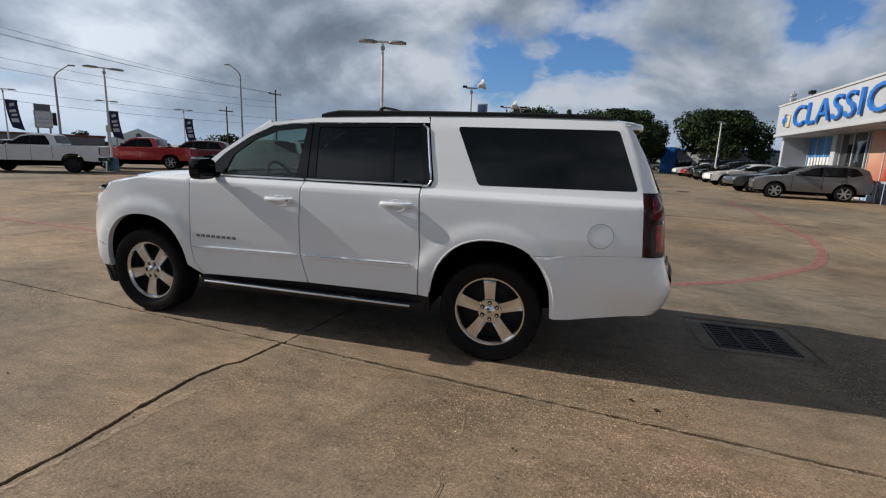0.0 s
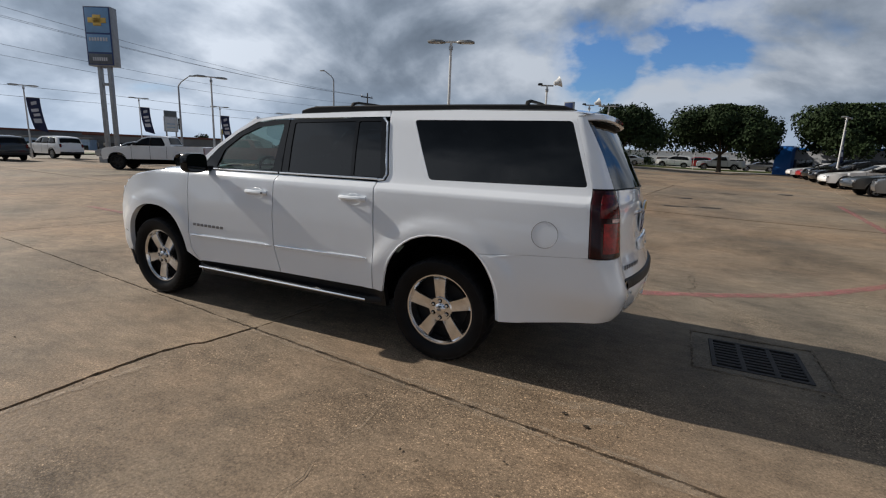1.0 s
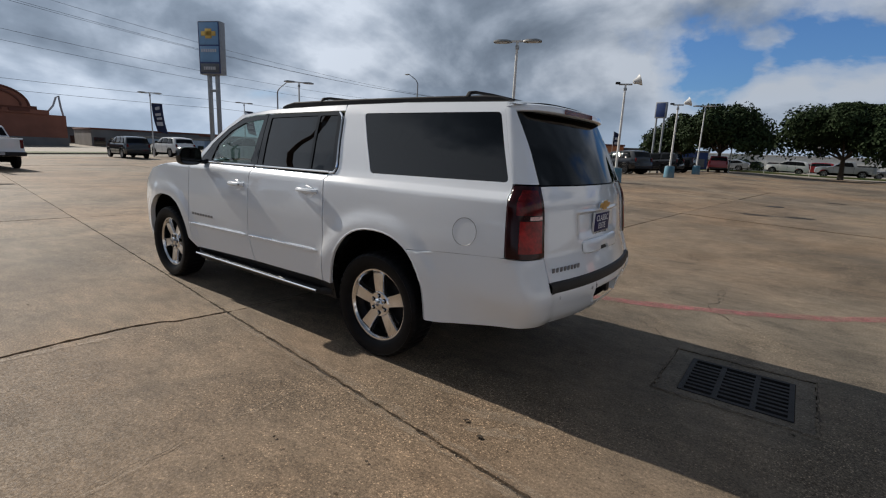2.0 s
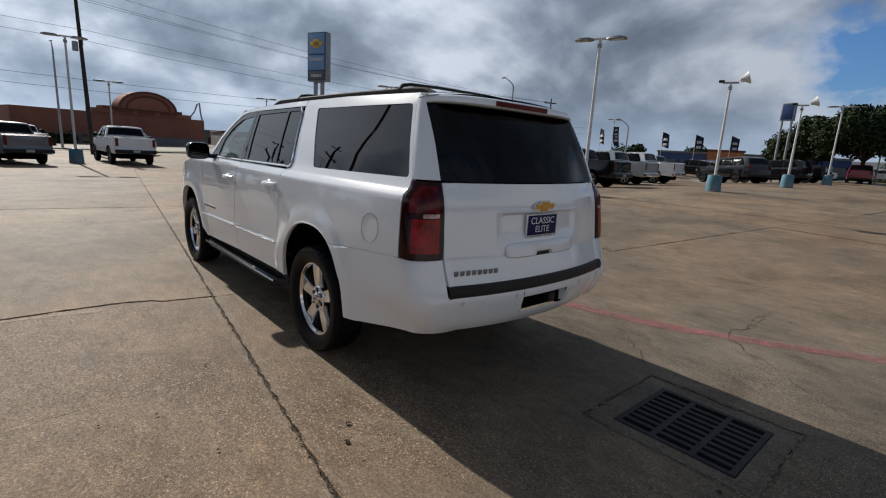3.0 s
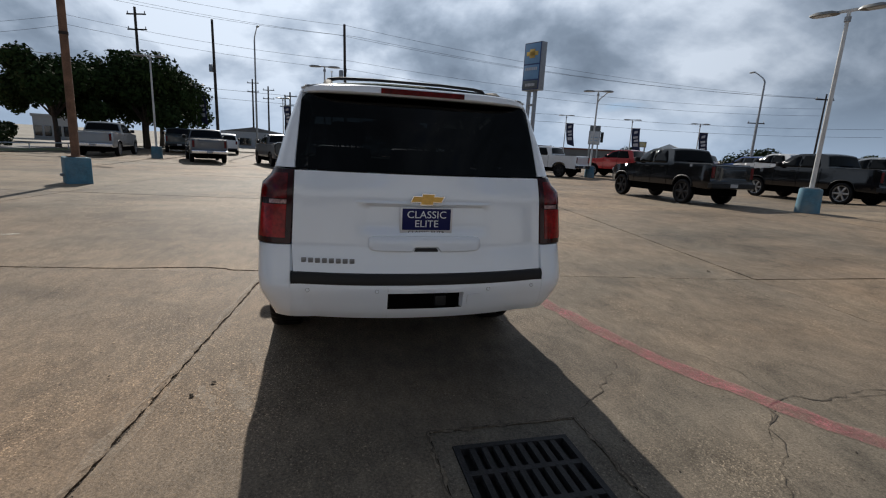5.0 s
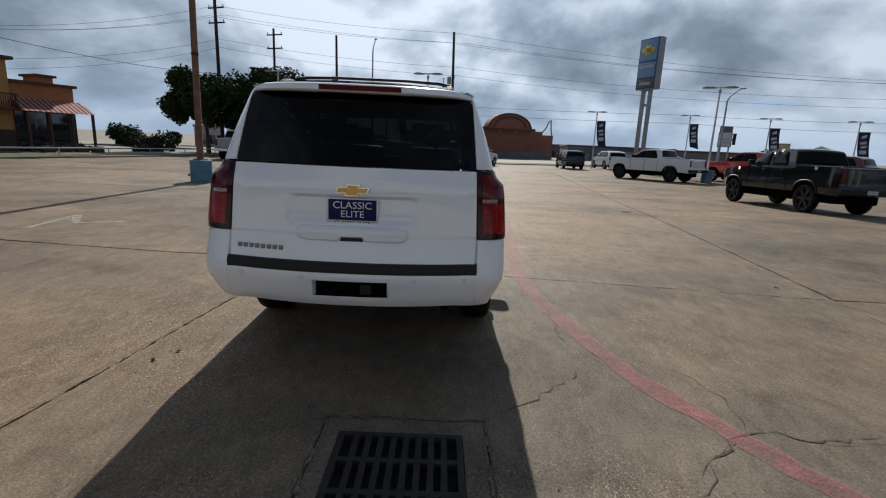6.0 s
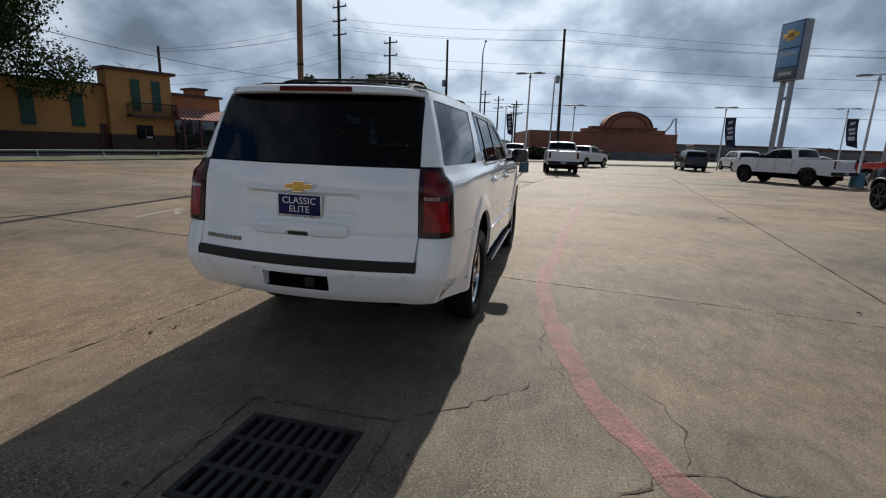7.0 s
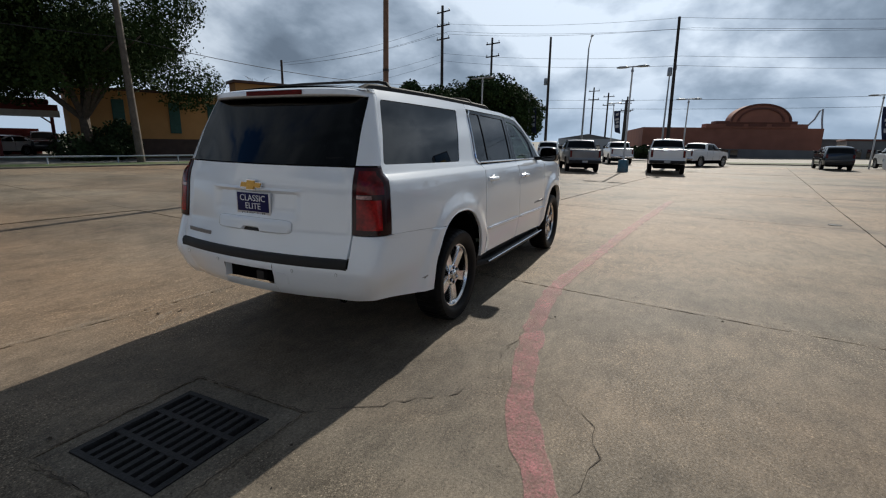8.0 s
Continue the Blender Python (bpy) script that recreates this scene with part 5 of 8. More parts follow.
def mould(kind, dark_rims, lift):
    """The shared meshes of one kind of vehicle."""
    key = (kind, dark_rims, lift)
    if key in _moulds:
        return _moulds[key]
    k = KINDS[kind]
    made = {}
    up = lift
    tip = k["top"]
    arches = []
    for cx in (0.0, -k["base"]):
        square = 0.80 if k["bed"] else 1.0
        rim = [(cx + (k["r"] + 0.085) * math.copysign(abs(math.cos(a)) ** square, math.cos(a)), k["r"] + (k["r"] + 0.09) * math.sin(a) ** square) for a in np.linspace(math.pi, 0.0001, 17)]
        arches.append([p for p in rim if p[1] >= k["sill"]])
    # the sill runs from the tail back to the nose, over the arches
    low = [(tip[-1][0], k["sill"] + 0.05)] + arches[0][::-1] + arches[1][::-1] + [(tip[0][0], k["sill"] + 0.02)]
    outline = round_corners(list(tip), 0.07, 2) + low
    pts = resample(outline, 0.16)
    bm = bmesh.new()
    for side in (-1, 1):
        b2 = panel(pts, [], lambda x, z: (x, side * (car_width(k, x, z)), z + up), 0.14, 0.0, (0, -side, 0))
        tmp = bpy.data.meshes.new("tmp")
        b2.to_mesh(tmp)
        b2.free()
        bm.from_mesh(tmp)
        bpy.data.meshes.remove(tmp)
    # skin over nose, bonnet, screen, roof, tail
    top = resample(round_corners(list(tip), 0.07, 2), 0.14, False)
    rows = []
    for x, z in top:
        w = car_width(k, x, z)
        crown = 0.035 if z > 0.9 else 0.0
        bow = 0.10 * smooth(0.35, 0.0, x - tip[1][0]) + 0.05 * smooth(0.25, 0.0, tip[-1][0] - x)
        sgn = -1 if x < -1 else 1
        rows.append([(x + sgn * bow * (1 - v * v), w * v, z + up + (crown if not (k["bed"] and x > -0.6) else 0) * (1 - abs(v) ** 2.5)) for v in (-1, -0.97, -0.85, -0.5, 0, 0.5, 0.85, 0.97, 1)])
    grid_sheet(bm, rows)
    bmesh.ops.remove_doubles(bm, verts=bm.verts[:], dist=0.002)
    bmesh.ops.recalc_face_normals(bm, faces=bm.faces[:])
    bm.normal_update()
    me = bpy.data.meshes.new("body")
    bm.to_mesh(me)
    bm.free()
    me.shade_smooth()
    me.set_sharp_from_angle(angle=radians(32))
    made["body"] = [(me, None)]
    # black trim that runs round the side windows and over the pillars
    hull = [k["glass"][0][0]] + [p for g in k["glass"] for p in g[1:-1] if p[1] > g[0][1] + 0.15] + [k["glass"][-1][-1], k["glass"][0][-1]]
    trims = []
    for side in (-1, 1):
        b2 = panel(round_corners(hull, 0.05, 2), [], lambda x, z: (x, side * (car_width(k, x, z) + 0.003), z + up), 0.2, 0.01, (0, -side, 0))
        m2 = bpy.data.meshes.new("window_trim")
        b2.to_mesh(m2)
        b2.free()
        m2.shade_smooth()
        trims.append((m2, M_GLOSSBLACK))
    made["window_trim"] = trims
    panes = []
    for side in (-1, 1):
        for g in k["glass"]:
            b2 = panel(round_corners(g, 0.05, 2), [], lambda x, z: (x, side * (car_width(k, x, z) + 0.009), z + up), 0.2, 0.01, (0, -side, 0))
            m2 = bpy.data.meshes.new("window")
            b2.to_mesh(m2)
            b2.free()
            m2.shade_smooth()
            panes.append((m2, M_CARGLASS))
    for (xa, za), (xb, zb) in (k["screen"], k["backlight"]):
        b2 = bmesh.new()
        out = -1 if xa < xb and xa < -1 else 1
        rows = []
        for t in np.linspace(0.04, 0.96, 5):
            x, z = xa + (xb - xa) * t, za + (zb - za) * t
            w = car_width(k, x, z) - 0.07
            rows.append([(x + out * 0.010 + out * 0.02 * (1 - v * v), w * v, z + up + 0.012 + 0.034 * (1 - abs(v) ** 2.5)) for v in np.linspace(-1, 1, 9)])
        grid_sheet(b2, rows)
        m2 = bpy.data.meshes.new("screen")
        b2.to_mesh(m2)
        b2.free()
        m2.shade_smooth()
        panes.append((m2, M_CARGLASS))
    made["window"] = panes
    lamps = []
    (xa, za), (xb, zb) = k["lamp"]
    tx = tip[-2][0] if not k["bed"] else 1.205
    for side in (-1, 1):
        wl = car_width(k, xb, za)
        b2 = box(tx - (0.24 if k["bed"] else 0.10), tx + 0.030, min(side * (wl - 0.13), side * (wl + 0.004)), max(side * (wl - 0.13), side * (wl + 0.004)), zb + up, za + up, 0.025)
        m2 = bpy.data.meshes.new("rear_lamp")
        b2.to_mesh(m2)
        b2.free()
        lamps.append((m2, M_CARLAMP))
    made["rear_lamp"] = lamps
    heads = []
    nx, nz = tip[2]
    for side in (-1, 1):
        wl = car_width(k, nx, nz)
        b2 = box(nx - 0.09, nx + 0.28, min(side * (wl - 0.30), side * (wl + 0.003)), max(side * (wl - 0.30), side * (wl + 0.003)), nz - 0.16 + up, nz - 0.03 + up, 0.03)
        m2 = bpy.data.meshes.new("head_lamp")
        b2.to_mesh(m2)
        b2.free()
        heads.append((m2, M_HEAD))
    made["head_lamp"] = heads
    b2 = bmesh.new()
    if k["bed"]:
        add_box(b2, 1.16, 1.36, -0.95, 0.95, 0.56 + up, 0.74 + up, 0.03)
    else:
        add_box(b2, tip[-1][0] - 0.12, tip[-1][0] + 0.05, -k["w"] + 0.10, k["w"] - 0.10, k["sill"] + 0.04 + up, k["sill"] + 0.20 + up, 0.03)
    m2 = bpy.data.meshes.new("rear_bumper")
    b2.to_mesh(m2)
    b2.free()
    made["rear_bumper"] = [(m2, M_TRIM if k["bed"] else M_PLASTIC)]
    b2 = bmesh.new()
    add_box(b2, tip[0][0] - 0.06, tip[0][0] + 0.2, -0.55, 0.55, 0.62 + up, 0.92 + up if k["r"] > 0.35 else 0.70 + up, 0.04)
    m2 = bpy.data.meshes.new("grille")
    b2.to_mesh(m2)
    b2.free()
    made["grille"] = [(m2, M_PLASTIC)]
    b2 = box(-k["base"] - 0.7, 0.85, -0.72, 0.72, 0.26 + up, 0.62 + up, 0.05)
    m2 = bpy.data.meshes.new("underbody")
    b2.to_mesh(m2)
    b2.free()
    made["underbody"] = [(m2, M_UNDER)]
    if k["bed"]:
        b2 = bmesh.new()
        # black sheet added over the open bed, painting the shade inside it
        add_box(b2, -0.50, 1.12, -0.82, 0.82, 1.36 + up, 1.395 + up, 0.015)
        m2 = bpy.data.meshes.new("bed_cover")
        b2.to_mesh(m2)
        b2.free()
        made["bed_cover"] = [(m2, M_PLASTIC)]
    mir = []
    mx, mz = k["glass"][0][0]
    for side in (-1, 1):
        wl = car_width(k, mx, mz)
        b2 = box(mx + 0.12, mx + 0.26, min(side * (wl + 0.02), side * (wl + 0.24)), max(side * (wl + 0.02), side * (wl + 0.24)), mz + up, mz + 0.19 + up, 0.04)
        m2 = bpy.data.meshes.new("mirror")
        b2.to_mesh(m2)
        b2.free()
        mir.append((m2, None))
    made["mirror"] = mir
    # door seams, handles and dark wheel-arch lips
    seams = []
    belt = k["glass"][0][0][1] - 0.02
    for xs in [k["glass"][0][0][0] - 0.05] + [(a[-1][0] + b[0][0]) / 2 for a, b in zip(k["glass"], k["glass"][1:2])] + [k["glass"][1][-1][0] + (0.08 if k["bed"] else -0.02)]:
        for side in (-1, 1):
            b2 = bmesh.new()
            grid_sheet(b2, [[(xs + dx, side * (car_width(k, xs, z) + 0.003), z + up) for dx in (-0.008, 0.008)] for z in np.linspace(k["sill"] + 0.10, belt, 8)])
            m2 = bpy.data.meshes.new("door_seam")
            b2.to_mesh(m2)
            b2.free()
            seams.append((m2, M_UNDER))
    made["door_seam"] = seams
    pulls = []
    for g in k["glass"][:2]:
        for side in (-1, 1):
            x1, z1 = g[-1][0] - 0.22, belt - 0.12
            wl = car_width(k, x1, z1)
            b2 = box(x1 - 0.10, x1 + 0.10, min(side * wl, side * (wl + 0.03)), max(side * wl, side * (wl + 0.03)), z1 - 0.02 + up, z1 + 0.02 + up, 0.008)
            m2 = bpy.data.meshes.new("door_handle")
            b2.to_mesh(m2)
            b2.free()
            pulls.append((m2, None))
    made["door_handle"] = pulls
    lips = []
    for ar in arches:
        for side in (-1, 1):
            b2 = bmesh.new()
            add_sweep(b2, [(x, side * (car_width(k, x, z) + 0.002), z + up) for x, z in ar], 0.034 if lift > 0.09 else 0.014, 6)
            m2 = bpy.data.meshes.new("arch_lip")
            b2.to_mesh(m2)
            b2.free()
            m2.shade_smooth()
            lips.append((m2, M_PLASTIC))
    made["arch_lip"] = lips
    if k["bed"]:
        b2 = bmesh.new()
        add_box(b2, 1.205, 1.236, -0.76, 0.76, 0.82 + up, 1.345 + up, 0.014)
        add_box(b2, 1.225, 1.245, -0.30, 0.30, 1.15 + up, 1.20 + up, 0.006)
        m2 = bpy.data.meshes.new("tail_gate")
        b2.to_mesh(m2)
        b2.free()
        made["tail_gate"] = [(m2, None)]
        b2 = box(1.365, 1.372, -0.16, 0.16, 0.60 + up, 0.72 + up)
        m2 = bpy.data.meshes.new("number_plate")
        b2.to_mesh(m2)
        b2.free()
        made["number_plate"] = [(m2, M_LENSW)]
    # wheels
    rr = k["r"]
    wheels = []
    b2 = lathe(bmesh.new(), [(rr * 0.70, 0.085), (rr * 0.80, 0.115), (rr * 0.95, 0.112), (rr, 0.08), (rr, -0.08), (rr * 0.95, -0.11), (rr * 0.6, -0.11)], 28)
    t2 = bpy.data.meshes.new("tyre")
    b2.to_mesh(t2)
    b2.free()
    t2.shade_smooth()
    b2 = lathe(bmesh.new(), [(rr * 0.66, 0.0), (rr * 0.69, 0.095), (rr * 0.72, 0.097), (rr * 0.73, 0.06)], 28)
    for j in range(6):
        rot = Matrix.Rotation(j * math.tau / 6, 4, "Z")
        add_box(b2, 0.03, rr * 0.69, -0.034, 0.034, 0.03, 0.085, 0.008, rot)
    lathe(b2, [(0.085, 0.02), (0.08, 0.095), (0.0003, 0.10)], 16)
    r2 = bpy.data.meshes.new("rim")
    b2.to_mesh(r2)
    b2.free()
    t2.materials.append(M_TYRE)
    r2.materials.append(M_RIMDARK if dark_rims else M_RIMGREY)
    b2 = lathe(bmesh.new(), [(rr * 0.68, 0.015), (rr * 0.40, 0.03), (0.0003, 0.03)], 28)
    d2 = bpy.data.meshes.new("brake_disc")
    b2.to_mesh(d2)
    b2.free()
    d2.materials.append(M_BRAKE)
    made["wheels"] = (t2, r2, d2)
    _moulds[key] = made
    return made


def vehicle(name, kind, colour, at, heading, label, dark_rims=False, lift=0.0, size=1.0, group="", colour_name=""):
    """One parked vehicle; heading: where its nose points, degrees from +x towards +y; at: its middle on the ground."""
    k = KINDS[kind]
    mid = (k["top"][1][0] + k["top"][-1][0]) / 2
    yaw = heading - 180
    c, s = math.cos(radians(yaw)), math.sin(radians(yaw))
    x, y = at[0] - mid * c * size, at[1] - mid * s * size
    body = paint(colour)
    # one group of parts per mould and paint; the meshes are shared
    zx = [ground_z(x - k["base"] * c * size * t, y - k["base"] * s * size * t) for t in (0, 1)]
    ob = thing(name, label, "car" if kind != "pickup" else "pickup truck", (x, y, zx[0]), yaw, group)
    tilt = math.degrees(math.atan2(zx[1] - zx[0], k["base"] * size))
    ob.matrix_world = pose(x, y, zx[0], 0, 0, yaw) @ pose(0, 0, 0, 0, tilt, 0) @ Matrix.Diagonal((size, size, size, 1))
    made = mould(kind, dark_rims, lift)
    for nm, meshes in made.items():
        if nm == "wheels":
            continue
        for me, mat in meshes:
            p = new(nm, me)
            p.parent = ob
            if not me.materials:
                me.materials.append(mat or body)
            p.material_slots[0].link = "OBJECT"
            p.material_slots[0].material = M_PLASTIC if nm == "rear_bumper" and (dark_rims or max(colour) < 0.06) else mat or (body if nm != "mirror" else M_PLASTIC)
    for cx in (0.0, -k["base"]):
        for side in (-1, 1):
            h = new("wheel")
            h.parent = ob
            grow = 1 + lift * 0.8
            h.matrix_local = pose(cx, side * (k["w"] - 0.10), k["r"] * grow) @ pose(0, 0, 0, 90 if side < 0 else -90, 0, 0) @ Matrix.Diagonal((grow, grow, 1, 1))
            for me in made["wheels"]:
                q = new(me.name.split(".")[0], me)
                q.parent = h
    return ob


WHITE, BLACK, SILVER, RED, MAROON, GREY, GREEN, BLUE, DARK = (0.78, 0.78, 0.77), (0.007, 0.007, 0.008), (0.40, 0.42, 0.44), (0.42, 0.022, 0.022), (0.12, 0.018, 0.02), (0.21, 0.205, 0.195), (0.045, 0.055, 0.055), (0.02, 0.06, 0.22), (0.05, 0.055, 0.06)
ROW = "vehicles on the dealer's lot"
# the row whose tails point at the drain
vehicle("pickup_truck", "pickup", BLACK, (-11.2, 12.05), 181, "black lifted crew-cab pickup with dark off-road wheels", True, 0.10, 0.91, ROW)
vehicle("pickup_truck", "pickup", BLACK, (-11.9, 19.8), 183, "black crew-cab pickup with bright rear bumper", False, 0.0, 1.0, ROW)
vehicle("pickup_truck", "pickup", SILVER, (-12.9, 25.0), 183, "silver crew-cab pickup parked in a row", False, 0.0, 1.0, ROW)
vehicle("pickup_truck", "pickup", WHITE, (-13.0, 28.9), 183, "white crew-cab pickup parked in a row", False, 0.0, 1.0, ROW)
vehicle("pickup_truck", "pickup", WHITE, (-18.5, 25.6), 181, "white crew-cab pickup behind the front row", False, 0.0, 1.0, ROW)
vehicle("dark_suv", "suv", BLACK, (-9.8, 37.2), 152, "black SUV parked beside a blue lamp base", True, 0.0, 1.05, ROW)
vehicle("dark_suv", "suv", (0.014, 0.014, 0.016), (-8.3, 41.5), 172, "near-black SUV in a row of parked cars", True, 0.0, 1.0, ROW)
vehicle("pickup_truck", "pickup", BLACK, (-8.5, 46.5), 175, "dark pickup in a row of parked cars", True, 0.0, 1.0, ROW)
vehicle("red_suv", "suv", (0.20, 0.018, 0.022), (-4.9, 54.5), 98, "dark red SUV seen from behind under the oak", False, 0.0, 0.95, ROW)
for i, (x, y, c, kd) in enumerate(((-19.5, 33.0, DARK, "pickup"), (-20.5, 38.5, RED, "suv"), (-19.0, 43.5, SILVER, "pickup"), (-17.5, 49.0, BLACK, "suv"), (-26.0, 31.0, BLUE, "suv"), (-27.0, 42.0, BLACK, "pickup"), (-26.0, 48.0, WHITE, "suv"))):
    vehicle("parked_car", kd, c, (x, y), 178, {DARK: "dark grey", RED: "red", SILVER: "silver", BLACK: "black", BLUE: "dark blue", WHITE: "white"}[c] + " vehicle in the back rows of the lot", False, 0.0, 0.97, "back rows of the lot")
# by the street
vehicle("pickup_truck", "pickup", WHITE, (-25.0, 13.5), 214, "white crew-cab pickup with black wheels and red tail lamps", True, 0.08, 0.91, "vehicles by the street")
vehicle("pickup_truck", "pickup", RED, (-24.8, 19.3), 210, "bright red crew-cab pickup with silver wheels", False, 0.0, 0.94, "vehicles by the street")
vehicle("red_suv", "suv", MAROON, (-26.0, 24.6), 208, "dark red SUV parked beside a red pickup", False, 0.0, 1.0, "vehicles by the street")
vehicle("white_suv", "suv", WHITE, (-43.4, 17.0), 182, "white SUV seen from behind near the big sign", False, 0.0, 0.97, "vehicles by the street")
vehicle("green_suv", "suv", (0.018, 0.024, 0.03), (-40.9, 12.5), 178, "dark green-grey SUV seen from behind", False, 0.0, 0.94, "vehicles by the street")
vehicle("silver_car", "sedan", SILVER, (-35.5, 18.4), 203, "silver car by the foot of the big sign", False, 0.0, 1.0, "vehicles by the street")
# across the way ahead
vehicle("pickup_truck", "pickup", (0.15, 0.15, 0.155), (-26.8, -3.15), 199, "grey crew-cab pickup with dark tail", True, 0.0, 0.93, "vehicles ahead")
vehicle("pickup_truck", "pickup", WHITE, (-28.6, 1.7), 184, "white lifted pickup seen from behind", True, 0.06, 0.97, "vehicles ahead")
vehicle("pickup_truck", "pickup", WHITE, (-41.5, -2.6), 195, "white pickup near the street", False, 0.0, 0.95, "vehicles ahead")
vehicle("pickup_truck", "pickup", WHITE, (-41.0, 3.9), 150, "white pickup turned aside near the street", False, 0.0, 0.95, "vehicles ahead")
vehicle("pickup_truck", "pickup", (0.085, 0.09, 0.10), (-28.3, -7.6), 197, "grey crew-cab pickup parked in the sun", False, 0.0, 0.97, "vehicles ahead")
vehicle("pickup_truck", "pickup", (0.26, 0.27, 0.28), (-30.0, -13.4), 186, "silver crew-cab pickup under the trees", False, 0.0, 1.0, "vehicles ahead")
vehicle("pickup_truck", "pickup", GREEN, (-40.5, -12.2), 195, "dark pickup under the trees by the street", False, 0.0, 1.0, "vehicles ahead")
vehicle("white_suv", "suv", WHITE, (-43.0, -9.0), 190, "white SUV near the street trees", False, 0.0, 1.0, "vehicles ahead")
# before the showroom
vehicle("grey_crossover", "crossover", (0.105, 0.105, 0.108), (11.2, 22.0), 168, "metallic silver-grey crossover with machined wheels", False, 0.0, 0.97, "cars before the showroom")
for nm, kd, c, x, y, lb in (("dark_car", "sedan", DARK, 11.2, 25.6, "dark grey car with glossy bonnet"), ("white_car", "sedan", WHITE, 11.5, 31.6, "white saloon car parked nose out"), ("dark_car", "crossover", BLACK, 11.7, 35.6, "dark blue-grey saloon car parked nose out"), ("black_suv", "suv", BLACK, 12.4, 40.8, "black SUV parked nose out"), ("red_car", "sedan", RED, 13.0, 46.7, "small red saloon car parked nose out"), ("white_car", "sedan", WHITE, 13.0, 51.0, "white saloon car at the row's end")):
    vehicle(nm, kd, c, (x, y), 184, lb, False, 0.0, 1.0, "cars before the showroom")
# beyond the trees
for i, (x, y, c, kd) in enumerate(((-6, 74, SILVER, "sedan"), (0.5, 76, WHITE, "suv"), (6.5, 74, SILVER, "pickup"), (11.5, 78, GREY, "sedan"), (-12.5, 76, WHITE, "sedan"), (3.5, 84, RED, "suv"))):
    vehicle("far_car", kd, c, (x, y), 178 + i, {WHITE: "white", SILVER: "silver", GREY: "grey", RED: "red"}[c] + " car far off behind the oaks", False, 0.0, 1.0, "far cars")

# ---- poles, lamps, wires ----
M_POLE = material("pale_painted_pole", (0.62, 0.62, 0.60), 0.55, 0.0, var=0.12, scale=3, grain=0.1, grain_scale=30)
M_POLEGREY = material("grey_steel_pole", (0.33, 0.34, 0.35), 0.5, 0.5, var=0.12, scale=3)
M_BASEBLUE = material("blue_painted_concrete", (0.085, 0.205, 0.285), 0.75, var=0.25, scale=3, grain=0.2, grain_scale=40, bump=0.3, tint=(0.20, 0.22, 0.22))
M_WOODDARK = material("creosoted_pole", (0.040, 0.034, 0.030), 0.9, var=0.3, scale=4, grain=0.2, grain_scale=30)
M_WOODBROWN = material("brown_pole", (0.175, 0.095, 0.055), 0.8, var=0.3, scale=3, grain=0.2, grain_scale=30, bump=0.3)
M_POLEOLD = material("weathered_pole", (0.105, 0.088, 0.070), 0.9, var=0.3, scale=3, grain=0.25, grain_scale=25, bump=0.3)
M_WIRE = material("black_cable", (0.02, 0.02, 0.02), 0.7)
M_LAMP = material("lamp_housing", (0.28, 0.28, 0.27), 0.5, 0.3, var=0.1)
M_LENS = material("lamp_lens", (0.55, 0.56, 0.56), 0.2, var=0.05)
M_BANNER = material("dark_blue_banner", (0.030, 0.038, 0.085), 0.8, var=0.25, scale=3)
M_BANNERW = material("banner_white", (0.55, 0.55, 0.57), 0.8, var=0.1)


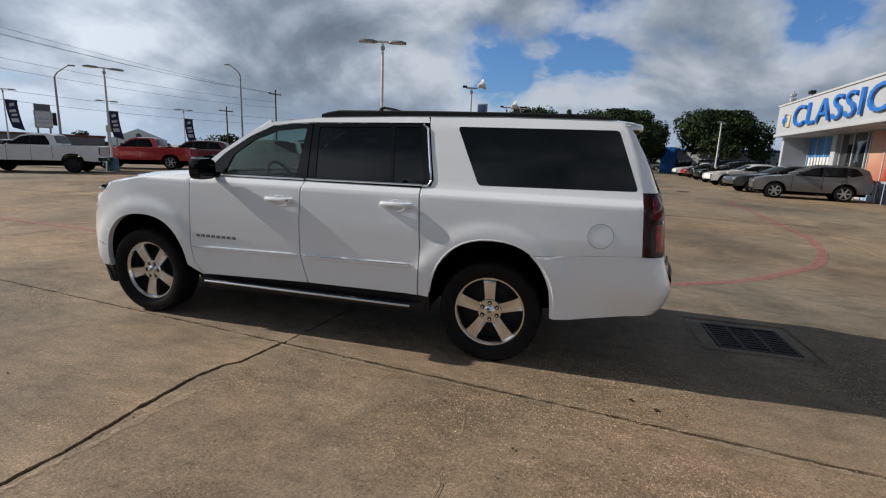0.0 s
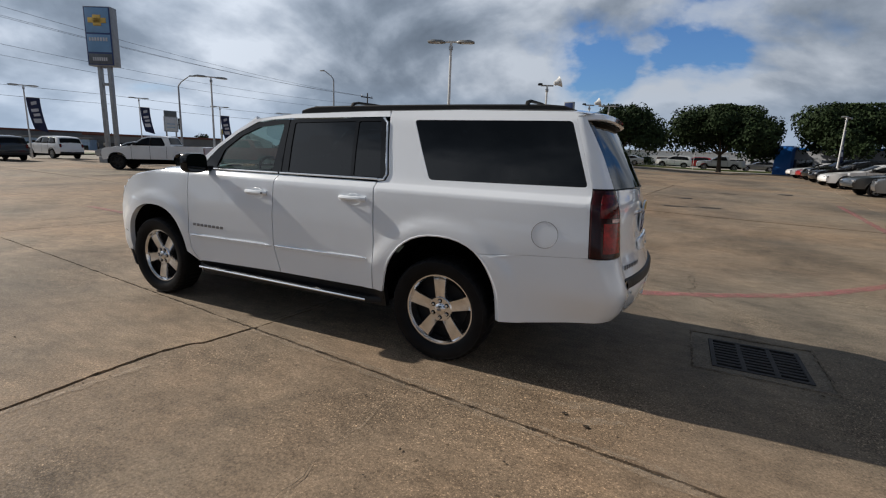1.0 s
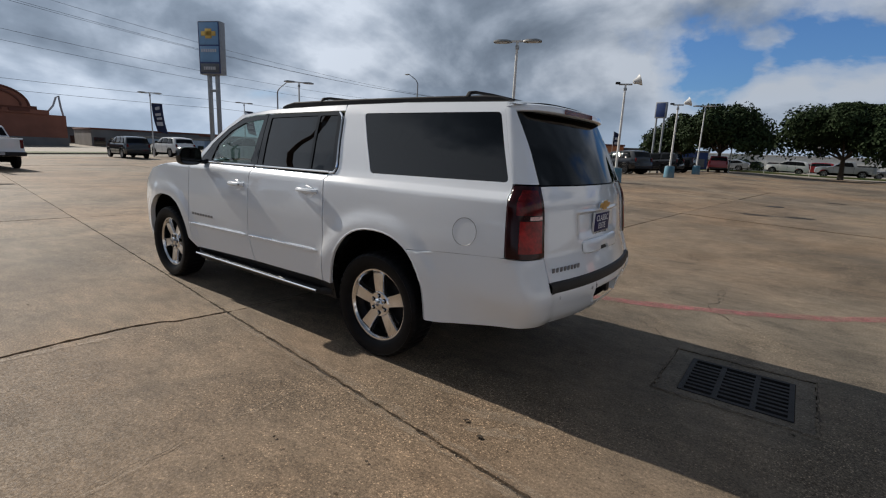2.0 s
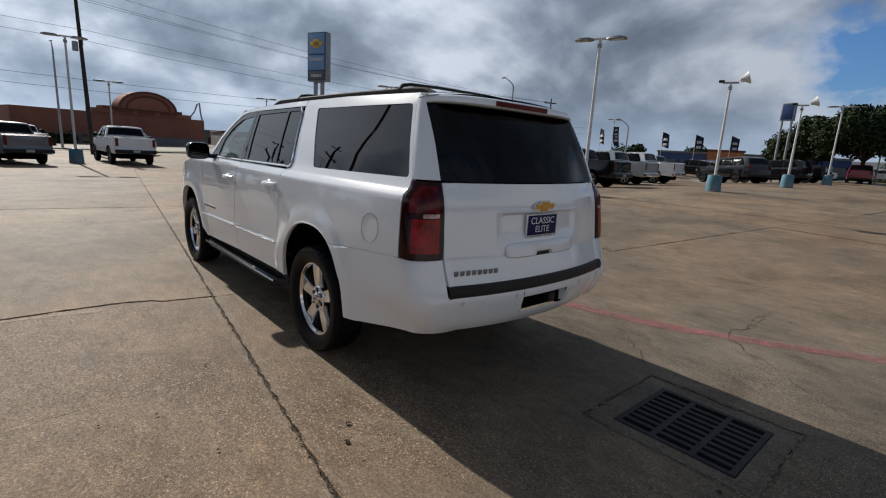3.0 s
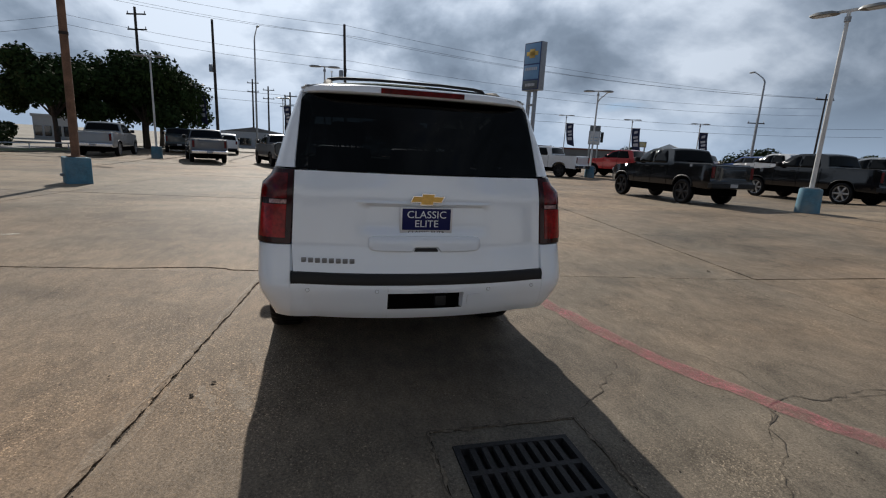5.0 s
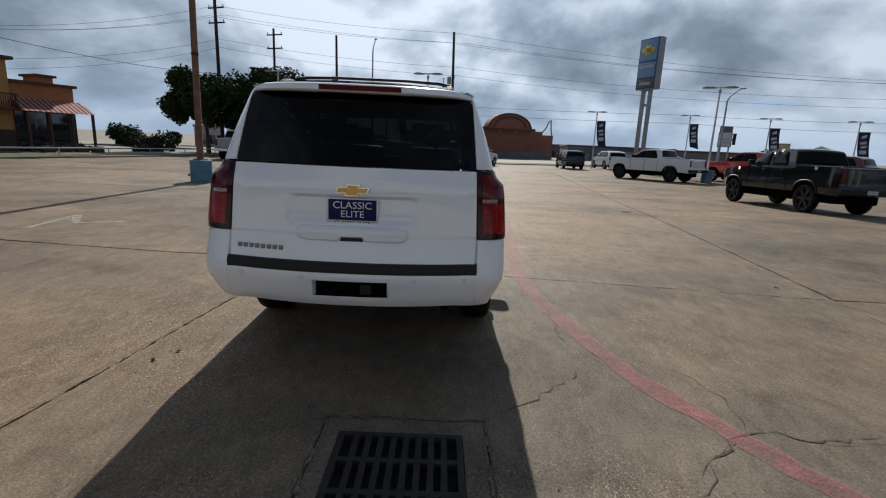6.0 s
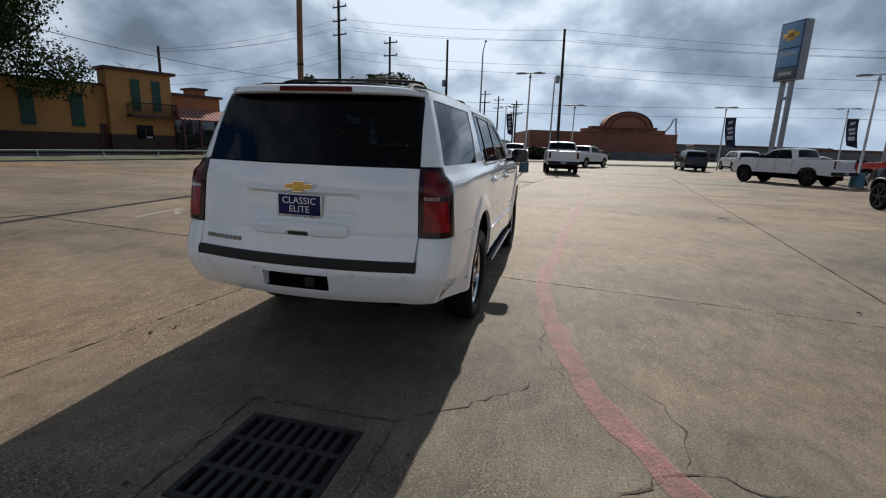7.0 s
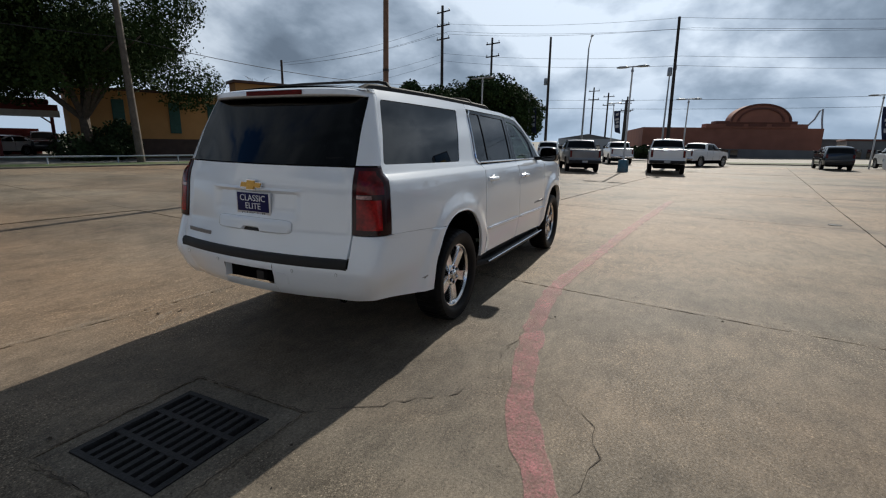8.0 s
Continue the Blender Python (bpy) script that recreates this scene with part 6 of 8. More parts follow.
def lot_lamp(x, y, height, heads=2, base=True, aim=0.0, banner=False, label="pale lamp post with two flat heads on a blue base", thick=0.062):
    z = ground_z(x, y)
    ob = thing("lamp_post", label, "lamp post", (x, y, z), aim, "lamp posts of the lot")
    b = 0.0
    if base:
        b = 0.70
        bm = bmesh.new()
        lathe(bm, [(0.0003, 0.0), (0.31, 0.0), (0.307, 0.04), (0.285, 0.66), (0.268, 0.70), (0.0003, 0.702)], 24)
        part("base", bm, M_BASEBLUE, ob)
        part("foot_plate", box(-0.17, 0.17, -0.17, 0.17, 0.70, 0.73, 0.005), M_POLEGREY, ob)
    part("pole", tube((0, 0, b), (0, 0, height - 0.05), thick, thick * 0.72, 14), M_POLE, ob)
    part("collar", tube((0, 0, height - 0.35), (0, 0, height - 0.22), thick * 1.25, thick * 1.25, 12), M_POLEGREY, ob)
    if heads == 2:
        part("cross_arm", box(-0.32, 0.32, -0.035, 0.035, height - 0.10, height - 0.03, 0.01), M_POLE, ob)
        for s in (-1, 1):
            bm = bmesh.new()
            rows = []
            for t, w, h in ((0.22, 0.09, 0.05), (0.35, 0.20, 0.09), (0.70, 0.21, 0.10), (0.88, 0.15, 0.05)):
                rows.append([(s * t, wy * w, height - 0.10 + hz * h) for wy, hz in ((-1, 0), (-0.8, 0.8), (0, 1), (0.8, 0.8), (1, 0), (0, -0.15), (-1, 0))])
            vs = grid_sheet(bm, rows)
            head = part("lamp_head", bm, M_LAMP, ob)
            part("lens", box(min(s * 0.40, s * 0.80), max(s * 0.40, s * 0.80), -0.13, 0.13, height - 0.118, height - 0.100), M_LENS, head)
    else:
        part("cross_arm", box(-0.30, 0.30, -0.035, 0.035, height - 0.10, height - 0.03, 0.01), M_LAMP, ob)
        bm = bmesh.new()
        lathe(bm, [(0.02, 0.0), (0.10, 0.04), (0.13, 0.16), (0.27, 0.34), (0.28, 0.36), (0.0003, 0.33)], 18, Matrix.Translation((0.30, 0, height + 0.03)) @ Matrix.Rotation(radians(70), 4, "Y"))
        part("flood_lamp", bm, M_LENS, ob, "silver flood lamp")
        bm = box(-0.46, -0.24, -0.10, 0.10, height - 0.06, height + 0.04, 0.03)
        part("small_lamp", bm, M_PLASTIC, ob)
    if banner:
        bm = bmesh.new()
        def cloth(u, t):
            """Across and down the banner: it hangs from its arm and bellies in the wind."""
            return (0.06 + 0.80 * u + 0.30 * t ** 2, 0.06 + 0.10 * math.sin(3.0 * t + 2.2 * u) * t, height - 0.9 - 2.3 * t - 0.22 * u * t)

        grid_sheet(bm, [[cloth(u, t) for u in np.linspace(0, 1, 6)] for t in np.linspace(0, 1, 11)])
        bmesh.ops.solidify(bm, geom=bm.faces[:], thickness=0.01)
        ban = part("banner", bm, M_BANNER, ob, "dark blue cloth banner with pale strokes")
        for t0, u0, du, dt in ((0.14, 0.30, 0.42, 0.10), (0.36, 0.22, 0.55, 0.09), (0.50, 0.30, 0.50, 0.08), (0.66, 0.18, 0.60, 0.13)):
            bm = bmesh.new()
            for off in (-0.016, 0.016):
                grid_sheet(bm, [[Vector(cloth(u0 + du * i / 4, t0 + dt * j / 2 - 0.05 * i / 4)) + Vector((0, off, 0)) for i in range(5)] for j in range(3)])
            part("banner_stroke", bm, M_BANNERW, ban)
        part("banner_arm", tube((0, 0.06, height - 0.9), (0.9, 0.06, height - 0.9), 0.02, seg=6), M_POLE, ob)
    return ob


lot_lamp(-6.8, 13.15, 5.55, 2, True, 20)
lot_lamp(-4.9, 20.4, 4.65, 1, True, 20, label="pale post with a silver flood lamp on a blue base")
lot_lamp(-4.3, 29.2, 4.45, 1, True, 20, label="pale post with a silver flood lamp on a blue base")
lot_lamp(-4.7, 41.0, 5.5, 2, True, 20)
lot_lamp(-4.0, 56.0, 5.6, 2, False, 10, label="pale lamp post by the oaks")
lot_lamp(-26.9, -0.5, 6.0, 2, True, 80)
lot_lamp(-23.5, 15.9, 5.35, 2, True, 60)
lot_lamp(-28.4, -10.3, 5.9, 2, True, 80)
lot_lamp(-39.0, 2.55, 5.2, 2, False, 80, label="pale lamp post near the street")
STREET = "pale lamp post with a dark blue banner by the street"
for x, y, h in ((-42.8, 15.2, 5.4), (-43.5, -11.4, 5.8), (-55.0, -5.0, 6.2), (-46.3, 25.9, 5.6), (-40.7, 30.5, 5.1), (-37.8, 36.3, 4.9), (-29.5, 54.0, 6.2)):
    lot_lamp(x, y, h, 2, False, 65, True, STREET)
lot_lamp(11.6, 39.4, 4.7, 2, False, 65, True, "pale lamp post with a banner before the showroom row")


def street_lamp(x, y, height, aim, label="tall grey street lamp with a curved arm"):
    z = ground_z(x, y)
    ob = thing("street_lamp", label, "street lamp", (x, y, z), aim, "street lamps")
    part("pole", tube((0, 0, 0), (0, 0, height - 0.9), 0.11, 0.07, 12), M_POLEGREY, ob)
    part("arm", add_sweep(bmesh.new(), [(0, 0, height - 0.92), (0.06, 0, height - 0.75), (0.30, 0, height - 0.48), (1.0, 0, height - 0.02), (1.2, 0, height + 0.06)], [0.07, 0.06, 0.05, 0.045, 0.04], 8), M_POLEGREY, ob)
    part("lamp_head", box(1.15, 1.65, -0.11, 0.11, height + 0.02, height + 0.13, 0.04, None), M_LAMP, ob)


for x, y, h, a in ((-30.3, 35.4, 8.8, 180), (-41.2, 26.5, 7.4, 20), (-48.1, -7.0, 11.7, 20), (-25.5, 50.3, 5.8, 180), (-54.0, 0.4, 9.4, 180)):
    street_lamp(x, y, h, a)


def utility_pole(x, y, height, arms=0, transformer=False, lean=0.0, mat=None, aim=70, radius=0.15, label="dark wooden utility pole carrying wires"):
    z = ground_z(x, y)
    ob = thing("utility_pole", label, "utility pole", (x, y, z - 0.05), aim, "utility poles")
    tipx = lean * height
    part("pole", tube((0, 0, 0), (tipx, 0, height), radius, radius * 0.68, 12), mat or M_WOODDARK, ob)
    for i in range(arms):
        h = height - 0.6 - 1.25 * i
        part("cross_arm", box(-0.9 + tipx, 0.9 + tipx, 0.08, 0.18, h, h + 0.11, 0.01), mat or M_WOODDARK, ob)
        for s in (-0.8, 0.8):
            part("insulator", lathe(bmesh.new(), [(0.02, 0), (0.05, 0.04), (0.03, 0.10), (0.05, 0.14), (0.02, 0.2)], 10, Matrix.Translation((s + tipx, 0.13, h + 0.11))), M_POLEGREY, ob)
    if transformer:
        part("transformer", lathe(bmesh.new(), [(0.0003, 0.0), (0.17, 0.0), (0.18, 0.05), (0.18, 0.58), (0.14, 0.64), (0.0003, 0.66)], 18, Matrix.Translation((-0.34 + tipx * 0.6, 0, height * 0.62))), M_POLEGREY, ob)
        part("bracket", box(-0.2, 0.0, -0.05, 0.05, height * 0.66, height * 0.69), M_POLEGREY, ob)
    return ob


utility_pole(-40.1, 1.4, 11.4, 0, True, -0.02, label="dark utility pole with a transformer, ahead by the street", aim=80)
utility_pole(-45.5, -10.1, 11.7, 0, True, -0.01)
utility_pole(-45.8, -16.4, 12.0, 2, False, 0.0)
utility_pole(-41.8, -20.1, 14.5, 3, False, -0.01, radius=0.19)
utility_pole(-41.0, 46.5, 6.2, 1, radius=0.10)
utility_pole(-36.5, 50.0, 8.6, 1, radius=0.11)
for x, y, h in ((-75.4, -10.8, 10), (-75.5, -8.6, 9.2), (-80, -6.5, 8.5), (-68, -5.0, 8.0)):
    utility_pole(x, y, h, 2, False, 0.0, label="far utility pole with cross arms")
utility_pole(-32.2, -32.3, 8.7, 0, label="dark utility pole behind the restaurant")
utility_pole(-13.2, -24.7, 11.5, 0, False, 0.036, M_POLEOLD, 318, 0.21, "leaning weathered brown-grey utility pole on the verge")
# tall brown pole on a blue base
ob = thing("tall_pole", "tall rusty brown pole on a blue-grey concrete base", "pole", (-11.79, -7.43, ground_z(-11.8, -7.4)), -58)
part("base", box(-0.31, 0.31, -0.31, 0.31, -0.05, 0.74, 0.05), M_BASEBLUE, ob)
part("foot_plate", box(-0.20, 0.20, -0.20, 0.20, 0.74, 0.77, 0.008), M_WOODBROWN, ob)
part("pole", tube((0, 0, 0.77), (-0.12, -0.12, 13.0), 0.105, 0.085, 16), M_WOODBROWN, ob)
part("band", tube((-0.032, -0.032, 4.0), (-0.032, -0.032, 4.08), 0.112, 0.112, 16), M_WOODDARK, ob)
part("valve", box(0.30, 0.40, -0.05, 0.05, 0.20, 0.28, 0.01), M_POLEGREY, ob)


def cable(a, b, sag, r=0.013, label="thin black overhead cable between the poles"):
    a, b = Vector(a), Vector(b)
    pts = [a.lerp(b, t) - Vector((0, 0, sag * 4 * t * (1 - t))) for t in np.linspace(0, 1, 18)]
    ob = part("overhead_cable", add_sweep(bmesh.new(), pts, r, 5), M_WIRE)
    return tagged(ob, label, "cable", group="overhead cables")


for dy, h in ((-0.8, 10.4), (0.0, 11.2), (0.8, 10.4), (0.2, 8.4), (0.2, 7.7)):
    cable((-41.8 + dy * 0.3, -20.1 + dy, h + 1.6), (-40.1, 1.4 + dy, h - 0.1), 0.35, 0.011)
    cable((-40.1, 1.4 + dy, h - 0.1), (-36.5, 50.0 + dy, min(h - 1.0, 8.4)), 0.9, 0.011)
    cable((-41.8 + dy * 0.3, -20.1 + dy, h + 1.6), (-32.2, -32.3 + dy * 0.3, min(8.4, h - 2.2)), 0.5, 0.011)
for h in (5.6, 6.6):
    cable((-60, -30, h + 0.8), (-58, 30, h), 0.5, 0.017)
    cable((-58, 30, h), (-44, 70, h), 0.5, 0.017)
cable((-13.1, -24.9, 6.6), (-41.8, -20.1, 7.0), 0.7, 0.020, "thick black cable over the verge")
cable((-13.1, -24.9, 6.6), (14, -36, 8.0), 0.5, 0.020, "thick black cable over the verge")

# ---- the big sign by the street ----
M_SIGNFRAME = material("sign_grey_steel", (0.30, 0.31, 0.32), 0.5, 0.4, var=0.12)
M_SIGNFACE = material("sign_blue_face", (0.15, 0.29, 0.48), 0.3, var=0.12, scale=1.2, coat=0.3)
M_SIGNNAVY = material("sign_navy_border", (0.012, 0.035, 0.14), 0.35, var=0.1, coat=0.3)
M_SIGNPALE = material("sign_pale_face", (0.32, 0.42, 0.55), 0.35, var=0.2, scale=3)
M_SIGNDARK = material("sign_dark_face", (0.10, 0.11, 0.12), 0.4, var=0.2)
sign = thing("pylon_sign", "tall blue pylon sign with gold emblem on two grey legs", "sign", (-34.0, 16.1, ground_z(-34.0, 16.1)), 25)
ZB, ZT = 6.36, 10.05
hh = ZT - ZB
for x in (-0.33, 0.33):
    part("leg", box(x - 0.115, x + 0.115, -0.13, 0.13, 0.0, ZB + 0.05, 0.02), M_SIGNFRAME, sign)
part("brace", box(-0.17, 0.17, -0.12, 0.12, ZB - 1.22, ZB - 1.05, 0.01), M_SIGNFRAME, sign)
part("brace", box(-0.17, 0.17, -0.12, 0.12, ZB - 0.10, ZB + 0.02, 0.01), M_SIGNFRAME, sign)
part("footing", box(-0.75, 0.75, -0.42, 0.42, -0.3, 0.42, 0.03), M_SIGNFRAME, sign)
part("cabinet", box(-0.90, 0.90, -0.31, 0.31, ZB, ZT, 0.03), M_SIGNFRAME, sign)
for s in (-1, 1):
    y0, y1 = sorted((s * 0.30, s * 0.335))
    back = part("face_border", box(-0.86, 0.86, y0, y1, ZB + 0.06, ZT - 0.05, 0.01), M_SIGNNAVY, sign)
    q0, q1 = sorted((s * 0.33, s * 0.35))
    face = part("face_panel", box(-0.78, 0.78, q0, q1, ZB + hh * 0.56, ZT - 0.10, 0.005), M_SIGNFACE, back)
    mid = part("face_panel", box(-0.78, 0.78, q0, q1, ZB + hh * 0.235, ZB + hh * 0.53, 0.005), M_SIGNFACE, back)
    low = part("lower_panel", box(-0.78, 0.78, q0, q1, ZB + 0.12, ZB + hh * 0.205, 0.005), M_SIGNDARK, back)
    r0, r1 = sorted((s * 0.35, s * 0.375))
    zc = ZB + hh * 0.765
    part("emblem", add_box(box(-0.60, 0.60, r0, r1, zc - 0.16, zc + 0.16, 0.01), -0.27, 0.27, r0, r1, zc - 0.34, zc + 0.34, 0.01), M_GOLD, face)
    for i in range(7):
        part("letter_bar", box(-0.64 + 0.185 * i, -0.52 + 0.185 * i, r0, r1, ZB + hh * 0.42, ZB + hh * 0.48, 0.004), M_BANNERW, mid)
    for i in range(7):
        part("letter_bar", box(-0.50 + 0.145 * i, -0.41 + 0.145 * i, r0, r1, ZB + hh * 0.085, ZB + hh * 0.145, 0.004), M_BANNERW, low)
# smaller signs
def board_sign(x, y, z0, z1, w, aim, mat, label, bars=3):
    ob = thing("sign_board", label, "sign", (x, y, ground_z(x, y)), aim)
    for s in (-1, 1):
        part("leg", tube((s * w * 0.35, 0, 0), (s * w * 0.35, 0, z0 + 0.1), 0.09, seg=10), M_POLEGREY, ob)
    part("cabinet", box(-w / 2, w / 2, -0.18, 0.18, z0, z1, 0.03), M_SIGNFRAME, ob)
    for s in (-1, 1):
        q0, q1 = sorted((s * 0.17, s * 0.20))
        f = part("face_panel", box(-w / 2 + 0.1, w / 2 - 0.1, q0, q1, z0 + 0.1, z1 - 0.1, 0.01), mat, ob)
        r0, r1 = sorted((s * 0.20, s * 0.215))
        for i in range(bars):
            part("letter_bar", box(-w * 0.3, w * 0.3, r0, r1, z0 + (z1 - z0) * (0.25 + 0.22 * i), z0 + (z1 - z0) * (0.33 + 0.22 * i)), M_SIGNPALE if mat is M_BANNERW else M_BANNERW, f)
    return ob


board_sign(-9.6, 47.8, 5.3, 6.8, 1.05, -8, M_SIGNNAVY, "blue sign board above the oaks", 0)
ob = board_sign(-53.2, 33.8, 2.6, 4.35, 1.45, 62, M_BANNERW, "white sign board with a black cap by the street", 2)
part("cap_box", box(-0.66, 0.66, -0.20, 0.20, 4.36, 5.0, 0.04), M_SIGNDARK, ob)
part("side_box", box(0.78, 1.12, -0.14, 0.14, 2.9, 4.2, 0.03), M_PLASTIC, ob)
part("side_bracket", box(0.70, 0.80, -0.05, 0.05, 3.4, 3.6), M_POLEGREY, ob)
board_sign(-49.6, 38.4, 2.5, 3.2, 1.1, 62, material("yellow_sign", (0.45, 0.38, 0.08), 0.5, var=0.2), "yellow-green sign board by the street")

# ---- trees ----
M_BARK = material("oak_bark", (0.075, 0.060, 0.045), 0.9, var=0.3, scale=5, grain=0.3, grain_scale=30, bump=0.6)
M_LEAF = material("oak_leaves", (0.031, 0.050, 0.015), 0.8, var=0.45, scale=1.1, grain=0.2, grain_scale=9, spec=0.08)
# darker copy of M_LEAF: shade on far oaks and hedges in its colour
M_LEAF2 = material("shaded_leaves", (0.024, 0.038, 0.015), 0.65, var=0.4, scale=0.9, grain=0.2, grain_scale=9, spec=0.08)


NORMAL_IN = Vector((0.292, 0.957))  # from the verge towards the lot


def tree(x, y, height, spread, trunk_h, seed, leaves=5200, size=0.30, label="broad dark green live oak", category="tree", group="trees", mat=None, depth=None, name="oak_tree", pruned=None, skirt=None):
    rnd = random.Random(seed)
    z0 = ground_z(x, y)
    ob = thing(name, label, category, (x, y, z0 - 0.05), rnd.uniform(0, 360), group)
    bm = bmesh.new()
    tr = 0.016 * height + 0.009 * spread
    fork = Vector((0.1, 0, trunk_h))
    add_sweep(bm, [(0, 0, 0), (0.06, 0.03, trunk_h * 0.5), fork], [tr * 1.25, tr * 0.95, tr * 0.85], 10)
    part("trunk", bm, M_BARK, ob)
    blobs = []
    n = 9
    for i in range(n):
        a = i * math.tau / n + rnd.uniform(-0.25, 0.25)
        reach = spread * 0.5 * rnd.uniform(0.55, 0.9)
        rise = (height - trunk_h) * rnd.uniform(0.25, 0.75)
        tipv = fork + Vector((reach * math.cos(a), reach * math.sin(a) * (depth or 1), rise))
        mid = fork.lerp(tipv, 0.5) + Vector((0, 0, 0.12 * height * rnd.uniform(0.1, 0.8)))
        limb = add_sweep(bmesh.new(), [fork - Vector((0, 0, tr)), mid, tipv], [tr * 0.55, tr * 0.32, tr * 0.10], 6)
        part("limb", limb, M_BARK, ob)
        blobs.append((tipv, spread * rnd.uniform(0.13, 0.20)))
        blobs.append((mid + Vector((rnd.uniform(-1, 1), rnd.uniform(-1, 1), 0.6)), spread * rnd.uniform(0.11, 0.17)))
    for i in range(16):
        a, q = rnd.uniform(0, math.tau), math.sqrt(rnd.random())
        h = (1 - q ** 2.2) * 0.92 + rnd.uniform(-0.12, 0.05)
        blobs.append((Vector((spread * 0.46 * q * math.cos(a), spread * 0.46 * q * math.sin(a) * (depth or 1), trunk_h + (height - trunk_h) * max(0.12, h))), spread * rnd.uniform(0.09, 0.16)))
    tot = sum(r ** 2 for _, r in blobs)
    verts, faces = [], []
    for c, r in blobs:
        for _ in range(int(leaves * r * r / tot)):
            d = Vector((rnd.gauss(0, 1), rnd.gauss(0, 1), rnd.gauss(0, 0.75)))
            d.normalize()
            q = c + d * r * (0.55 + 0.5 * rnd.random()) * (1 + 0.25 * noise.noise(c + d * 2.5))
            q.z = min(q.z, height)
            if q.z < (skirt + 0.5 * noise.noise(q * 0.6) if skirt else trunk_h * 0.62):
                continue
            if pruned is not None and NORMAL_IN.dot((ob.matrix_world @ q).xy) > pruned + 0.8 * noise.noise(q * 0.5):
                continue
            nrm = (d + Vector((rnd.uniform(-1, 1), rnd.uniform(-1, 1), rnd.uniform(-0.6, 1)))).normalized()
            t = nrm.orthogonal().normalized()
            t.rotate(Matrix.Rotation(rnd.uniform(0, math.tau), 3, nrm))
            b = nrm.cross(t)
            s = size * rnd.uniform(0.55, 1.25)
            k = len(verts)
            verts += [q + t * s, q + b * s * 0.55 + nrm * s * 0.12, q - t * s, q - b * s * 0.55 + nrm * s * 0.12]
            faces.append((k, k + 1, k + 2, k + 3))
    me = bpy.data.meshes.new("crown")
    me.from_pydata(verts, [], faces)
    crown = link("crown", me, mat or M_LEAF, ob)
    crown["kind"] = "stuff"
    return ob


def hedge(x0, y0, x1, y1, height, width, seed, n=2500, size=0.28, label="dark green hedge of small trees"):
    """A run of bushes as one mass."""
    rnd = random.Random(seed)
    verts, faces = [], []
    L = math.hypot(x1 - x0, y1 - y0)
    bl = []
    for i in range(max(7, int(L / (height * 0.20)))):
        t = rnd.random()
        r = height * rnd.uniform(0.17, 0.33)
        rise = rnd.uniform(0.0, height * rnd.uniform(0.25, 0.70) - r * 0.2)
        bl.append((Vector((x0 + (x1 - x0) * t + rnd.uniform(-width, width) / 2, y0 + (y1 - y0) * t + rnd.uniform(-width, width) / 2, max(0.0, rise))), r))
    for _ in range(n):
        c, r = rnd.choice(bl)
        d = Vector((rnd.gauss(0, 1), rnd.gauss(0, 1), rnd.gauss(0, 1))).normalized()
        q = c + Vector((d.x * 1.25, d.y * 1.25, d.z)) * r * rnd.uniform(0.55, 1.08) * (1 + 0.3 * noise.noise(c + d * 2))
        q.z = abs(q.z) + ground_z(c.x, c.y) - 0.02
        nrm = (d + Vector((rnd.uniform(-1, 1), rnd.uniform(-1, 1), rnd.uniform(-0.6, 1)))).normalized()
        t = nrm.orthogonal().normalized()
        b = nrm.cross(t)
        s = size * rnd.uniform(0.6, 1.3)
        k = len(verts)
        verts += [q + t * s, q + b * s * 0.6, q - t * s, q - b * s * 0.6]
        faces.append((k, k + 1, k + 2, k + 3))
    me = bpy.data.meshes.new("hedge")
    me.from_pydata(verts, [], faces)
    ob = link("hedge", me, M_LEAF2, None)
    return tagged(ob, label, "bushes", kind="stuff")


tree(-4.8, 54.5, 7.0, 9.2, 2.2, 11, 24000, 0.19, "dense dark live oak behind the lamp posts", mat=M_LEAF2)
tree(5.6, 61.5, 7.7, 12.2, 2.3, 12, 34000, 0.20, "broad live oak with a forked trunk across the lot", mat=M_LEAF2)
tree(17.0, 61.0, 7.6, 10.5, 2.3, 13, 22000, 0.20, "broad live oak near the showroom", mat=M_LEAF2)
tree(-9.5, 59.0, 6.6, 8.0, 2.2, 14, 15000, 0.19, "live oak behind the lamp posts", mat=M_LEAF2)
tree(-13.7, -30.5, 12.4, 15.0, 2.8, 15, 95000, 0.115, "large leafy live oak beside the yellow restaurant", pruned=-28.2, skirt=3.3)
hedge(-15.3, -29.4, -12.6, -30.4, 3.2, 1.4, 31, 6500, 0.11, "dark shrubs under the oak by the restaurant wall")
tree(-5.5, -33.5, 11.8, 14.0, 3.0, 21, 80000, 0.13, "large leafy live oak over the red canopy", pruned=-28.2, skirt=4.3)
tree(-44.0, -15.6, 7.8, 9.5, 2.2, 17, 22000, 0.19, "dark oak over the parked pickups")
tree(-39.1, -20.2, 7.3, 7.2, 2.4, 22, 22000, 0.19, "dark oak over the parked pickups")
tree(-51.0, -16.5, 8.0, 8.0, 2.4, 18, 14000, 0.19, "spreading green oak by the street")
hedge(-52, -36, -47, -28, 3.6, 3, 1, 9000, 0.16)
hedge(-72, 26, -66, 46, 2.4, 3, 2, 7000, 0.2, "low trees along the street")
hedge(-66, 48, -50, 68, 4.2, 4, 3, 9000, 0.2, "dark trees on the horizon")
hedge(-46, 72, -28, 82, 5.4, 4, 4, 16000, 0.24, "dark trees on the horizon")
hedge(-20, 95, 34, 104, 4.0, 5, 5, 10000, 0.22, "dark trees on the horizon")
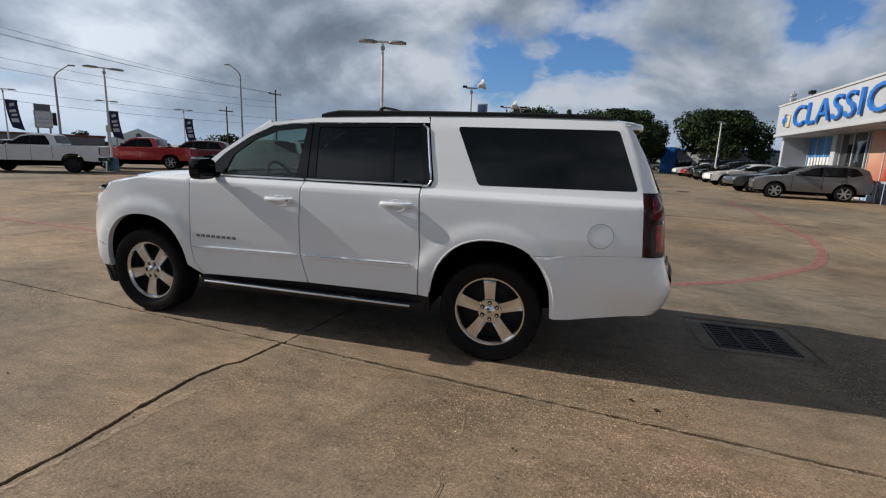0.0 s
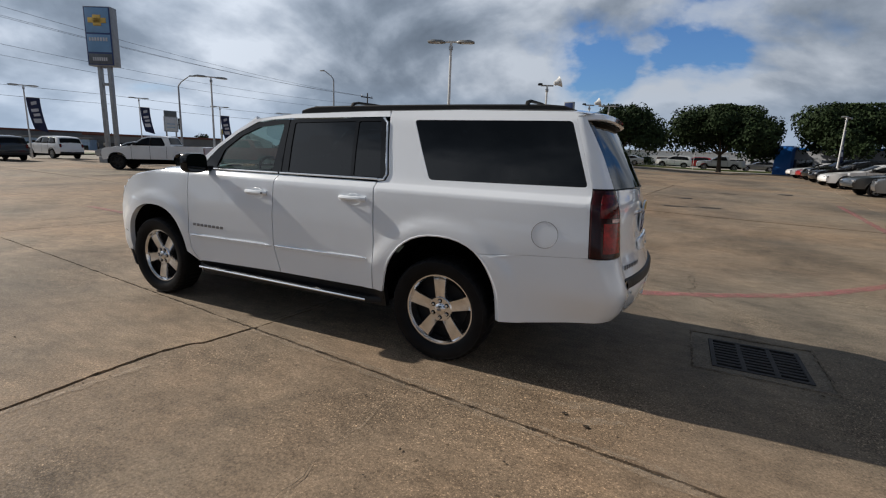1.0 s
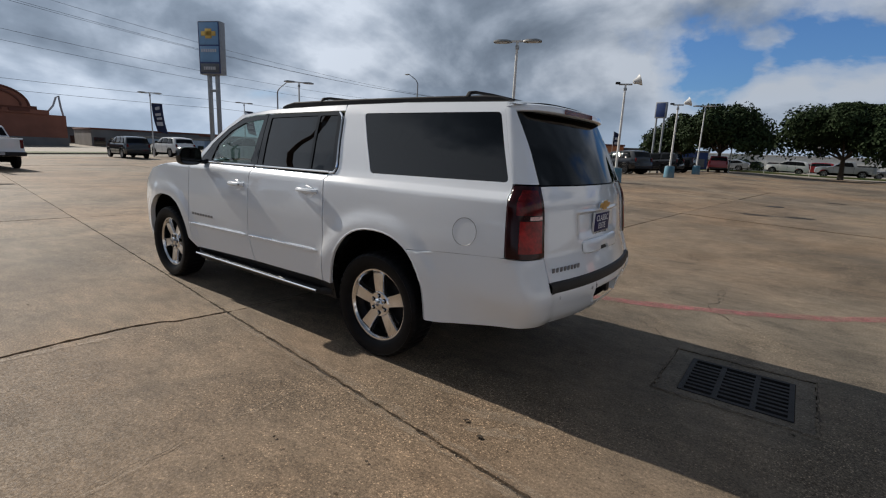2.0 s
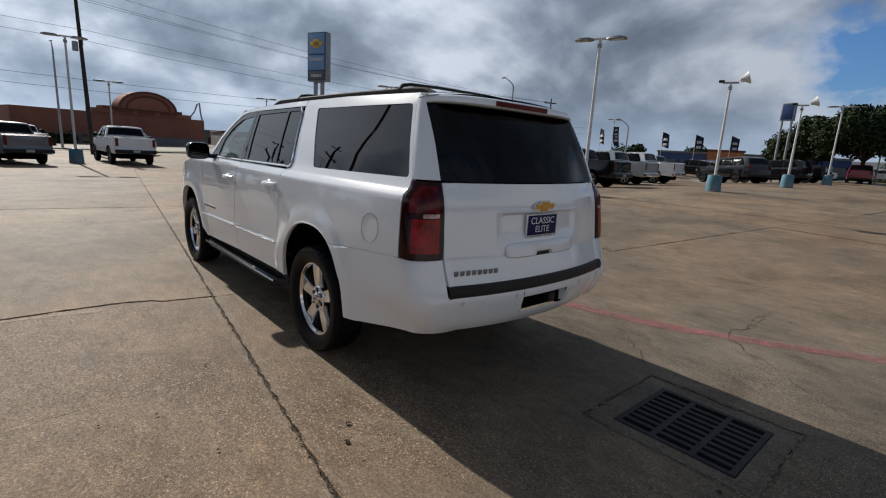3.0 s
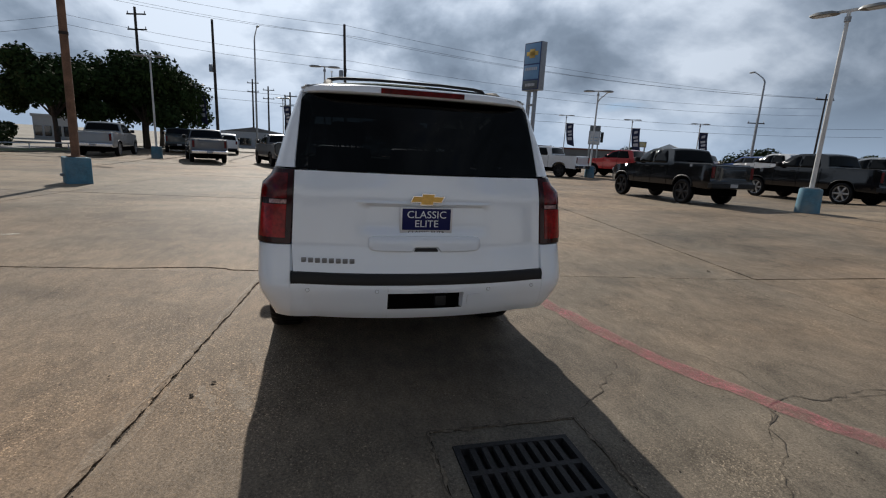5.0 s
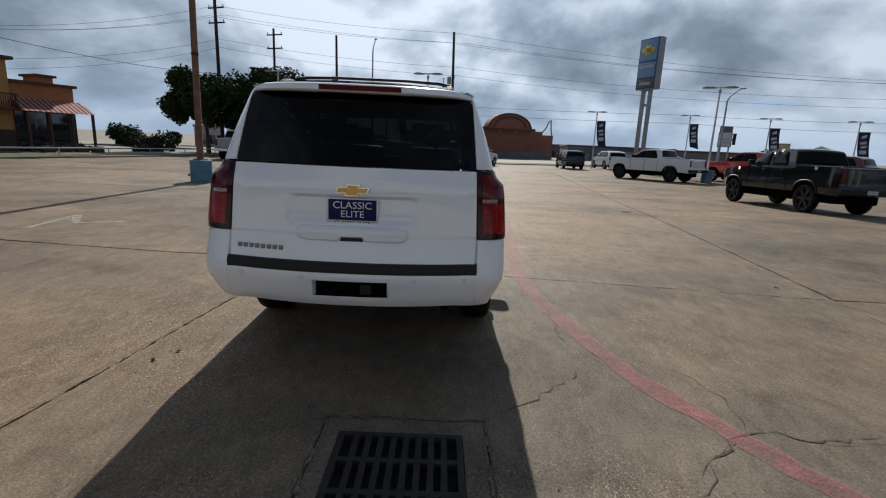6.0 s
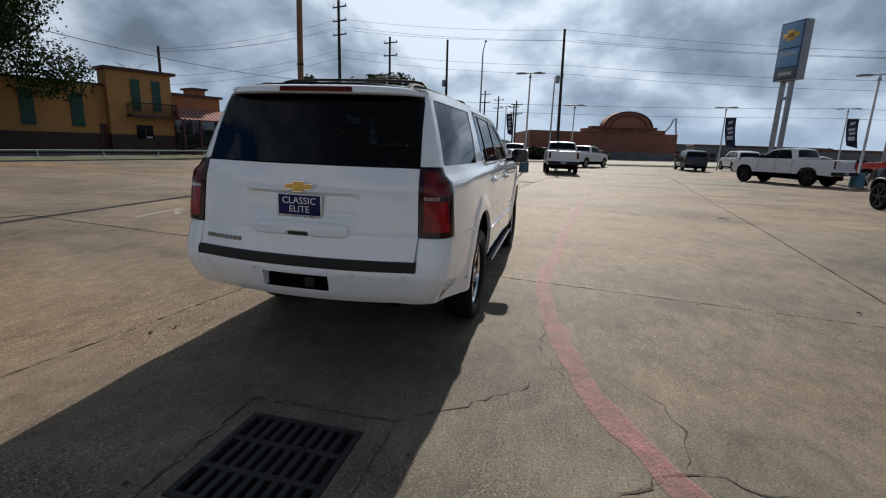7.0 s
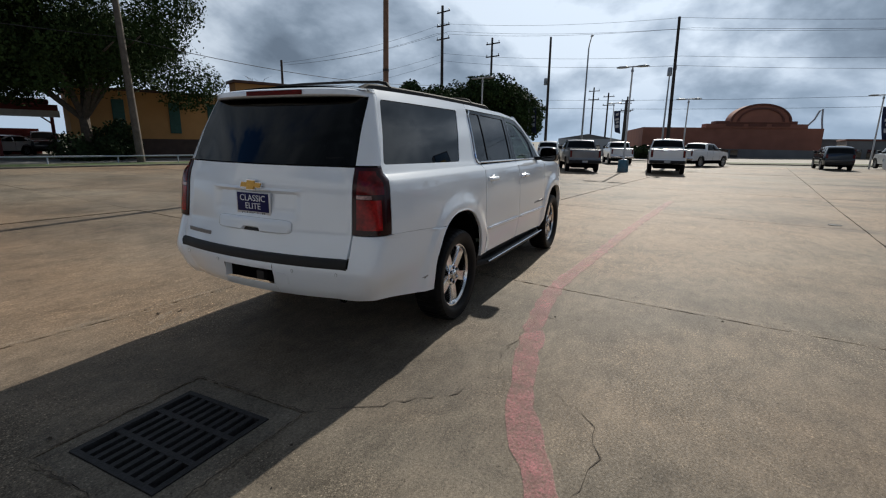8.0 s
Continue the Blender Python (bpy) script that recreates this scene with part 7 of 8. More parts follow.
hedge(-60, -3.5, -58, -0.5, 2.6, 2, 6, 1200, 0.3, "bushes near the brick store")
hedge(-74, -4.5, -73, 3.0, 2.4, 2, 7, 1200, 0.3, "bushes near the brick store")

# ---- buildings ----
M_STUCCO = material("white_stucco", (0.37, 0.39, 0.42), 0.8, var=0.06, scale=0.8, grain=0.05, grain_scale=40, bump=0.15)
M_SOFFIT = material("grey_soffit", (0.40, 0.41, 0.42), 0.8, var=0.06)
M_BLUE = material("sign_blue", (0.012, 0.13, 0.47), 0.4, var=0.05, coat=0.3)
M_MURAL = material("blue_mural", (0.045, 0.18, 0.42), 0.5, var=0.35, scale=1.2)
M_MURALRED = material("red_mural", (0.42, 0.07, 0.035), 0.5, var=0.35, scale=1.1, tint=(0.55, 0.35, 0.25))
M_MURALPALE = material("pale_blue_mural", (0.30, 0.42, 0.58), 0.5, var=0.3, scale=1.4)
M_DARKGLASS = material("dark_shop_glass", (0.02, 0.022, 0.024), 0.05, var=0.2, coat=1.0)
M_YELLOW = material("ochre_stucco", (0.43, 0.225, 0.075), 0.85, var=0.12, scale=0.7, grain=0.06, grain_scale=30, bump=0.2)
M_ORANGE = material("orange_stucco", (0.40, 0.155, 0.065), 0.85, var=0.12, scale=0.7, grain=0.06, grain_scale=30, bump=0.2)
M_BASEBRN = material("dark_brown_plinth", (0.060, 0.036, 0.026), 0.8, var=0.2, scale=2)
M_SHUT = material("green_shutter", (0.018, 0.075, 0.055), 0.6, var=0.15)
M_CORN = material("brown_cornice", (0.075, 0.035, 0.025), 0.7, var=0.15)
M_BRICK = material("red_brown_brick", (0.26, 0.105, 0.068), 0.85, var=0.15, scale=0.5, grain=0.15, grain_scale=12, bump=0.2)
M_BRICKD = material("dark_brick", (0.135, 0.05, 0.034), 0.85, var=0.15, scale=0.5)
M_AWNR = material("awning_red", (0.42, 0.05, 0.035), 0.7, var=0.1)
M_AWNW = material("awning_white", (0.62, 0.56, 0.52), 0.7, var=0.1)
M_GREYB = material("grey_shed", (0.16, 0.155, 0.15), 0.8, var=0.2, scale=0.4)
M_ROOFM = material("dark_red_canopy", (0.16, 0.022, 0.020), 0.6, var=0.15)
M_CANOPY = material("white_canopy_edge", (0.62, 0.62, 0.60), 0.6, var=0.1)
M_STOREWHITE = material("white_store_wall", (0.74, 0.76, 0.79), 0.8, var=0.08, scale=0.6)
M_RAILW = material("pale_pipe_rail", (0.40, 0.43, 0.48), 0.5, 0.2, var=0.12)


def along(a, b, h=0.0):
    """Frame whose x runs from a to b on the ground, y away from the lot, z up."""
    d = math.degrees(math.atan2(b[1] - a[1], b[0] - a[0]))
    away = (b[0] - a[0]) * -a[1] - (b[1] - a[1]) * -a[0] < 0  # the lot's middle lies to the right: y already leads away from it
    return pose(a[0], a[1], h, 0, 0, d) @ Matrix.Diagonal((1, 1 if away else -1, 1, 1)), math.dist(a, b)


# showroom: its long front faces the lot; x of the frame runs away from the oaks
m, L = along((13.2, 31.3), (12.5, 18.5), 0.32)
show = thing("showroom", "white car showroom with blue-lettered fascia and window murals", "building")
show.matrix_world = m
part("wall", add_box(box(0.0, 46.0, 1.4, 14.0, -0.6, 3.45), 0.0, 0.35, 0.0, 1.4, -0.6, 3.4), M_STUCCO, show)
part("fascia", box(-0.35, 46.0, -0.35, 14.0, 3.45, 5.15, 0.02), M_STUCCO, show)
part("roof_cap", box(-0.40, 46.0, -0.40, 14.0, 5.15, 5.25), M_SOFFIT, show)
part("fascia_edge", box(-0.42, 46.0, -0.42, 2.0, 3.28, 3.46, 0.02), M_STUCCO, show)
part("soffit", box(0.35, 46.0, 0.0, 1.4, 3.26, 3.30), M_SOFFIT, show)
for x0, x1, z0, z1, mt in ((0.5, 4.1, 0.9, 3.2, M_MURAL), (4.9, 7.6, 0.2, 3.2, M_DARKGLASS), (7.9, 12.2, 0.9, 3.2, M_MURALRED), (7.9, 12.2, -0.2, 0.9, M_MURALPALE), (12.6, 16.5, 0.3, 3.2, M_DARKGLASS)):
    w = part("front_window", box(x0, x1, 1.34, 1.42, z0, z1, 0.01), mt, show)
    for k in range(int((x1 - x0) / 1.1) + 1):
        xx = x0 + k * (x1 - x0) / max(1, int((x1 - x0) / 1.1))
        part("mullion", box(xx - 0.04, xx + 0.04, 1.30, 1.36, z0, z1), M_STUCCO if mt is not M_DARKGLASS else M_SOFFIT, w)
for k in range(7):
    part("mural_bar", box(0.8 + 0.43 * k, 1.10 + 0.43 * k, 1.30, 1.335, 1.50, 2.05, 0.01), M_CANOPY, show)
for x in (4.5, 12.4):
    part("column", box(x - 0.28, x + 0.28, 1.12, 1.4, -0.5, 3.3, 0.01), M_STUCCO, show)
part("hand_rail", add_sweep(bmesh.new(), [(4.6, 0.9, 0.95), (8.0, 0.9, 0.95), (12, 0.9, 0.80)], 0.03, 6), M_RAILW, show)
for k in range(12):
    part("rail_post", tube((4.6 + 0.62 * k, 0.9, -0.2), (4.6 + 0.62 * k, 0.9, 0.95), 0.02, seg=6), M_RAILW, show)
letters = text_mesh("CLASSIC", 1.62, 0.06, spacing=1.06)
lo = link("lettering", letters, M_BLUE, show, "big raised blue letters")
lo.matrix_local = Matrix.Translation((7.75, -0.42, 4.22)) @ Matrix.Rotation(radians(90), 4, "X") @ Matrix.Diagonal((1.62, 1.03, 1, 1))
part("logo_shape", add_box(box(1.02, 1.32, -0.42, -0.34, 3.86, 4.58, 0.02), 0.72, 1.62, -0.41, -0.34, 4.08, 4.36, 0.02), M_BLUE, show)
part("logo_shape", box(1.40, 2.05, -0.40, -0.34, 3.78, 4.50, 0.08), material("logo_cream", (0.55, 0.47, 0.30), 0.5), show)
bm = bmesh.new()
for k in range(3):
    add_box(bm, -0.35, -0.05, 0.1, 0.4, 5.25 + 0.28 * k, 5.42 + 0.28 * k, 0.04)
add_box(bm, -0.23, -0.17, 0.22, 0.28, 5.25, 6.1)
part("loudspeaker_stack", bm, M_STUCCO, show)
bm = tube((3.0, 0.2, 5.25), (3.0, 0.2, 5.6), 0.03, seg=6)
add_box(bm, 2.75, 3.1, 0.05, 0.35, 5.55, 5.75, 0.04)
part("roof_camera", bm, M_PLASTIC, show)

# low white and blue buildings beyond the oaks
def plain_block(name, label, a, b, depth, height, wall, roof=None, trim=None, bays=6, gable=0.0, z0=None):
    mm, LL = along(a, b, ground_z(*a) if z0 is None else z0)
    ob = thing(name, label, "building")
    ob.matrix_world = mm
    part("wall", box(0, LL, 0, depth, -0.8, height), wall, ob)
    if gable:
        bm = bmesh.new()
        pts = [(0, 0, height), (LL, 0, height), (LL / 2, 0, height + gable)]
        f = bm.faces.new([bm.verts.new(p) for p in pts])
        r = bmesh.ops.extrude_face_region(bm, geom=[f])
        bmesh.ops.translate(bm, vec=(0, depth, 0), verts=[v for v in r["geom"] if isinstance(v, bmesh.types.BMVert)])
        bmesh.ops.recalc_face_normals(bm, faces=bm.faces[:])
        part("gable_roof", bm, roof or wall, ob)
    else:
        part("roof", box(-0.15, LL + 0.15, -0.15, depth, height, height + 0.25, 0.02), roof or wall, ob)
    if bays:
        for k in range(bays):
            x = LL * (k + 0.5) / bays
            w = part("window", box(x - LL / bays * 0.36, x + LL / bays * 0.36, -0.05, 0.04, 0.5, height * 0.62), trim or M_DARKGLASS, ob)
            part("sill", box(x - LL / bays * 0.38, x + LL / bays * 0.38, -0.10, 0.03, 0.40, 0.5), roof or wall, w)
    return ob


far = plain_block("far_showroom", "white low building with a blue roof edge behind the oaks", (31.0, 58.0), (13.2, 67.0), 10, 3.0, M_STUCCO, M_BLUE, M_DARKGLASS, 7)
part("blue_portal", box(19.4, 21.2, -1.0, 0.2, -0.8, 3.4, 0.05), M_BLUE, far)
# gabled white store and low sheds across the street
gabled = plain_block("gabled_store", "white gabled store with a round emblem across the street", (-53.0, 49.3), (-57.4, 44.6), 14, 2.3, M_STOREWHITE, M_STOREWHITE, M_SIGNDARK, 3, 1.4, -0.2)
part("round_emblem", tube((3.22, -0.08, 2.75), (3.22, 0.02, 2.75), 0.34, seg=24), M_SIGNDARK, gabled)
for k in range(2):
    part("sign_bar", box(1.6 + 1.75 * k, 3.15 + 1.6 * k, -0.08, 0.02, 1.75, 2.05, 0.01), M_SIGNDARK, gabled)
plain_block("low_store", "dark low store building across the street", (-57.8, 44.3), (-68.0, 32.0), 14, 2.4, M_GREYB, M_BRICKD, M_DARKGLASS, 9, 0, -0.3)
plain_block("low_store", "dark low store building across the street", (-78.0, 40.0), (-80.5, 22.5), 14, 2.9, M_GREYB, M_BRICKD, M_DARKGLASS, 9, 0, -0.5)
plain_block("low_store", "blue-fronted low store across the street", (-66.0, 31.5), (-74.0, 25.5), 8, 1.9, M_SIGNPALE, M_GREYB, M_DARKGLASS, 9, 0, -0.4)
plain_block("house", "pale house with a grey roof beyond the trees", (-70.6, -6.0), (-70.0, -14.5), 10, 2.3, M_SOFFIT, M_GREYB, M_DARKGLASS, 4, 0.7, -0.2)
plain_block("house", "pale stucco house beyond the road", (-59.5, -28.0), (-58.1, -31.0), 9, 2.6, M_SOFFIT, M_SOFFIT, M_DARKGLASS, 4, 0.0, -0.1)
plain_block("low_store", "long low grey store on the horizon", (-99, 30), (-104, 16), 12, 3.2, M_GREYB, M_GREYB, M_DARKGLASS, 6, 0, -0.6)

plain_block("far_shop", "long white low shop far behind the oaks", (34, 92), (-18, 97), 10, 2.6, M_CANOPY, M_SOFFIT, M_DARKGLASS, 14)
plain_block("far_shop", "dark blue low shop far behind the parked pickups", (-9, 76), (-30, 68), 8, 2.5, M_SIGNNAVY, M_GREYB, M_SIGNDARK, 8)
plain_block("far_shop", "orange-fronted stall far behind the parked pickups", (-19.5, 70.5), (-23.5, 69.0), 2, 3.0, M_ORANGE, M_BRICKD, M_SIGNPALE, 2)


def lot_flag(x, y, height, aim):
    """A feather flag on its own thin pole."""
    ob = thing("feather_flag", "blue and white cloth flag on a thin pole over parked cars", "flag", (x, y, ground_z(x, y)), aim, "flags over the lot")
    part("pole", tube((0, 0, 0), (0, 0, height), 0.03, 0.02, 8), M_POLE, ob)
    bm = bmesh.new()
    grid_sheet(bm, [[(0.02 + u * 0.9, 0.10 * math.sin(u * 5 + z), z - 0.35 * u) for u in (0.0, 0.25, 0.5, 0.75, 1.0)] for z in np.linspace(height - 1.7, height - 0.05, 7)])
    bmesh.ops.solidify(bm, geom=bm.faces[:], thickness=0.01)
    cloth = part("cloth", bm, M_BANNER, ob)
    for z in (height - 0.75, height - 1.35):
        part("cloth_bar", box(0.22, 0.72, -0.12, 0.16, z - 0.30, z, 0.02, Matrix.Translation((0, 0, -0.06))), M_BANNERW, cloth)


for k, (x, y, h) in enumerate(((-30.0, 52.0, 5.0), (-24.5, 57.0, 4.9), (-22.0, 60.5, 4.8), (-18.5, 62.0, 4.8), (-15.0, 63.5, 4.7), (-11.5, 64.5, 4.8), (-1.5, 68.0, 4.6), (3.0, 69.0, 4.5))):
    lot_flag(x, y, h, 20 * k % 70 - 30)

# brick store with the great arch
m, L = along((-80.0, 19.6), (-75.5, -3.2), -0.35)
m, L = m @ Matrix.Diagonal((0.85, 0.85, 0.85, 1)), L / 0.85
store = thing("brick_store", "red-brown brick store with a great round arch on its roofline", "building")
store.matrix_world = m
part("wall", box(0, L, 0, 30, -0.5, 5.1), M_BRICK, store)
part("plinth", box(-0.05, L + 0.05, -0.12, 0.0, -0.5, 1.6), M_GREYB, store)
part("parapet", box(2.4, 17.4, -0.25, 3.0, 5.1, 5.75), M_BRICK, store)
part("parapet_step", box(4.0, 16.0, -0.35, 2.8, 5.75, 6.2), M_BRICKD, store)
bm = bmesh.new()
cx, r = 9.4, 4.55
f = bm.faces.new([bm.verts.new((cx + r * math.cos(a), -0.5, 6.0 + 0.66 * r * math.sin(a))) for a in np.linspace(0, math.pi, 33)])
ex = bmesh.ops.extrude_face_region(bm, geom=[f])
bmesh.ops.translate(bm, vec=(0, 3.0, 0), verts=[v for v in ex["geom"] if isinstance(v, bmesh.types.BMVert)])
bmesh.ops.recalc_face_normals(bm, faces=bm.faces[:])
part("arch", bm, M_BRICK, store)
for rr in (4.3, 3.3):
    bm = bmesh.new()
    add_sweep(bm, [(cx + rr * math.cos(a), -0.55, 6.1 + 0.64 * rr * math.sin(a)) for a in np.linspace(0, math.pi, 29)], 0.16, 6)
    part("arch_band", bm, M_BRICKD, store)
for k in range(3):
    part("sign_bar", box(5.0 + 3.4 * k, 7.6 + 3.4 * k, -0.42, -0.30, 5.35, 5.75), M_BRICKD, store)
tw = bmesh.new()
add_sweep(tw, [(2.6, 0.5, 5.1), (1.4, 0.5, 6.6), (0.9, 0.5, 7.9), (0.5, 0.5, 8.2), (0.35, 0.5, 6.5), (0.1, 0.5, 5.1)], 0.14, 6)
part("roof_sign_frame", tw, M_STUCCO, store)
for k in range(9):
    x = 12 + 1.5 * k
    part("front_window", box(x, x + 1.1, -0.16, -0.10, 0.2, 1.5), M_DARKGLASS, store)

# ochre restaurant beyond the verge
m, L = along((-26.6, -26.3), (-22.90, -27.96), 0.0)
rest = thing("restaurant", "ochre stucco restaurant with green shutters, balcony and striped awning", "building")
rest.matrix_world = m
UP = 5.48
part("tower_wall", box(0, L, 0, 1.5, 1.30, UP), M_YELLOW, rest)
part("tower_plinth", box(-0.02, L + 0.02, -0.03, 1.5, -0.3, 1.30), M_BASEBRN, rest)
part("tower_cornice", box(-0.30, L + 0.20, -0.30, 1.7, UP, UP + 0.20, 0.03), M_CORN, rest)
part("side_wall", box(L, 14.2, 0.6, 9.0, 1.30, 4.40), M_YELLOW, rest)
part("side_plinth", box(L, 14.23, 0.57, 9.0, -0.3, 1.30), M_BASEBRN, rest)
part("side_cornice", box(L, 14.35, 0.45, 9.2, 4.40, 4.55), M_CORN, rest)
part("low_wall", box(-3.75, 0, 0.3, 7.0, -0.3, 4.20), M_ORANGE, rest)
part("low_cornice", box(-3.95, 0, 0.12, 7.1, 4.20, 4.38), M_CORN, rest)
part("roof_turret", box(-3.30, -2.35, 1.6, 3.2, 4.38, 4.85), M_ORANGE, rest)
part("turret_cornice", box(-3.45, -2.20, 1.4, 3.4, 4.85, 5.00), M_CORN, rest)
for x in (0.75, 2.08):
    sh = part("shutter", box(x, x + 0.55, -0.07, 0.0, 2.95, 5.0, 0.01), M_SHUT, rest)
    for k in range(9):
        part("slat", box(x + 0.05, x + 0.50, -0.10, -0.06, 3.08 + 0.21 * k, 3.20 + 0.21 * k), M_SHUT, sh)
for x in (5.32, 7.86, 11.2):
    sh = part("shutter", box(x, x + 0.70, 0.52, 0.6, 1.70, 3.85, 0.01), M_SHUT, rest)
    for k in range(9):
        part("slat", box(x + 0.05, x + 0.65, 0.49, 0.53, 1.82 + 0.22 * k, 1.94 + 0.22 * k), M_SHUT, sh)
part("side_door", box(L + 0.05, L + 0.45, 0.52, 0.6, -0.2, 1.95, 0.01), M_CORN, rest)
bal = part("balcony_slab", box(-0.02, 3.05, -0.85, 0.0, 2.48, 2.64, 0.02), M_CORN, rest)
for k in range(26):
    x = 0.01 + 3.01 * k / 25
    part("baluster", tube((x, -0.82, 2.64), (x, -0.82, 3.42), 0.016, seg=6), M_PLASTIC, bal)
for s in (0.01, 3.02):
    for k in range(5):
        part("baluster", tube((s, -0.82 + 0.18 * k, 2.64), (s, -0.82 + 0.18 * k, 3.42), 0.016, seg=6), M_PLASTIC, bal)
part("balcony_rail", box(-0.02, 3.05, -0.85, -0.79, 3.40, 3.46), M_PLASTIC, bal)
wn = part("window", box(1.45, 2.50, -0.06, 0.02, 0.98, 1.95, 0.01), M_CARGLASS, rest)
part("window_frame", box(1.92, 1.98, -0.09, -0.05, 0.98, 1.95), M_CORN, wn)
part("menu_board", box(1.55, 1.95, -0.10, -0.06, 1.06, 1.18), M_BANNERW, wn)
for k in range(28):
    x0, x1 = -4.15 + 0.15 * k, -4.15 + 0.15 * (k + 1)
    bm = bmesh.new()
    bm.faces.new([bm.verts.new(p) for p in ((x0, 0.28, 3.30), (x1, 0.28, 3.30), (x1, -1.3, 2.50), (x0, -1.3, 2.50))])
    bmesh.ops.solidify(bm, geom=bm.faces[:], thickness=0.03)
    part("awning_stripe", bm, M_AWNR if k % 2 else M_AWNW, rest)
# dark panel across the porch, standing in for the shade under the awning
part("porch_shade", box(-3.7, -0.2, 0.20, 0.28, -0.2, 2.5), M_DARKGLASS, rest)
for x in (-4.0, -2.7, -1.4, -0.2):
    part("porch_post", box(x - 0.07, x + 0.07, -1.25, -1.11, -0.2, 2.52), M_CORN, rest)
for k in range(4):
    part("flower_box", box(-4.2 + 1.0 * k, -3.5 + 1.0 * k, -1.8, -1.45, -0.1, 0.40, 0.03), M_BASEBRN, rest)
hedge(-31.5, -25.3, -27, -26.6, 0.8, 0.8, 8, 900, 0.12, "low shrubs before the restaurant porch")
hedge(-38, -23, -34, -24, 0.9, 0.8, 9, 700, 0.14, "low round shrubs on the verge")
# red canopy with white edge
m, L = along((-15.4, -37.0), (-4.0, -41.2), 0.0)
can = thing("carport", "dark red canopy with a white edge on posts", "canopy")
can.matrix_world = m
part("roof", add_box(box(0, 12.5, 0, 7, 3.0, 3.5, 0.05), 0.4, 12.1, 0.4, 6.6, 3.5, 3.9, 0.2), M_ROOFM, can)
part("edge", box(-0.05, 12.55, -0.06, 0.0, 2.65, 3.1), M_CANOPY, can)
for k in range(5):
    part("post", box(0.3 + 2.95 * k, 0.5 + 2.95 * k, 0.2, 0.4, -0.2, 3.0), M_ROOFM, can)
part("back_wall", box(0.8, 12.5, 6.5, 6.9, -0.3, 1.9), M_ROOFM, can)
part("brace", add_sweep(bmesh.new(), [(0.4, 0.3, 2.2), (1.3, 0.3, 2.95)], 0.06, 6), M_ROOFM, can)
vehicle("white_car", "sedan", WHITE, (-12.9, -40.2), 20, "white saloon car under the red canopy", False, 0.0, 0.95)
vehicle("dark_suv", "suv", DARK, (-16.2, -41.2), 70, "dark SUV parked beside the red canopy", False, 0.0, 0.95)
# bare branch behind the parapet
ob = thing("bare_tree", "bare thin tree behind the restaurant parapet", "tree", (-27.3, -30.3, 0), 0)
bm = bmesh.new()
rnd = random.Random(5)
add_sweep(bm, [(0, 0, 0), (0.1, 0, 3), (-0.1, 0.1, 5.2)], [0.09, 0.07, 0.05], 6)
for k in range(12):
    a = rnd.uniform(0, math.tau)
    h = rnd.uniform(-0.25, 0.25)
    add_sweep(bm, [(-0.1, 0.1, 4.2 + 0.06 * k), (0.25 * math.cos(a), 0.25 * math.sin(a), 5.6 + h), (0.7 * math.cos(a), 0.7 * math.sin(a), 6.1 + h), (1.2 * math.cos(a + 0.3), 1.2 * math.sin(a + 0.3), 6.3 + 1.4 * h)], [0.030, 0.022, 0.013, 0.006], 5)
part("branch_work", bm, M_BARK, ob)

# ---- verge, kerb, pipe rail, street ----
def strip(name, pts, width, z, mat, label, category, shift=0.0, kind="structure", thick=0.0):
    bm = bmesh.new()
    rows = []
    pp = [Vector(p) for p in resample(pts, 1.5, False)]
    for i, p in enumerate(pp):
        d = (pp[min(i + 1, len(pp) - 1)] - pp[max(0, i - 1)]).normalized()
        nn = Vector((-d.y, d.x))
        rows.append([(p.x + nn.x * (shift + width * t), p.y + nn.y * (shift + width * t), ground_z(p.x, p.y) + z) for t in (-0.5, -0.25, 0.0, 0.25, 0.5)])
    grid_sheet(bm, rows)
    if thick:
        ext = bmesh.ops.extrude_edge_only(bm, edges=[e for e in bm.edges if e.is_boundary])
        bmesh.ops.translate(bm, vec=(0, 0, -thick), verts=[g for g in ext["geom"] if isinstance(g, bmesh.types.BMVert)])
    bm.normal_update()
    if sum(f.normal.z for f in bm.faces) < 0:
        bmesh.ops.reverse_faces(bm, faces=bm.faces[:])
    ob = part(name, bm, mat)
    return tagged(ob, label, category, kind=kind)


EDGE = [(26.0, -33.9), (-38.0, -14.4)]
strip("kerb", EDGE, 0.18, 0.07, M_KERB, "weathered concrete kerb along the lot", "kerb", 0.0, thick=0.25)
strip("grass_verge", EDGE, 2.6, 0.06, M_GRASS, "narrow grass verge behind the kerb", "grass", 1.40, thick=0.2)
strip("side_street", EDGE, 5.5, -0.02, M_ROAD, "pale worn side street beyond the verge", "road", 6.5)
rail = thing("pipe_rail", "low white pipe rail on short posts along the verge", "rail")
d = (Vector(EDGE[1]) - Vector(EDGE[0])).normalized()
nrm = Vector((-d.y, d.x))
p0 = Vector(EDGE[0]) + nrm * 2.3
part("pipe", tube((p0.x, p0.y, 0.42), (p0.x + d.x * 66, p0.y + d.y * 66, 0.42), 0.042, seg=8), M_RAILW, rail)
for k in range(23):
    q = p0 + d * 3.0 * k
    part("rail_post", tube((q.x, q.y, -0.05), (q.x, q.y, 0.41), 0.035, seg=8), M_RAILW, rail)
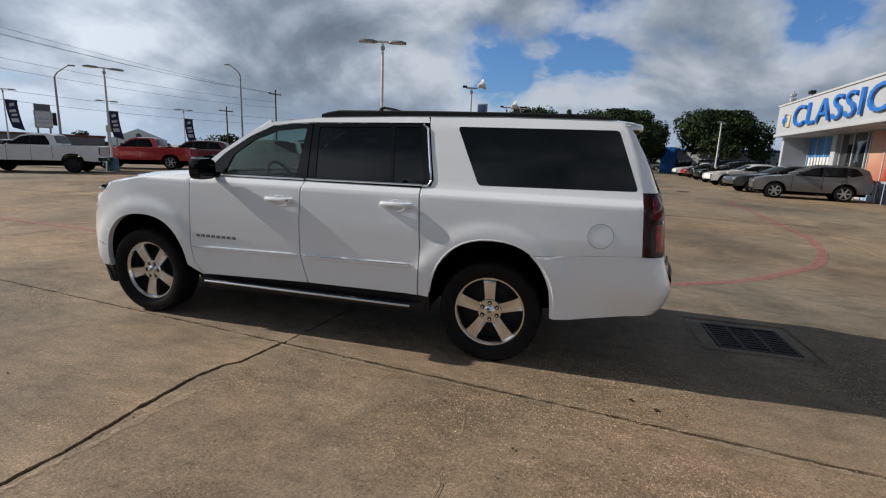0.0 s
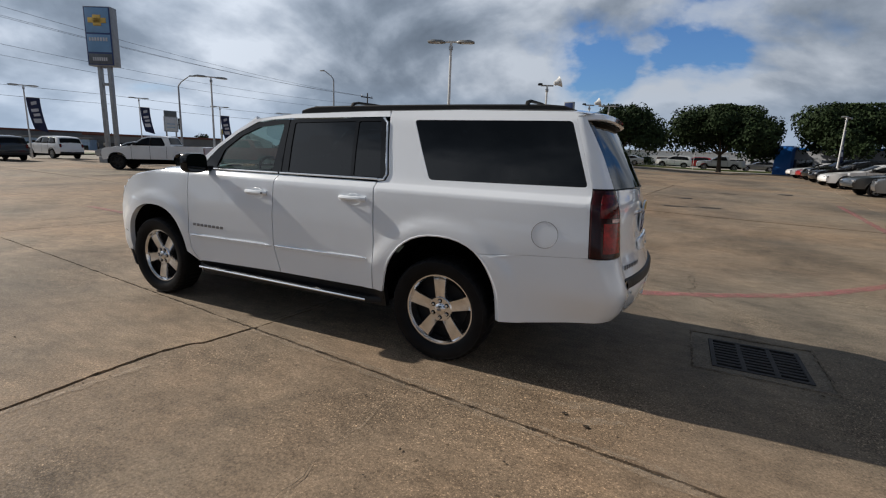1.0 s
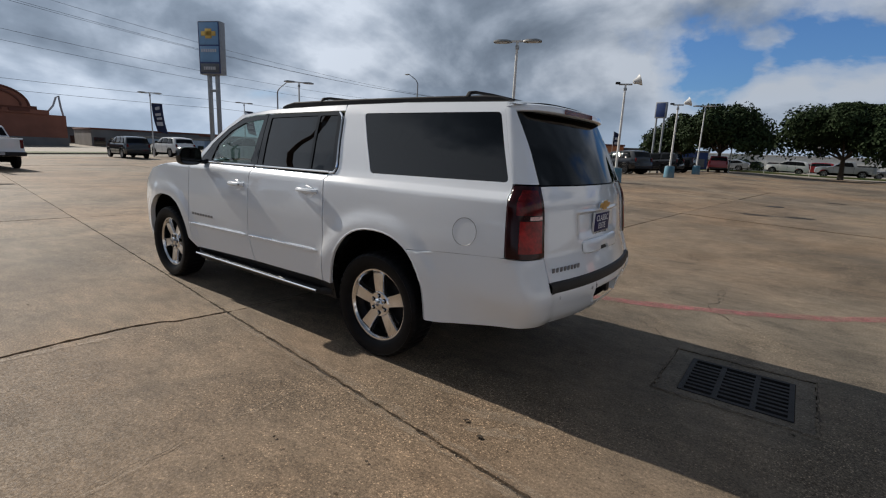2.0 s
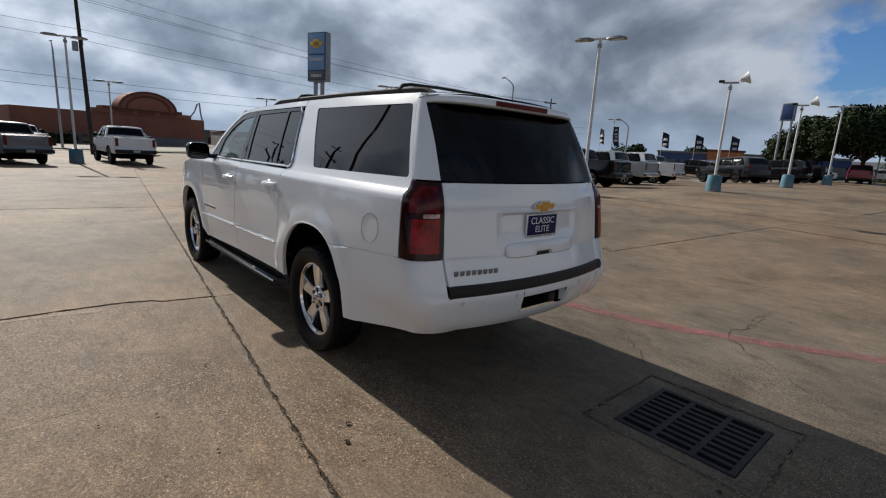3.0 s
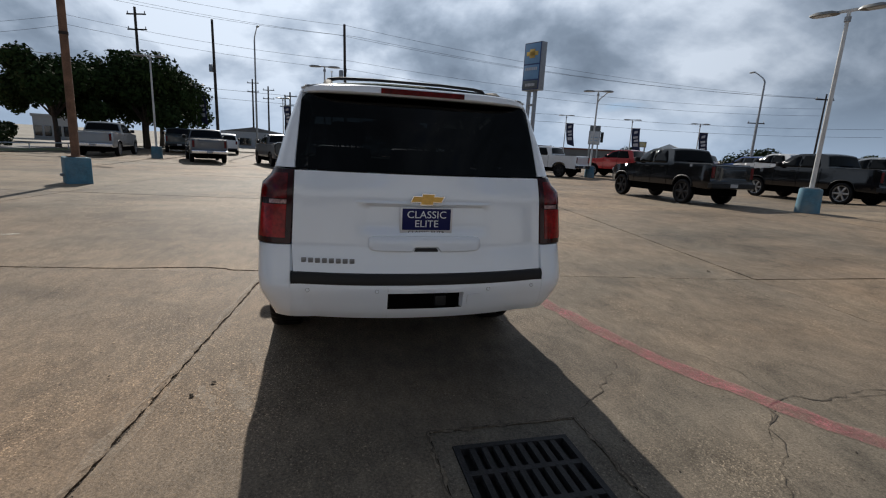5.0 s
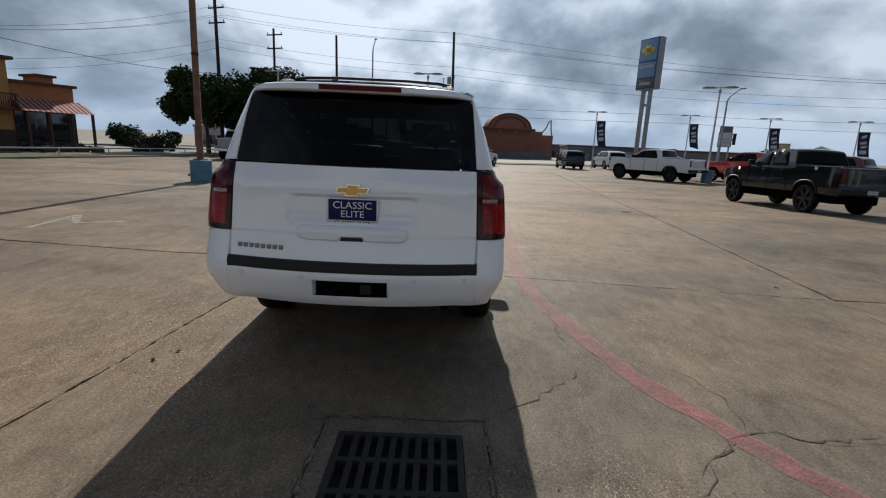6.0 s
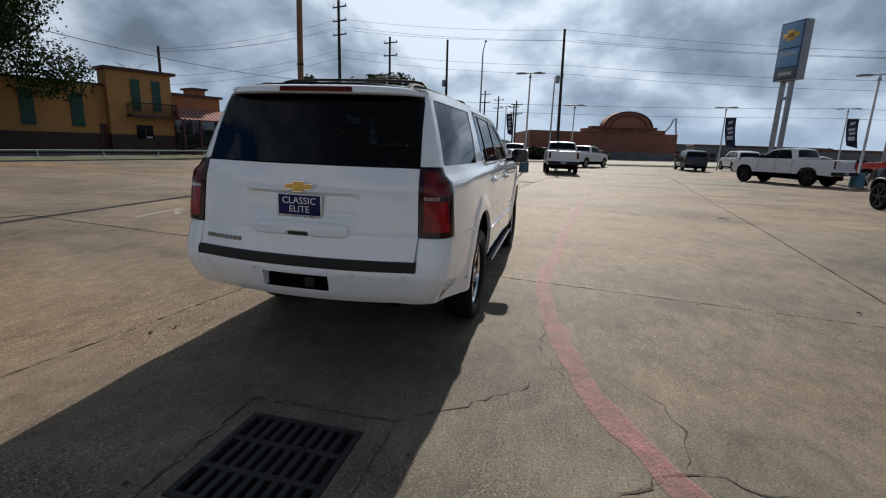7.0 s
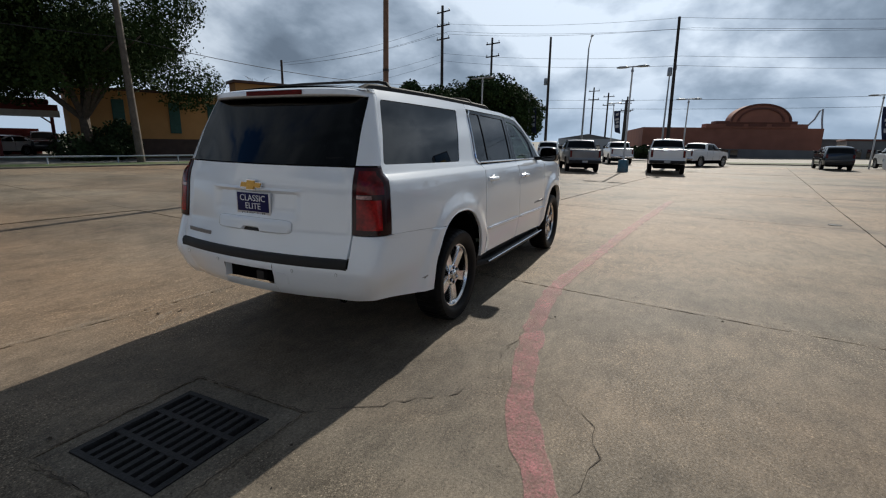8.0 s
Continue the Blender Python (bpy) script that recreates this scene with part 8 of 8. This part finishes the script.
# the main street ahead
STREET_LINE = [(-50.0, -45.0), (-55.5, 0.0), (-60.0, 30.0), (-52.0, 85.0)]
strip("street", STREET_LINE, 13.0, 0.03, M_CURB, "pale concrete street ahead of the lot", "road", 3.0)
strip("grass_strip", [(-50.5, 6.5), (-54, 30), (-48, 70)], 3.0, 0.06, M_GRASS, "grass strip between lot and street", "grass")
strip("grass_island", [(-14, 76), (30, 70)], 3.0, 0.12, M_GRASS, "grass strip under the oaks", "grass", 0.0, thick=0.3)

# ---- drain, paint and cracks on the lot ----
def ribbon(name, pts, widths, z, mat, label, category, seed=0, wobble=0.0):
    rnd = random.Random(seed)
    bm = bmesh.new()
    pp = [Vector(p) for p in pts]
    rows = []
    for i, p in enumerate(pp):
        d = (pp[min(i + 1, len(pp) - 1)] - pp[max(0, i - 1)]).normalized()
        nn = Vector((-d.y, d.x))
        w = widths(i / (len(pp) - 1)) if callable(widths) else widths
        a, b = w / 2 + rnd.uniform(-wobble, wobble), w / 2 + rnd.uniform(-wobble, wobble)
        rows.append([(p.x + nn.x * s, p.y + nn.y * s, ground_z(p.x, p.y) + z) for s in (-a, 0.0, b)])
    grid_sheet(bm, rows)
    bm.normal_update()
    if sum(f.normal.z for f in bm.faces) < 0:
        bmesh.ops.reverse_faces(bm, faces=bm.faces[:])
    ob = part(name, bm, mat, flat=True)
    return tagged(ob, label, category, kind="structure")


def curve_through(pts, step=0.12):
    """Catmull-Rom line through plan points."""
    out = []
    P = [Vector(p) for p in pts]
    P = [P[0] * 2 - P[1]] + P + [P[-1] * 2 - P[-2]]
    for a, b, c, d in zip(P, P[1:], P[2:], P[3:]):
        n = max(2, int((c - b).length / step))
        for i in range(n):
            t = i / n
            out.append(0.5 * (2 * b + (c - a) * t + (2 * a - 5 * b + 4 * c - d) * t * t + (3 * b - a - 3 * c + d) * t ** 3))
    out.append(P[-2])
    return [(p.x, p.y) for p in out]


ribbon("red_line", curve_through([(-11.3, 2.50), (-5.8, 1.94), (-3.0, 1.70), (-1.45, 1.575), (-0.38, 1.64), (0.25, 1.745), (0.80, 1.86), (1.27, 2.0), (1.80, 2.24), (2.4, 2.57), (3.4, 3.35), (4.9, 5.2), (5.85, 7.9), (6.15, 10.4), (6.9, 17.9)]), lambda t: 0.170 + 0.02 * noise.noise(Vector((t * 60, 0.3, 0))), 0.006, M_RED, "faded red traffic line curving over the concrete", "painted line", 3, 0.022)
ribbon("white_line", [(6.85, 11.75), (7.6, 11.9), (8.4, 12.0)], 0.12, 0.006, M_LINE, "short worn white mark", "painted line", 4, 0.01)
for y in (21.0, 24.5, 28.0, 31.5):
    ribbon("bay_line", [(7.0, y - 0.5), (9.5, y - 0.2), (12.0, y + 0.1)], 0.10, 0.006, M_LINE, "worn white parking bay line", "painted line", 5, 0.01)
ribbon("arrow_mark", [(-4.3, -6.0), (-3.6, -5.5), (-3.9, -4.85)], 0.13, 0.006, M_LINE, "worn pale arrow mark", "painted line", 6, 0.02)
ribbon("arrow_mark", [(-4.3, -6.0), (-3.0, -5.8)], 0.12, 0.0065, M_LINE, "worn pale arrow mark", "painted line", 7, 0.02)
for y, x0 in ((13.9, -9.2), (18.2, -9.2), (22.8, -9.2)):
    ribbon("bay_line", [(x0, y), (x0 - 3, y + 0.1), (x0 - 6, y + 0.2)], 0.10, 0.006, M_LINE, "worn pale parking bay line", "painted line", 8, 0.01)


def crack(pts, seed, width=0.010, mat=M_CRACK, label="thin dark crack in the concrete"):
    rnd = random.Random(seed)
    fine = []
    for a, b in zip(pts, pts[1:]):
        n = max(2, int(math.dist(a, b) / 0.06))
        for i in range(n):
            t = i / n
            fine.append((a[0] + (b[0] - a[0]) * t + rnd.uniform(-0.022, 0.022), a[1] + (b[1] - a[1]) * t + rnd.uniform(-0.022, 0.022)))
    fine.append(pts[-1])
    ribbon("crack", fine, lambda t: width * (0.25 + 0.55 * math.sin(math.pi * min(0.95, t + 0.12)) + 0.45 * noise.noise(Vector((t * 9, seed, 0)))), 0.0035, mat, label, "crack", seed, width * 0.45)


CRACKS = (
    [(2.20, 1.90), (2.06, 2.04), (1.91, 2.21), (1.80, 2.38), (1.82, 2.53), (1.88, 2.66), (1.88, 2.78), (1.82, 3.15), (1.86, 3.6)],
    [(1.82, 0.85), (1.62, 1.08), (1.54, 1.20), (1.41, 1.31), (1.24, 1.51), (1.10, 1.56)],
    [(1.80, 2.38), (1.64, 2.40), (1.41, 2.44), (1.24, 2.40), (1.07, 2.33), (0.9, 2.10)],
    [(-0.53, 1.61), (-0.13, 1.64), (0.22, 1.62), (0.47, 1.59), (0.76, 1.66), (0.99, 1.78), (1.10, 1.94)],
    [(-0.53, 1.61), (-0.35, 1.85), (-0.55, 2.0)],
    [(-3.4, 3.3), (-3.1, 3.9), (-2.5, 4.1)],
    [(-7.2, 3.6), (-6.5, 4.2)],
    [(2.2, 7.2), (2.0, 8.4), (2.3, 9.6)],
)
CRACKS += ([(1.90, 2.75), (1.88, 3.30), (1.89, 3.68)], [(1.86, 2.31), (2.08, 2.01), (2.29, 1.90), (2.52, 1.61), (2.77, 1.42), (2.94, 1.26)])
for k, c in enumerate(CRACKS):
    crack(c, 30 + k, 0.011 if k in (0, 1) else 0.0055)
crack([(0.10, -2.95), (0.04, -2.48), (0.015, -2.32), (0.03, -2.09), (0.025, -1.70), (0.10, -1.45)], 48, 0.012, M_WORNEDGE, "thin pale ridge of an old crack in the concrete")
crack([(0.085, -2.93), (0.03, -2.46), (0.003, -2.30), (0.018, -2.07)], 49, 0.004)
# a crumbled patch beside the long joint
for k, (q0, q1, w) in enumerate((((0.92, -1.20), (1.50, -1.02), 0.10), ((1.08, -1.36), (1.42, -1.22), 0.07), ((0.55, -1.10), (0.95, -1.02), 0.06))):
    line = [(q0[0] + (q1[0] - q0[0]) * i / 24, q0[1] + (q1[1] - q0[1]) * i / 24 + 0.03 * noise.noise(Vector((i * 0.4, k, 5)))) for i in range(25)]
    ribbon("crumbled_patch", line, lambda t: w * (0.2 + 0.8 * math.sin(math.pi * t)), 0.0034, M_WORNEDGE, "pale crumbled patch of concrete beside a joint", "concrete patch", 90 + k, 0.02)
# edges rubbed pale along the joints
for k, (q0, q1, w) in enumerate((((-2.6, 0.045), (3.6, 0.045), 0.07), ((-2.6, -0.045), (5.0, -0.045), 0.07), ((0.045, -3.6), (0.045, -0.9), 0.06), ((-0.05, 0.2), (-0.05, 5.0), 0.06))):
    line = [lot(q0[0] + (q1[0] - q0[0]) * i / 90, q0[1] + (q1[1] - q0[1]) * i / 90) for i in range(91)]
    ribbon("worn_joint_edge", line, lambda t: w * (0.35 + 0.65 * smooth(-0.25, 0.45, noise.noise(Vector((t * 16, k, 1))))), 0.0030, M_WORNEDGE, "pale rubbed edge of the concrete along a joint", "joint edge", 70 + k, 0.018)
rnd = random.Random(77)
verts, faces = [], []
for _ in range(70):
    x, y = rnd.uniform(-6, 5.5), rnd.uniform(-4.4, 7)
    r = rnd.uniform(0.004, 0.013)
    k = len(verts)
    a0 = rnd.uniform(0, 6.28)
    verts += [(x + r * math.cos(a0 + j * math.tau / 6) * rnd.uniform(0.7, 1.2), y + r * math.sin(a0 + j * math.tau / 6) * rnd.uniform(0.7, 1.2), ground_z(x, y) + 0.0042) for j in range(6)]
    verts.append((x, y, ground_z(x, y) + 0.0042 + r * 0.5))
    faces += [(k + j, k + (j + 1) % 6, k + 6) for j in range(6)]
me = bpy.data.meshes.new("grit")
me.from_pydata(verts, [], faces)
tagged(link("grit", me, M_CRACK, None), "small dark stones and crumbs on the concrete", "grit", kind="stuff")
# dark leaf scraps and stones lying about
bm = bmesh.new()
rnd = random.Random(8)
rim = [bm.verts.new((math.cos(a) * rnd.uniform(0.7, 1.15), 0.6 * math.sin(a) * rnd.uniform(0.7, 1.15), rnd.uniform(0.05, 0.45))) for a in np.linspace(0, math.tau, 9, endpoint=False)]
mid = bm.verts.new((0, 0, 0.10))
for a, b in zip(rim, rim[1:] + rim[:1]):
    bm.faces.new((mid, a, b))
bmesh.ops.solidify(bm, geom=bm.faces[:], thickness=0.06)
leaf_mesh = bpy.data.meshes.new("leaf_scrap")
bm.to_mesh(leaf_mesh)
bm.free()
for k, (x, y, r) in enumerate(((1.209, -1.381, 0.026), (1.06, -1.288, 0.022), (0.356, -2.111, 0.014), (0.885, -1.938, 0.013), (2.072, 1.009, 0.014), (-1.34, 4.71, 0.035), (2.62, -0.14, 0.02))):
    ob = link("leaf_scrap", leaf_mesh, M_CRACK, None)
    ob.matrix_world = pose(x, y, ground_z(x, y) + 0.0045, 0, 0, 50 * k) @ Matrix.Diagonal((r, r, r, 1))
    tagged(ob, "dark curled leaf scrap lying on the concrete", "leaf", group="leaf scraps")
# utility covers out on the lot
for x, y, r in ((1.75, 16.6, 0.34), (6.0, 22.5, 0.30), (-8.5, 5.6, 0.12)):
    ob = part("manhole_cover", lathe(bmesh.new(), [(r, -0.02), (r, 0.008), (r * 0.93, 0.010), (r * 0.9, 0.006), (r * 0.5, 0.008), (0.0003, 0.008)], 28), M_IRON)
    ob.location = (x, y, ground_z(x, y))
    tagged(ob, "dark iron cover set in the concrete", "manhole cover")

# the storm drain
GX0, GX1, GY0, GY1 = 1.950, 2.625, 0.055, 0.715
drain = thing("drain_grate", "black cast-iron storm drain grate in a concrete apron", "drain grate")
bm = bmesh.new()
t = 0.032
z0, z1 = -0.045, 0.003
add_box(bm, GX0, GX0 + t, GY0, GY1, z0, z1)
add_box(bm, GX1 - t, GX1, GY0, GY1, z0, z1)
add_box(bm, GX0 + t, GX1 - t, GY0, GY0 + t, z0, z1)
add_box(bm, GX0 + t, GX1 - t, GY1 - t, GY1, z0, z1)
part("rim", bm, M_IRON, drain)
for k in (1, 2):
    x = GX0 + (GX1 - GX0) * k / 3
    part("cross_bar", box(x - 0.017, x + 0.017, GY0 + t, GY1 - t, z0, z1 - 0.002), M_IRON, drain)
for k in range(10):
    y = GY0 + t + (GY1 - GY0 - 2 * t) * k / 9
    if 0 < k < 9:
        part("bar", box(GX0 + t, GX1 - t, y - 0.0155, y + 0.0155, z0, z1 - 0.003), M_IRON, drain)
# shallow black plate under the bars, painted as the deep drain's shade
part("pit", box(GX0 - 0.01, GX1 + 0.01, GY0 - 0.01, GY1 + 0.01, -0.058, -0.050), M_PITSHADE, drain)
HOLE = [(1.805, -0.050), (2.750, -0.050), (2.750, 0.852), (1.805, 0.852)]
bm = panel(resample([(1.812, -0.043), (2.743, -0.043), (2.743, 0.845), (1.812, 0.845)], 0.2), [[(GX0 - 0.004, GY0 - 0.004), (GX1 + 0.004, GY0 - 0.004), (GX1 + 0.004, GY1 + 0.004), (GX0 - 0.004, GY1 + 0.004)]], lambda x, y: (x, y, -0.003 + 0.002 * noise.noise(Vector((x * 6, y * 6, 0)))), 0.12, 0.08, (0, 0, -1))
tagged(part("drain_apron", bm, M_PATCH), "rough concrete apron round the drain", "apron", kind="structure")

# broken rim of the apron: crumbled pale edge with a dark crack along it
rnd = random.Random(19)
ring = resample([(1.800, -0.055), (2.755, -0.055), (2.755, 0.857), (1.800, 0.857)], 0.035)
ring.append(ring[0])
ribbon("apron_edge", [(x + rnd.uniform(-0.010, 0.010), y + rnd.uniform(-0.010, 0.010)) for x, y in ring], lambda t: 0.022 + 0.040 * max(0.0, noise.noise(Vector((t * 14, 0, 2)))), 0.0032, M_SLAB, "crumbled concrete edge round the drain apron", "concrete edge", 61, 0.012)
ribbon("crack", [(x + rnd.uniform(-0.007, 0.007), y + rnd.uniform(-0.007, 0.007)) for x, y in ring], lambda t: 0.005 + 0.009 * max(0.0, noise.noise(Vector((t * 22, 3, 2)))), 0.0046, M_CRACK, "dark crack round the drain apron", "crack", 62, 0.005)

# ---- the lot's concrete slabs, each a piece of the pavement ----
pavement = thing("pavement", "weathered tan concrete slabs of a car lot with dirty joints", "pavement", kind="structure")


def kerb_line(x):
    return -26.0 - 0.305 * x


def JOG(v):
    """How far the cross joint near the wagon wanders from its straight line: it broke off in a notch."""
    return float(np.interp(v, [-3.2, -1.62, -1.27, -0.74, -0.52, -0.44, 0.0], [0.0, -0.02, -0.085, -0.135, -0.100, -0.040, -0.02]))


def slab(i, j):
    rnd = random.Random(i * 131 + j)
    n = 130 if i in (-1, 0) and j in (-1, 0) else 24 if abs(i) < 3 and abs(j) < 3 else 6
    bm = bmesh.new()
    gap = 0.010
    us = [i * PITCH_X + gap + (PITCH_X - 2 * gap) * k / n for k in range(n + 1)]
    vs = [j * PITCH_Y + gap + (PITCH_Y - 2 * gap) * k / n for k in range(n + 1)]
    lift = rnd.uniform(-0.006, 0.006) if not (i == 0 and j == 0) else 0.0
    rows = []
    for v in vs:
        row = []
        for u in us:
            uu, vv = u, v
            if u in (us[0], us[-1]):
                uu += rnd.uniform(-0.009, 0.009)
            if j == -1 and i in (0, -1):
                uu += JOG(v) * max(0.0, 1 - abs(u) / 0.9)
                if (i, u) in ((0, us[0]), (-1, us[-1])):
                    uu += 0.008 if i == 0 else -0.003
            if v in (vs[0], vs[-1]):
                vv += rnd.uniform(-0.009, 0.009)
            x, y = lot(uu, vv)
            row.append((x, y, ground_z(x, y) + lift))
        rows.append(row)
    if (i, j) == (0, 0):
        # the slab that holds the drain
        bm.free()
        ring = [(p[0], p[1]) for p in rows[0]] + [(r[-1][0], r[-1][1]) for r in rows[1:]] + [(p[0], p[1]) for p in rows[-1][-2::-1]] + [(r[0][0], r[0][1]) for r in rows[-2:0:-1]]
        bm = panel(ring, [HOLE], lambda x, y: (x, y, ground_z(x, y)), 0.4, 0.10, (0, 0, -1))
        return part("slab", bm, M_SLAB, pavement)
    grid_sheet(bm, rows)
    # worn edge and side wall
    ext = bmesh.ops.extrude_edge_only(bm, edges=[e for e in bm.edges if e.is_boundary])
    low = [g for g in ext["geom"] if isinstance(g, bmesh.types.BMVert)]
    bmesh.ops.translate(bm, vec=(0, 0, -0.10), verts=low)
    return part("slab", bm, M_SLAB, pavement)


for i in range(-7, 5):
    for j in range(-4, 10):
        cx, cy = lot((i + 0.5) * PITCH_X, (j + 0.5) * PITCH_Y)
        if cy < kerb_line(cx) - 3.5 or cx < -44 or (cx > 18):
            continue
        slab(i, j)

# dirt that fills the joints
bm = bmesh.new()
grid_sheet(bm, [[(*lot(u, v), ground_z(*lot(u, v)) - 0.016) for u in np.arange(-6 * PITCH_X, 4 * PITCH_X, 1.2) if True] for v in np.arange(-3.5 * PITCH_Y, 9.5 * PITCH_Y, 1.2)])
hole = [f for f in bm.faces if 0.6 < f.calc_center_median().x < 3.9 and -1.3 < f.calc_center_median().y < 2.1]
bmesh.ops.delete(bm, geom=hole, context="FACES")
tagged(part("joint_dirt", bm, M_EARTH), "dark dirt packed into the slab joints", "dirt", kind="stuff")

# crumbs of concrete and dry leaf bits along the joints near the wagon
rnd = random.Random(91)
for mat, label, count in ((M_CRUMB, "pale concrete crumbs along the joints", 1800), (M_CRACK, "dark crumbs and leaf bits along the joints", 900)):
    verts, faces = [], []
    for _ in range(count):
        off = rnd.gauss(0, 0.011)
        kind = rnd.random()
        if kind < 0.5:
            x, y = lot(rnd.uniform(-2.5, 7.5), off)
        elif kind < 0.8:
            x, y = lot(off, rnd.uniform(-4.5, 5.0))
        else:
            x, y = lot(PITCH_X + off, rnd.uniform(-2.0, 7.0))
        if rnd.random() > 0.35 + 0.65 * smooth(0.42, 0.55, 0.5 + 0.5 * noise.noise(Vector((x * 1.3, y * 1.3, 4.0)))):
            continue
        r = rnd.uniform(0.002, 0.007)
        z = ground_z(x, y) + (0.001 if abs(off) > 0.011 else -0.012)
        a0, k = rnd.uniform(0, 6.28), len(verts)
        verts += [(x + r * math.cos(a0 + q * math.tau / 5) * rnd.uniform(0.6, 1.3), y + r * math.sin(a0 + q * math.tau / 5) * rnd.uniform(0.6, 1.3), z) for q in range(5)]
        verts.append((x, y, z + r * 0.5))
        faces += [(k + q, k + (q + 1) % 5, k + 5) for q in range(5)]
    me = bpy.data.meshes.new("joint_crumbs")
    me.from_pydata(verts, [], faces)
    tagged(link("joint_crumbs", me, mat, None), label, "crumbs", kind="stuff")
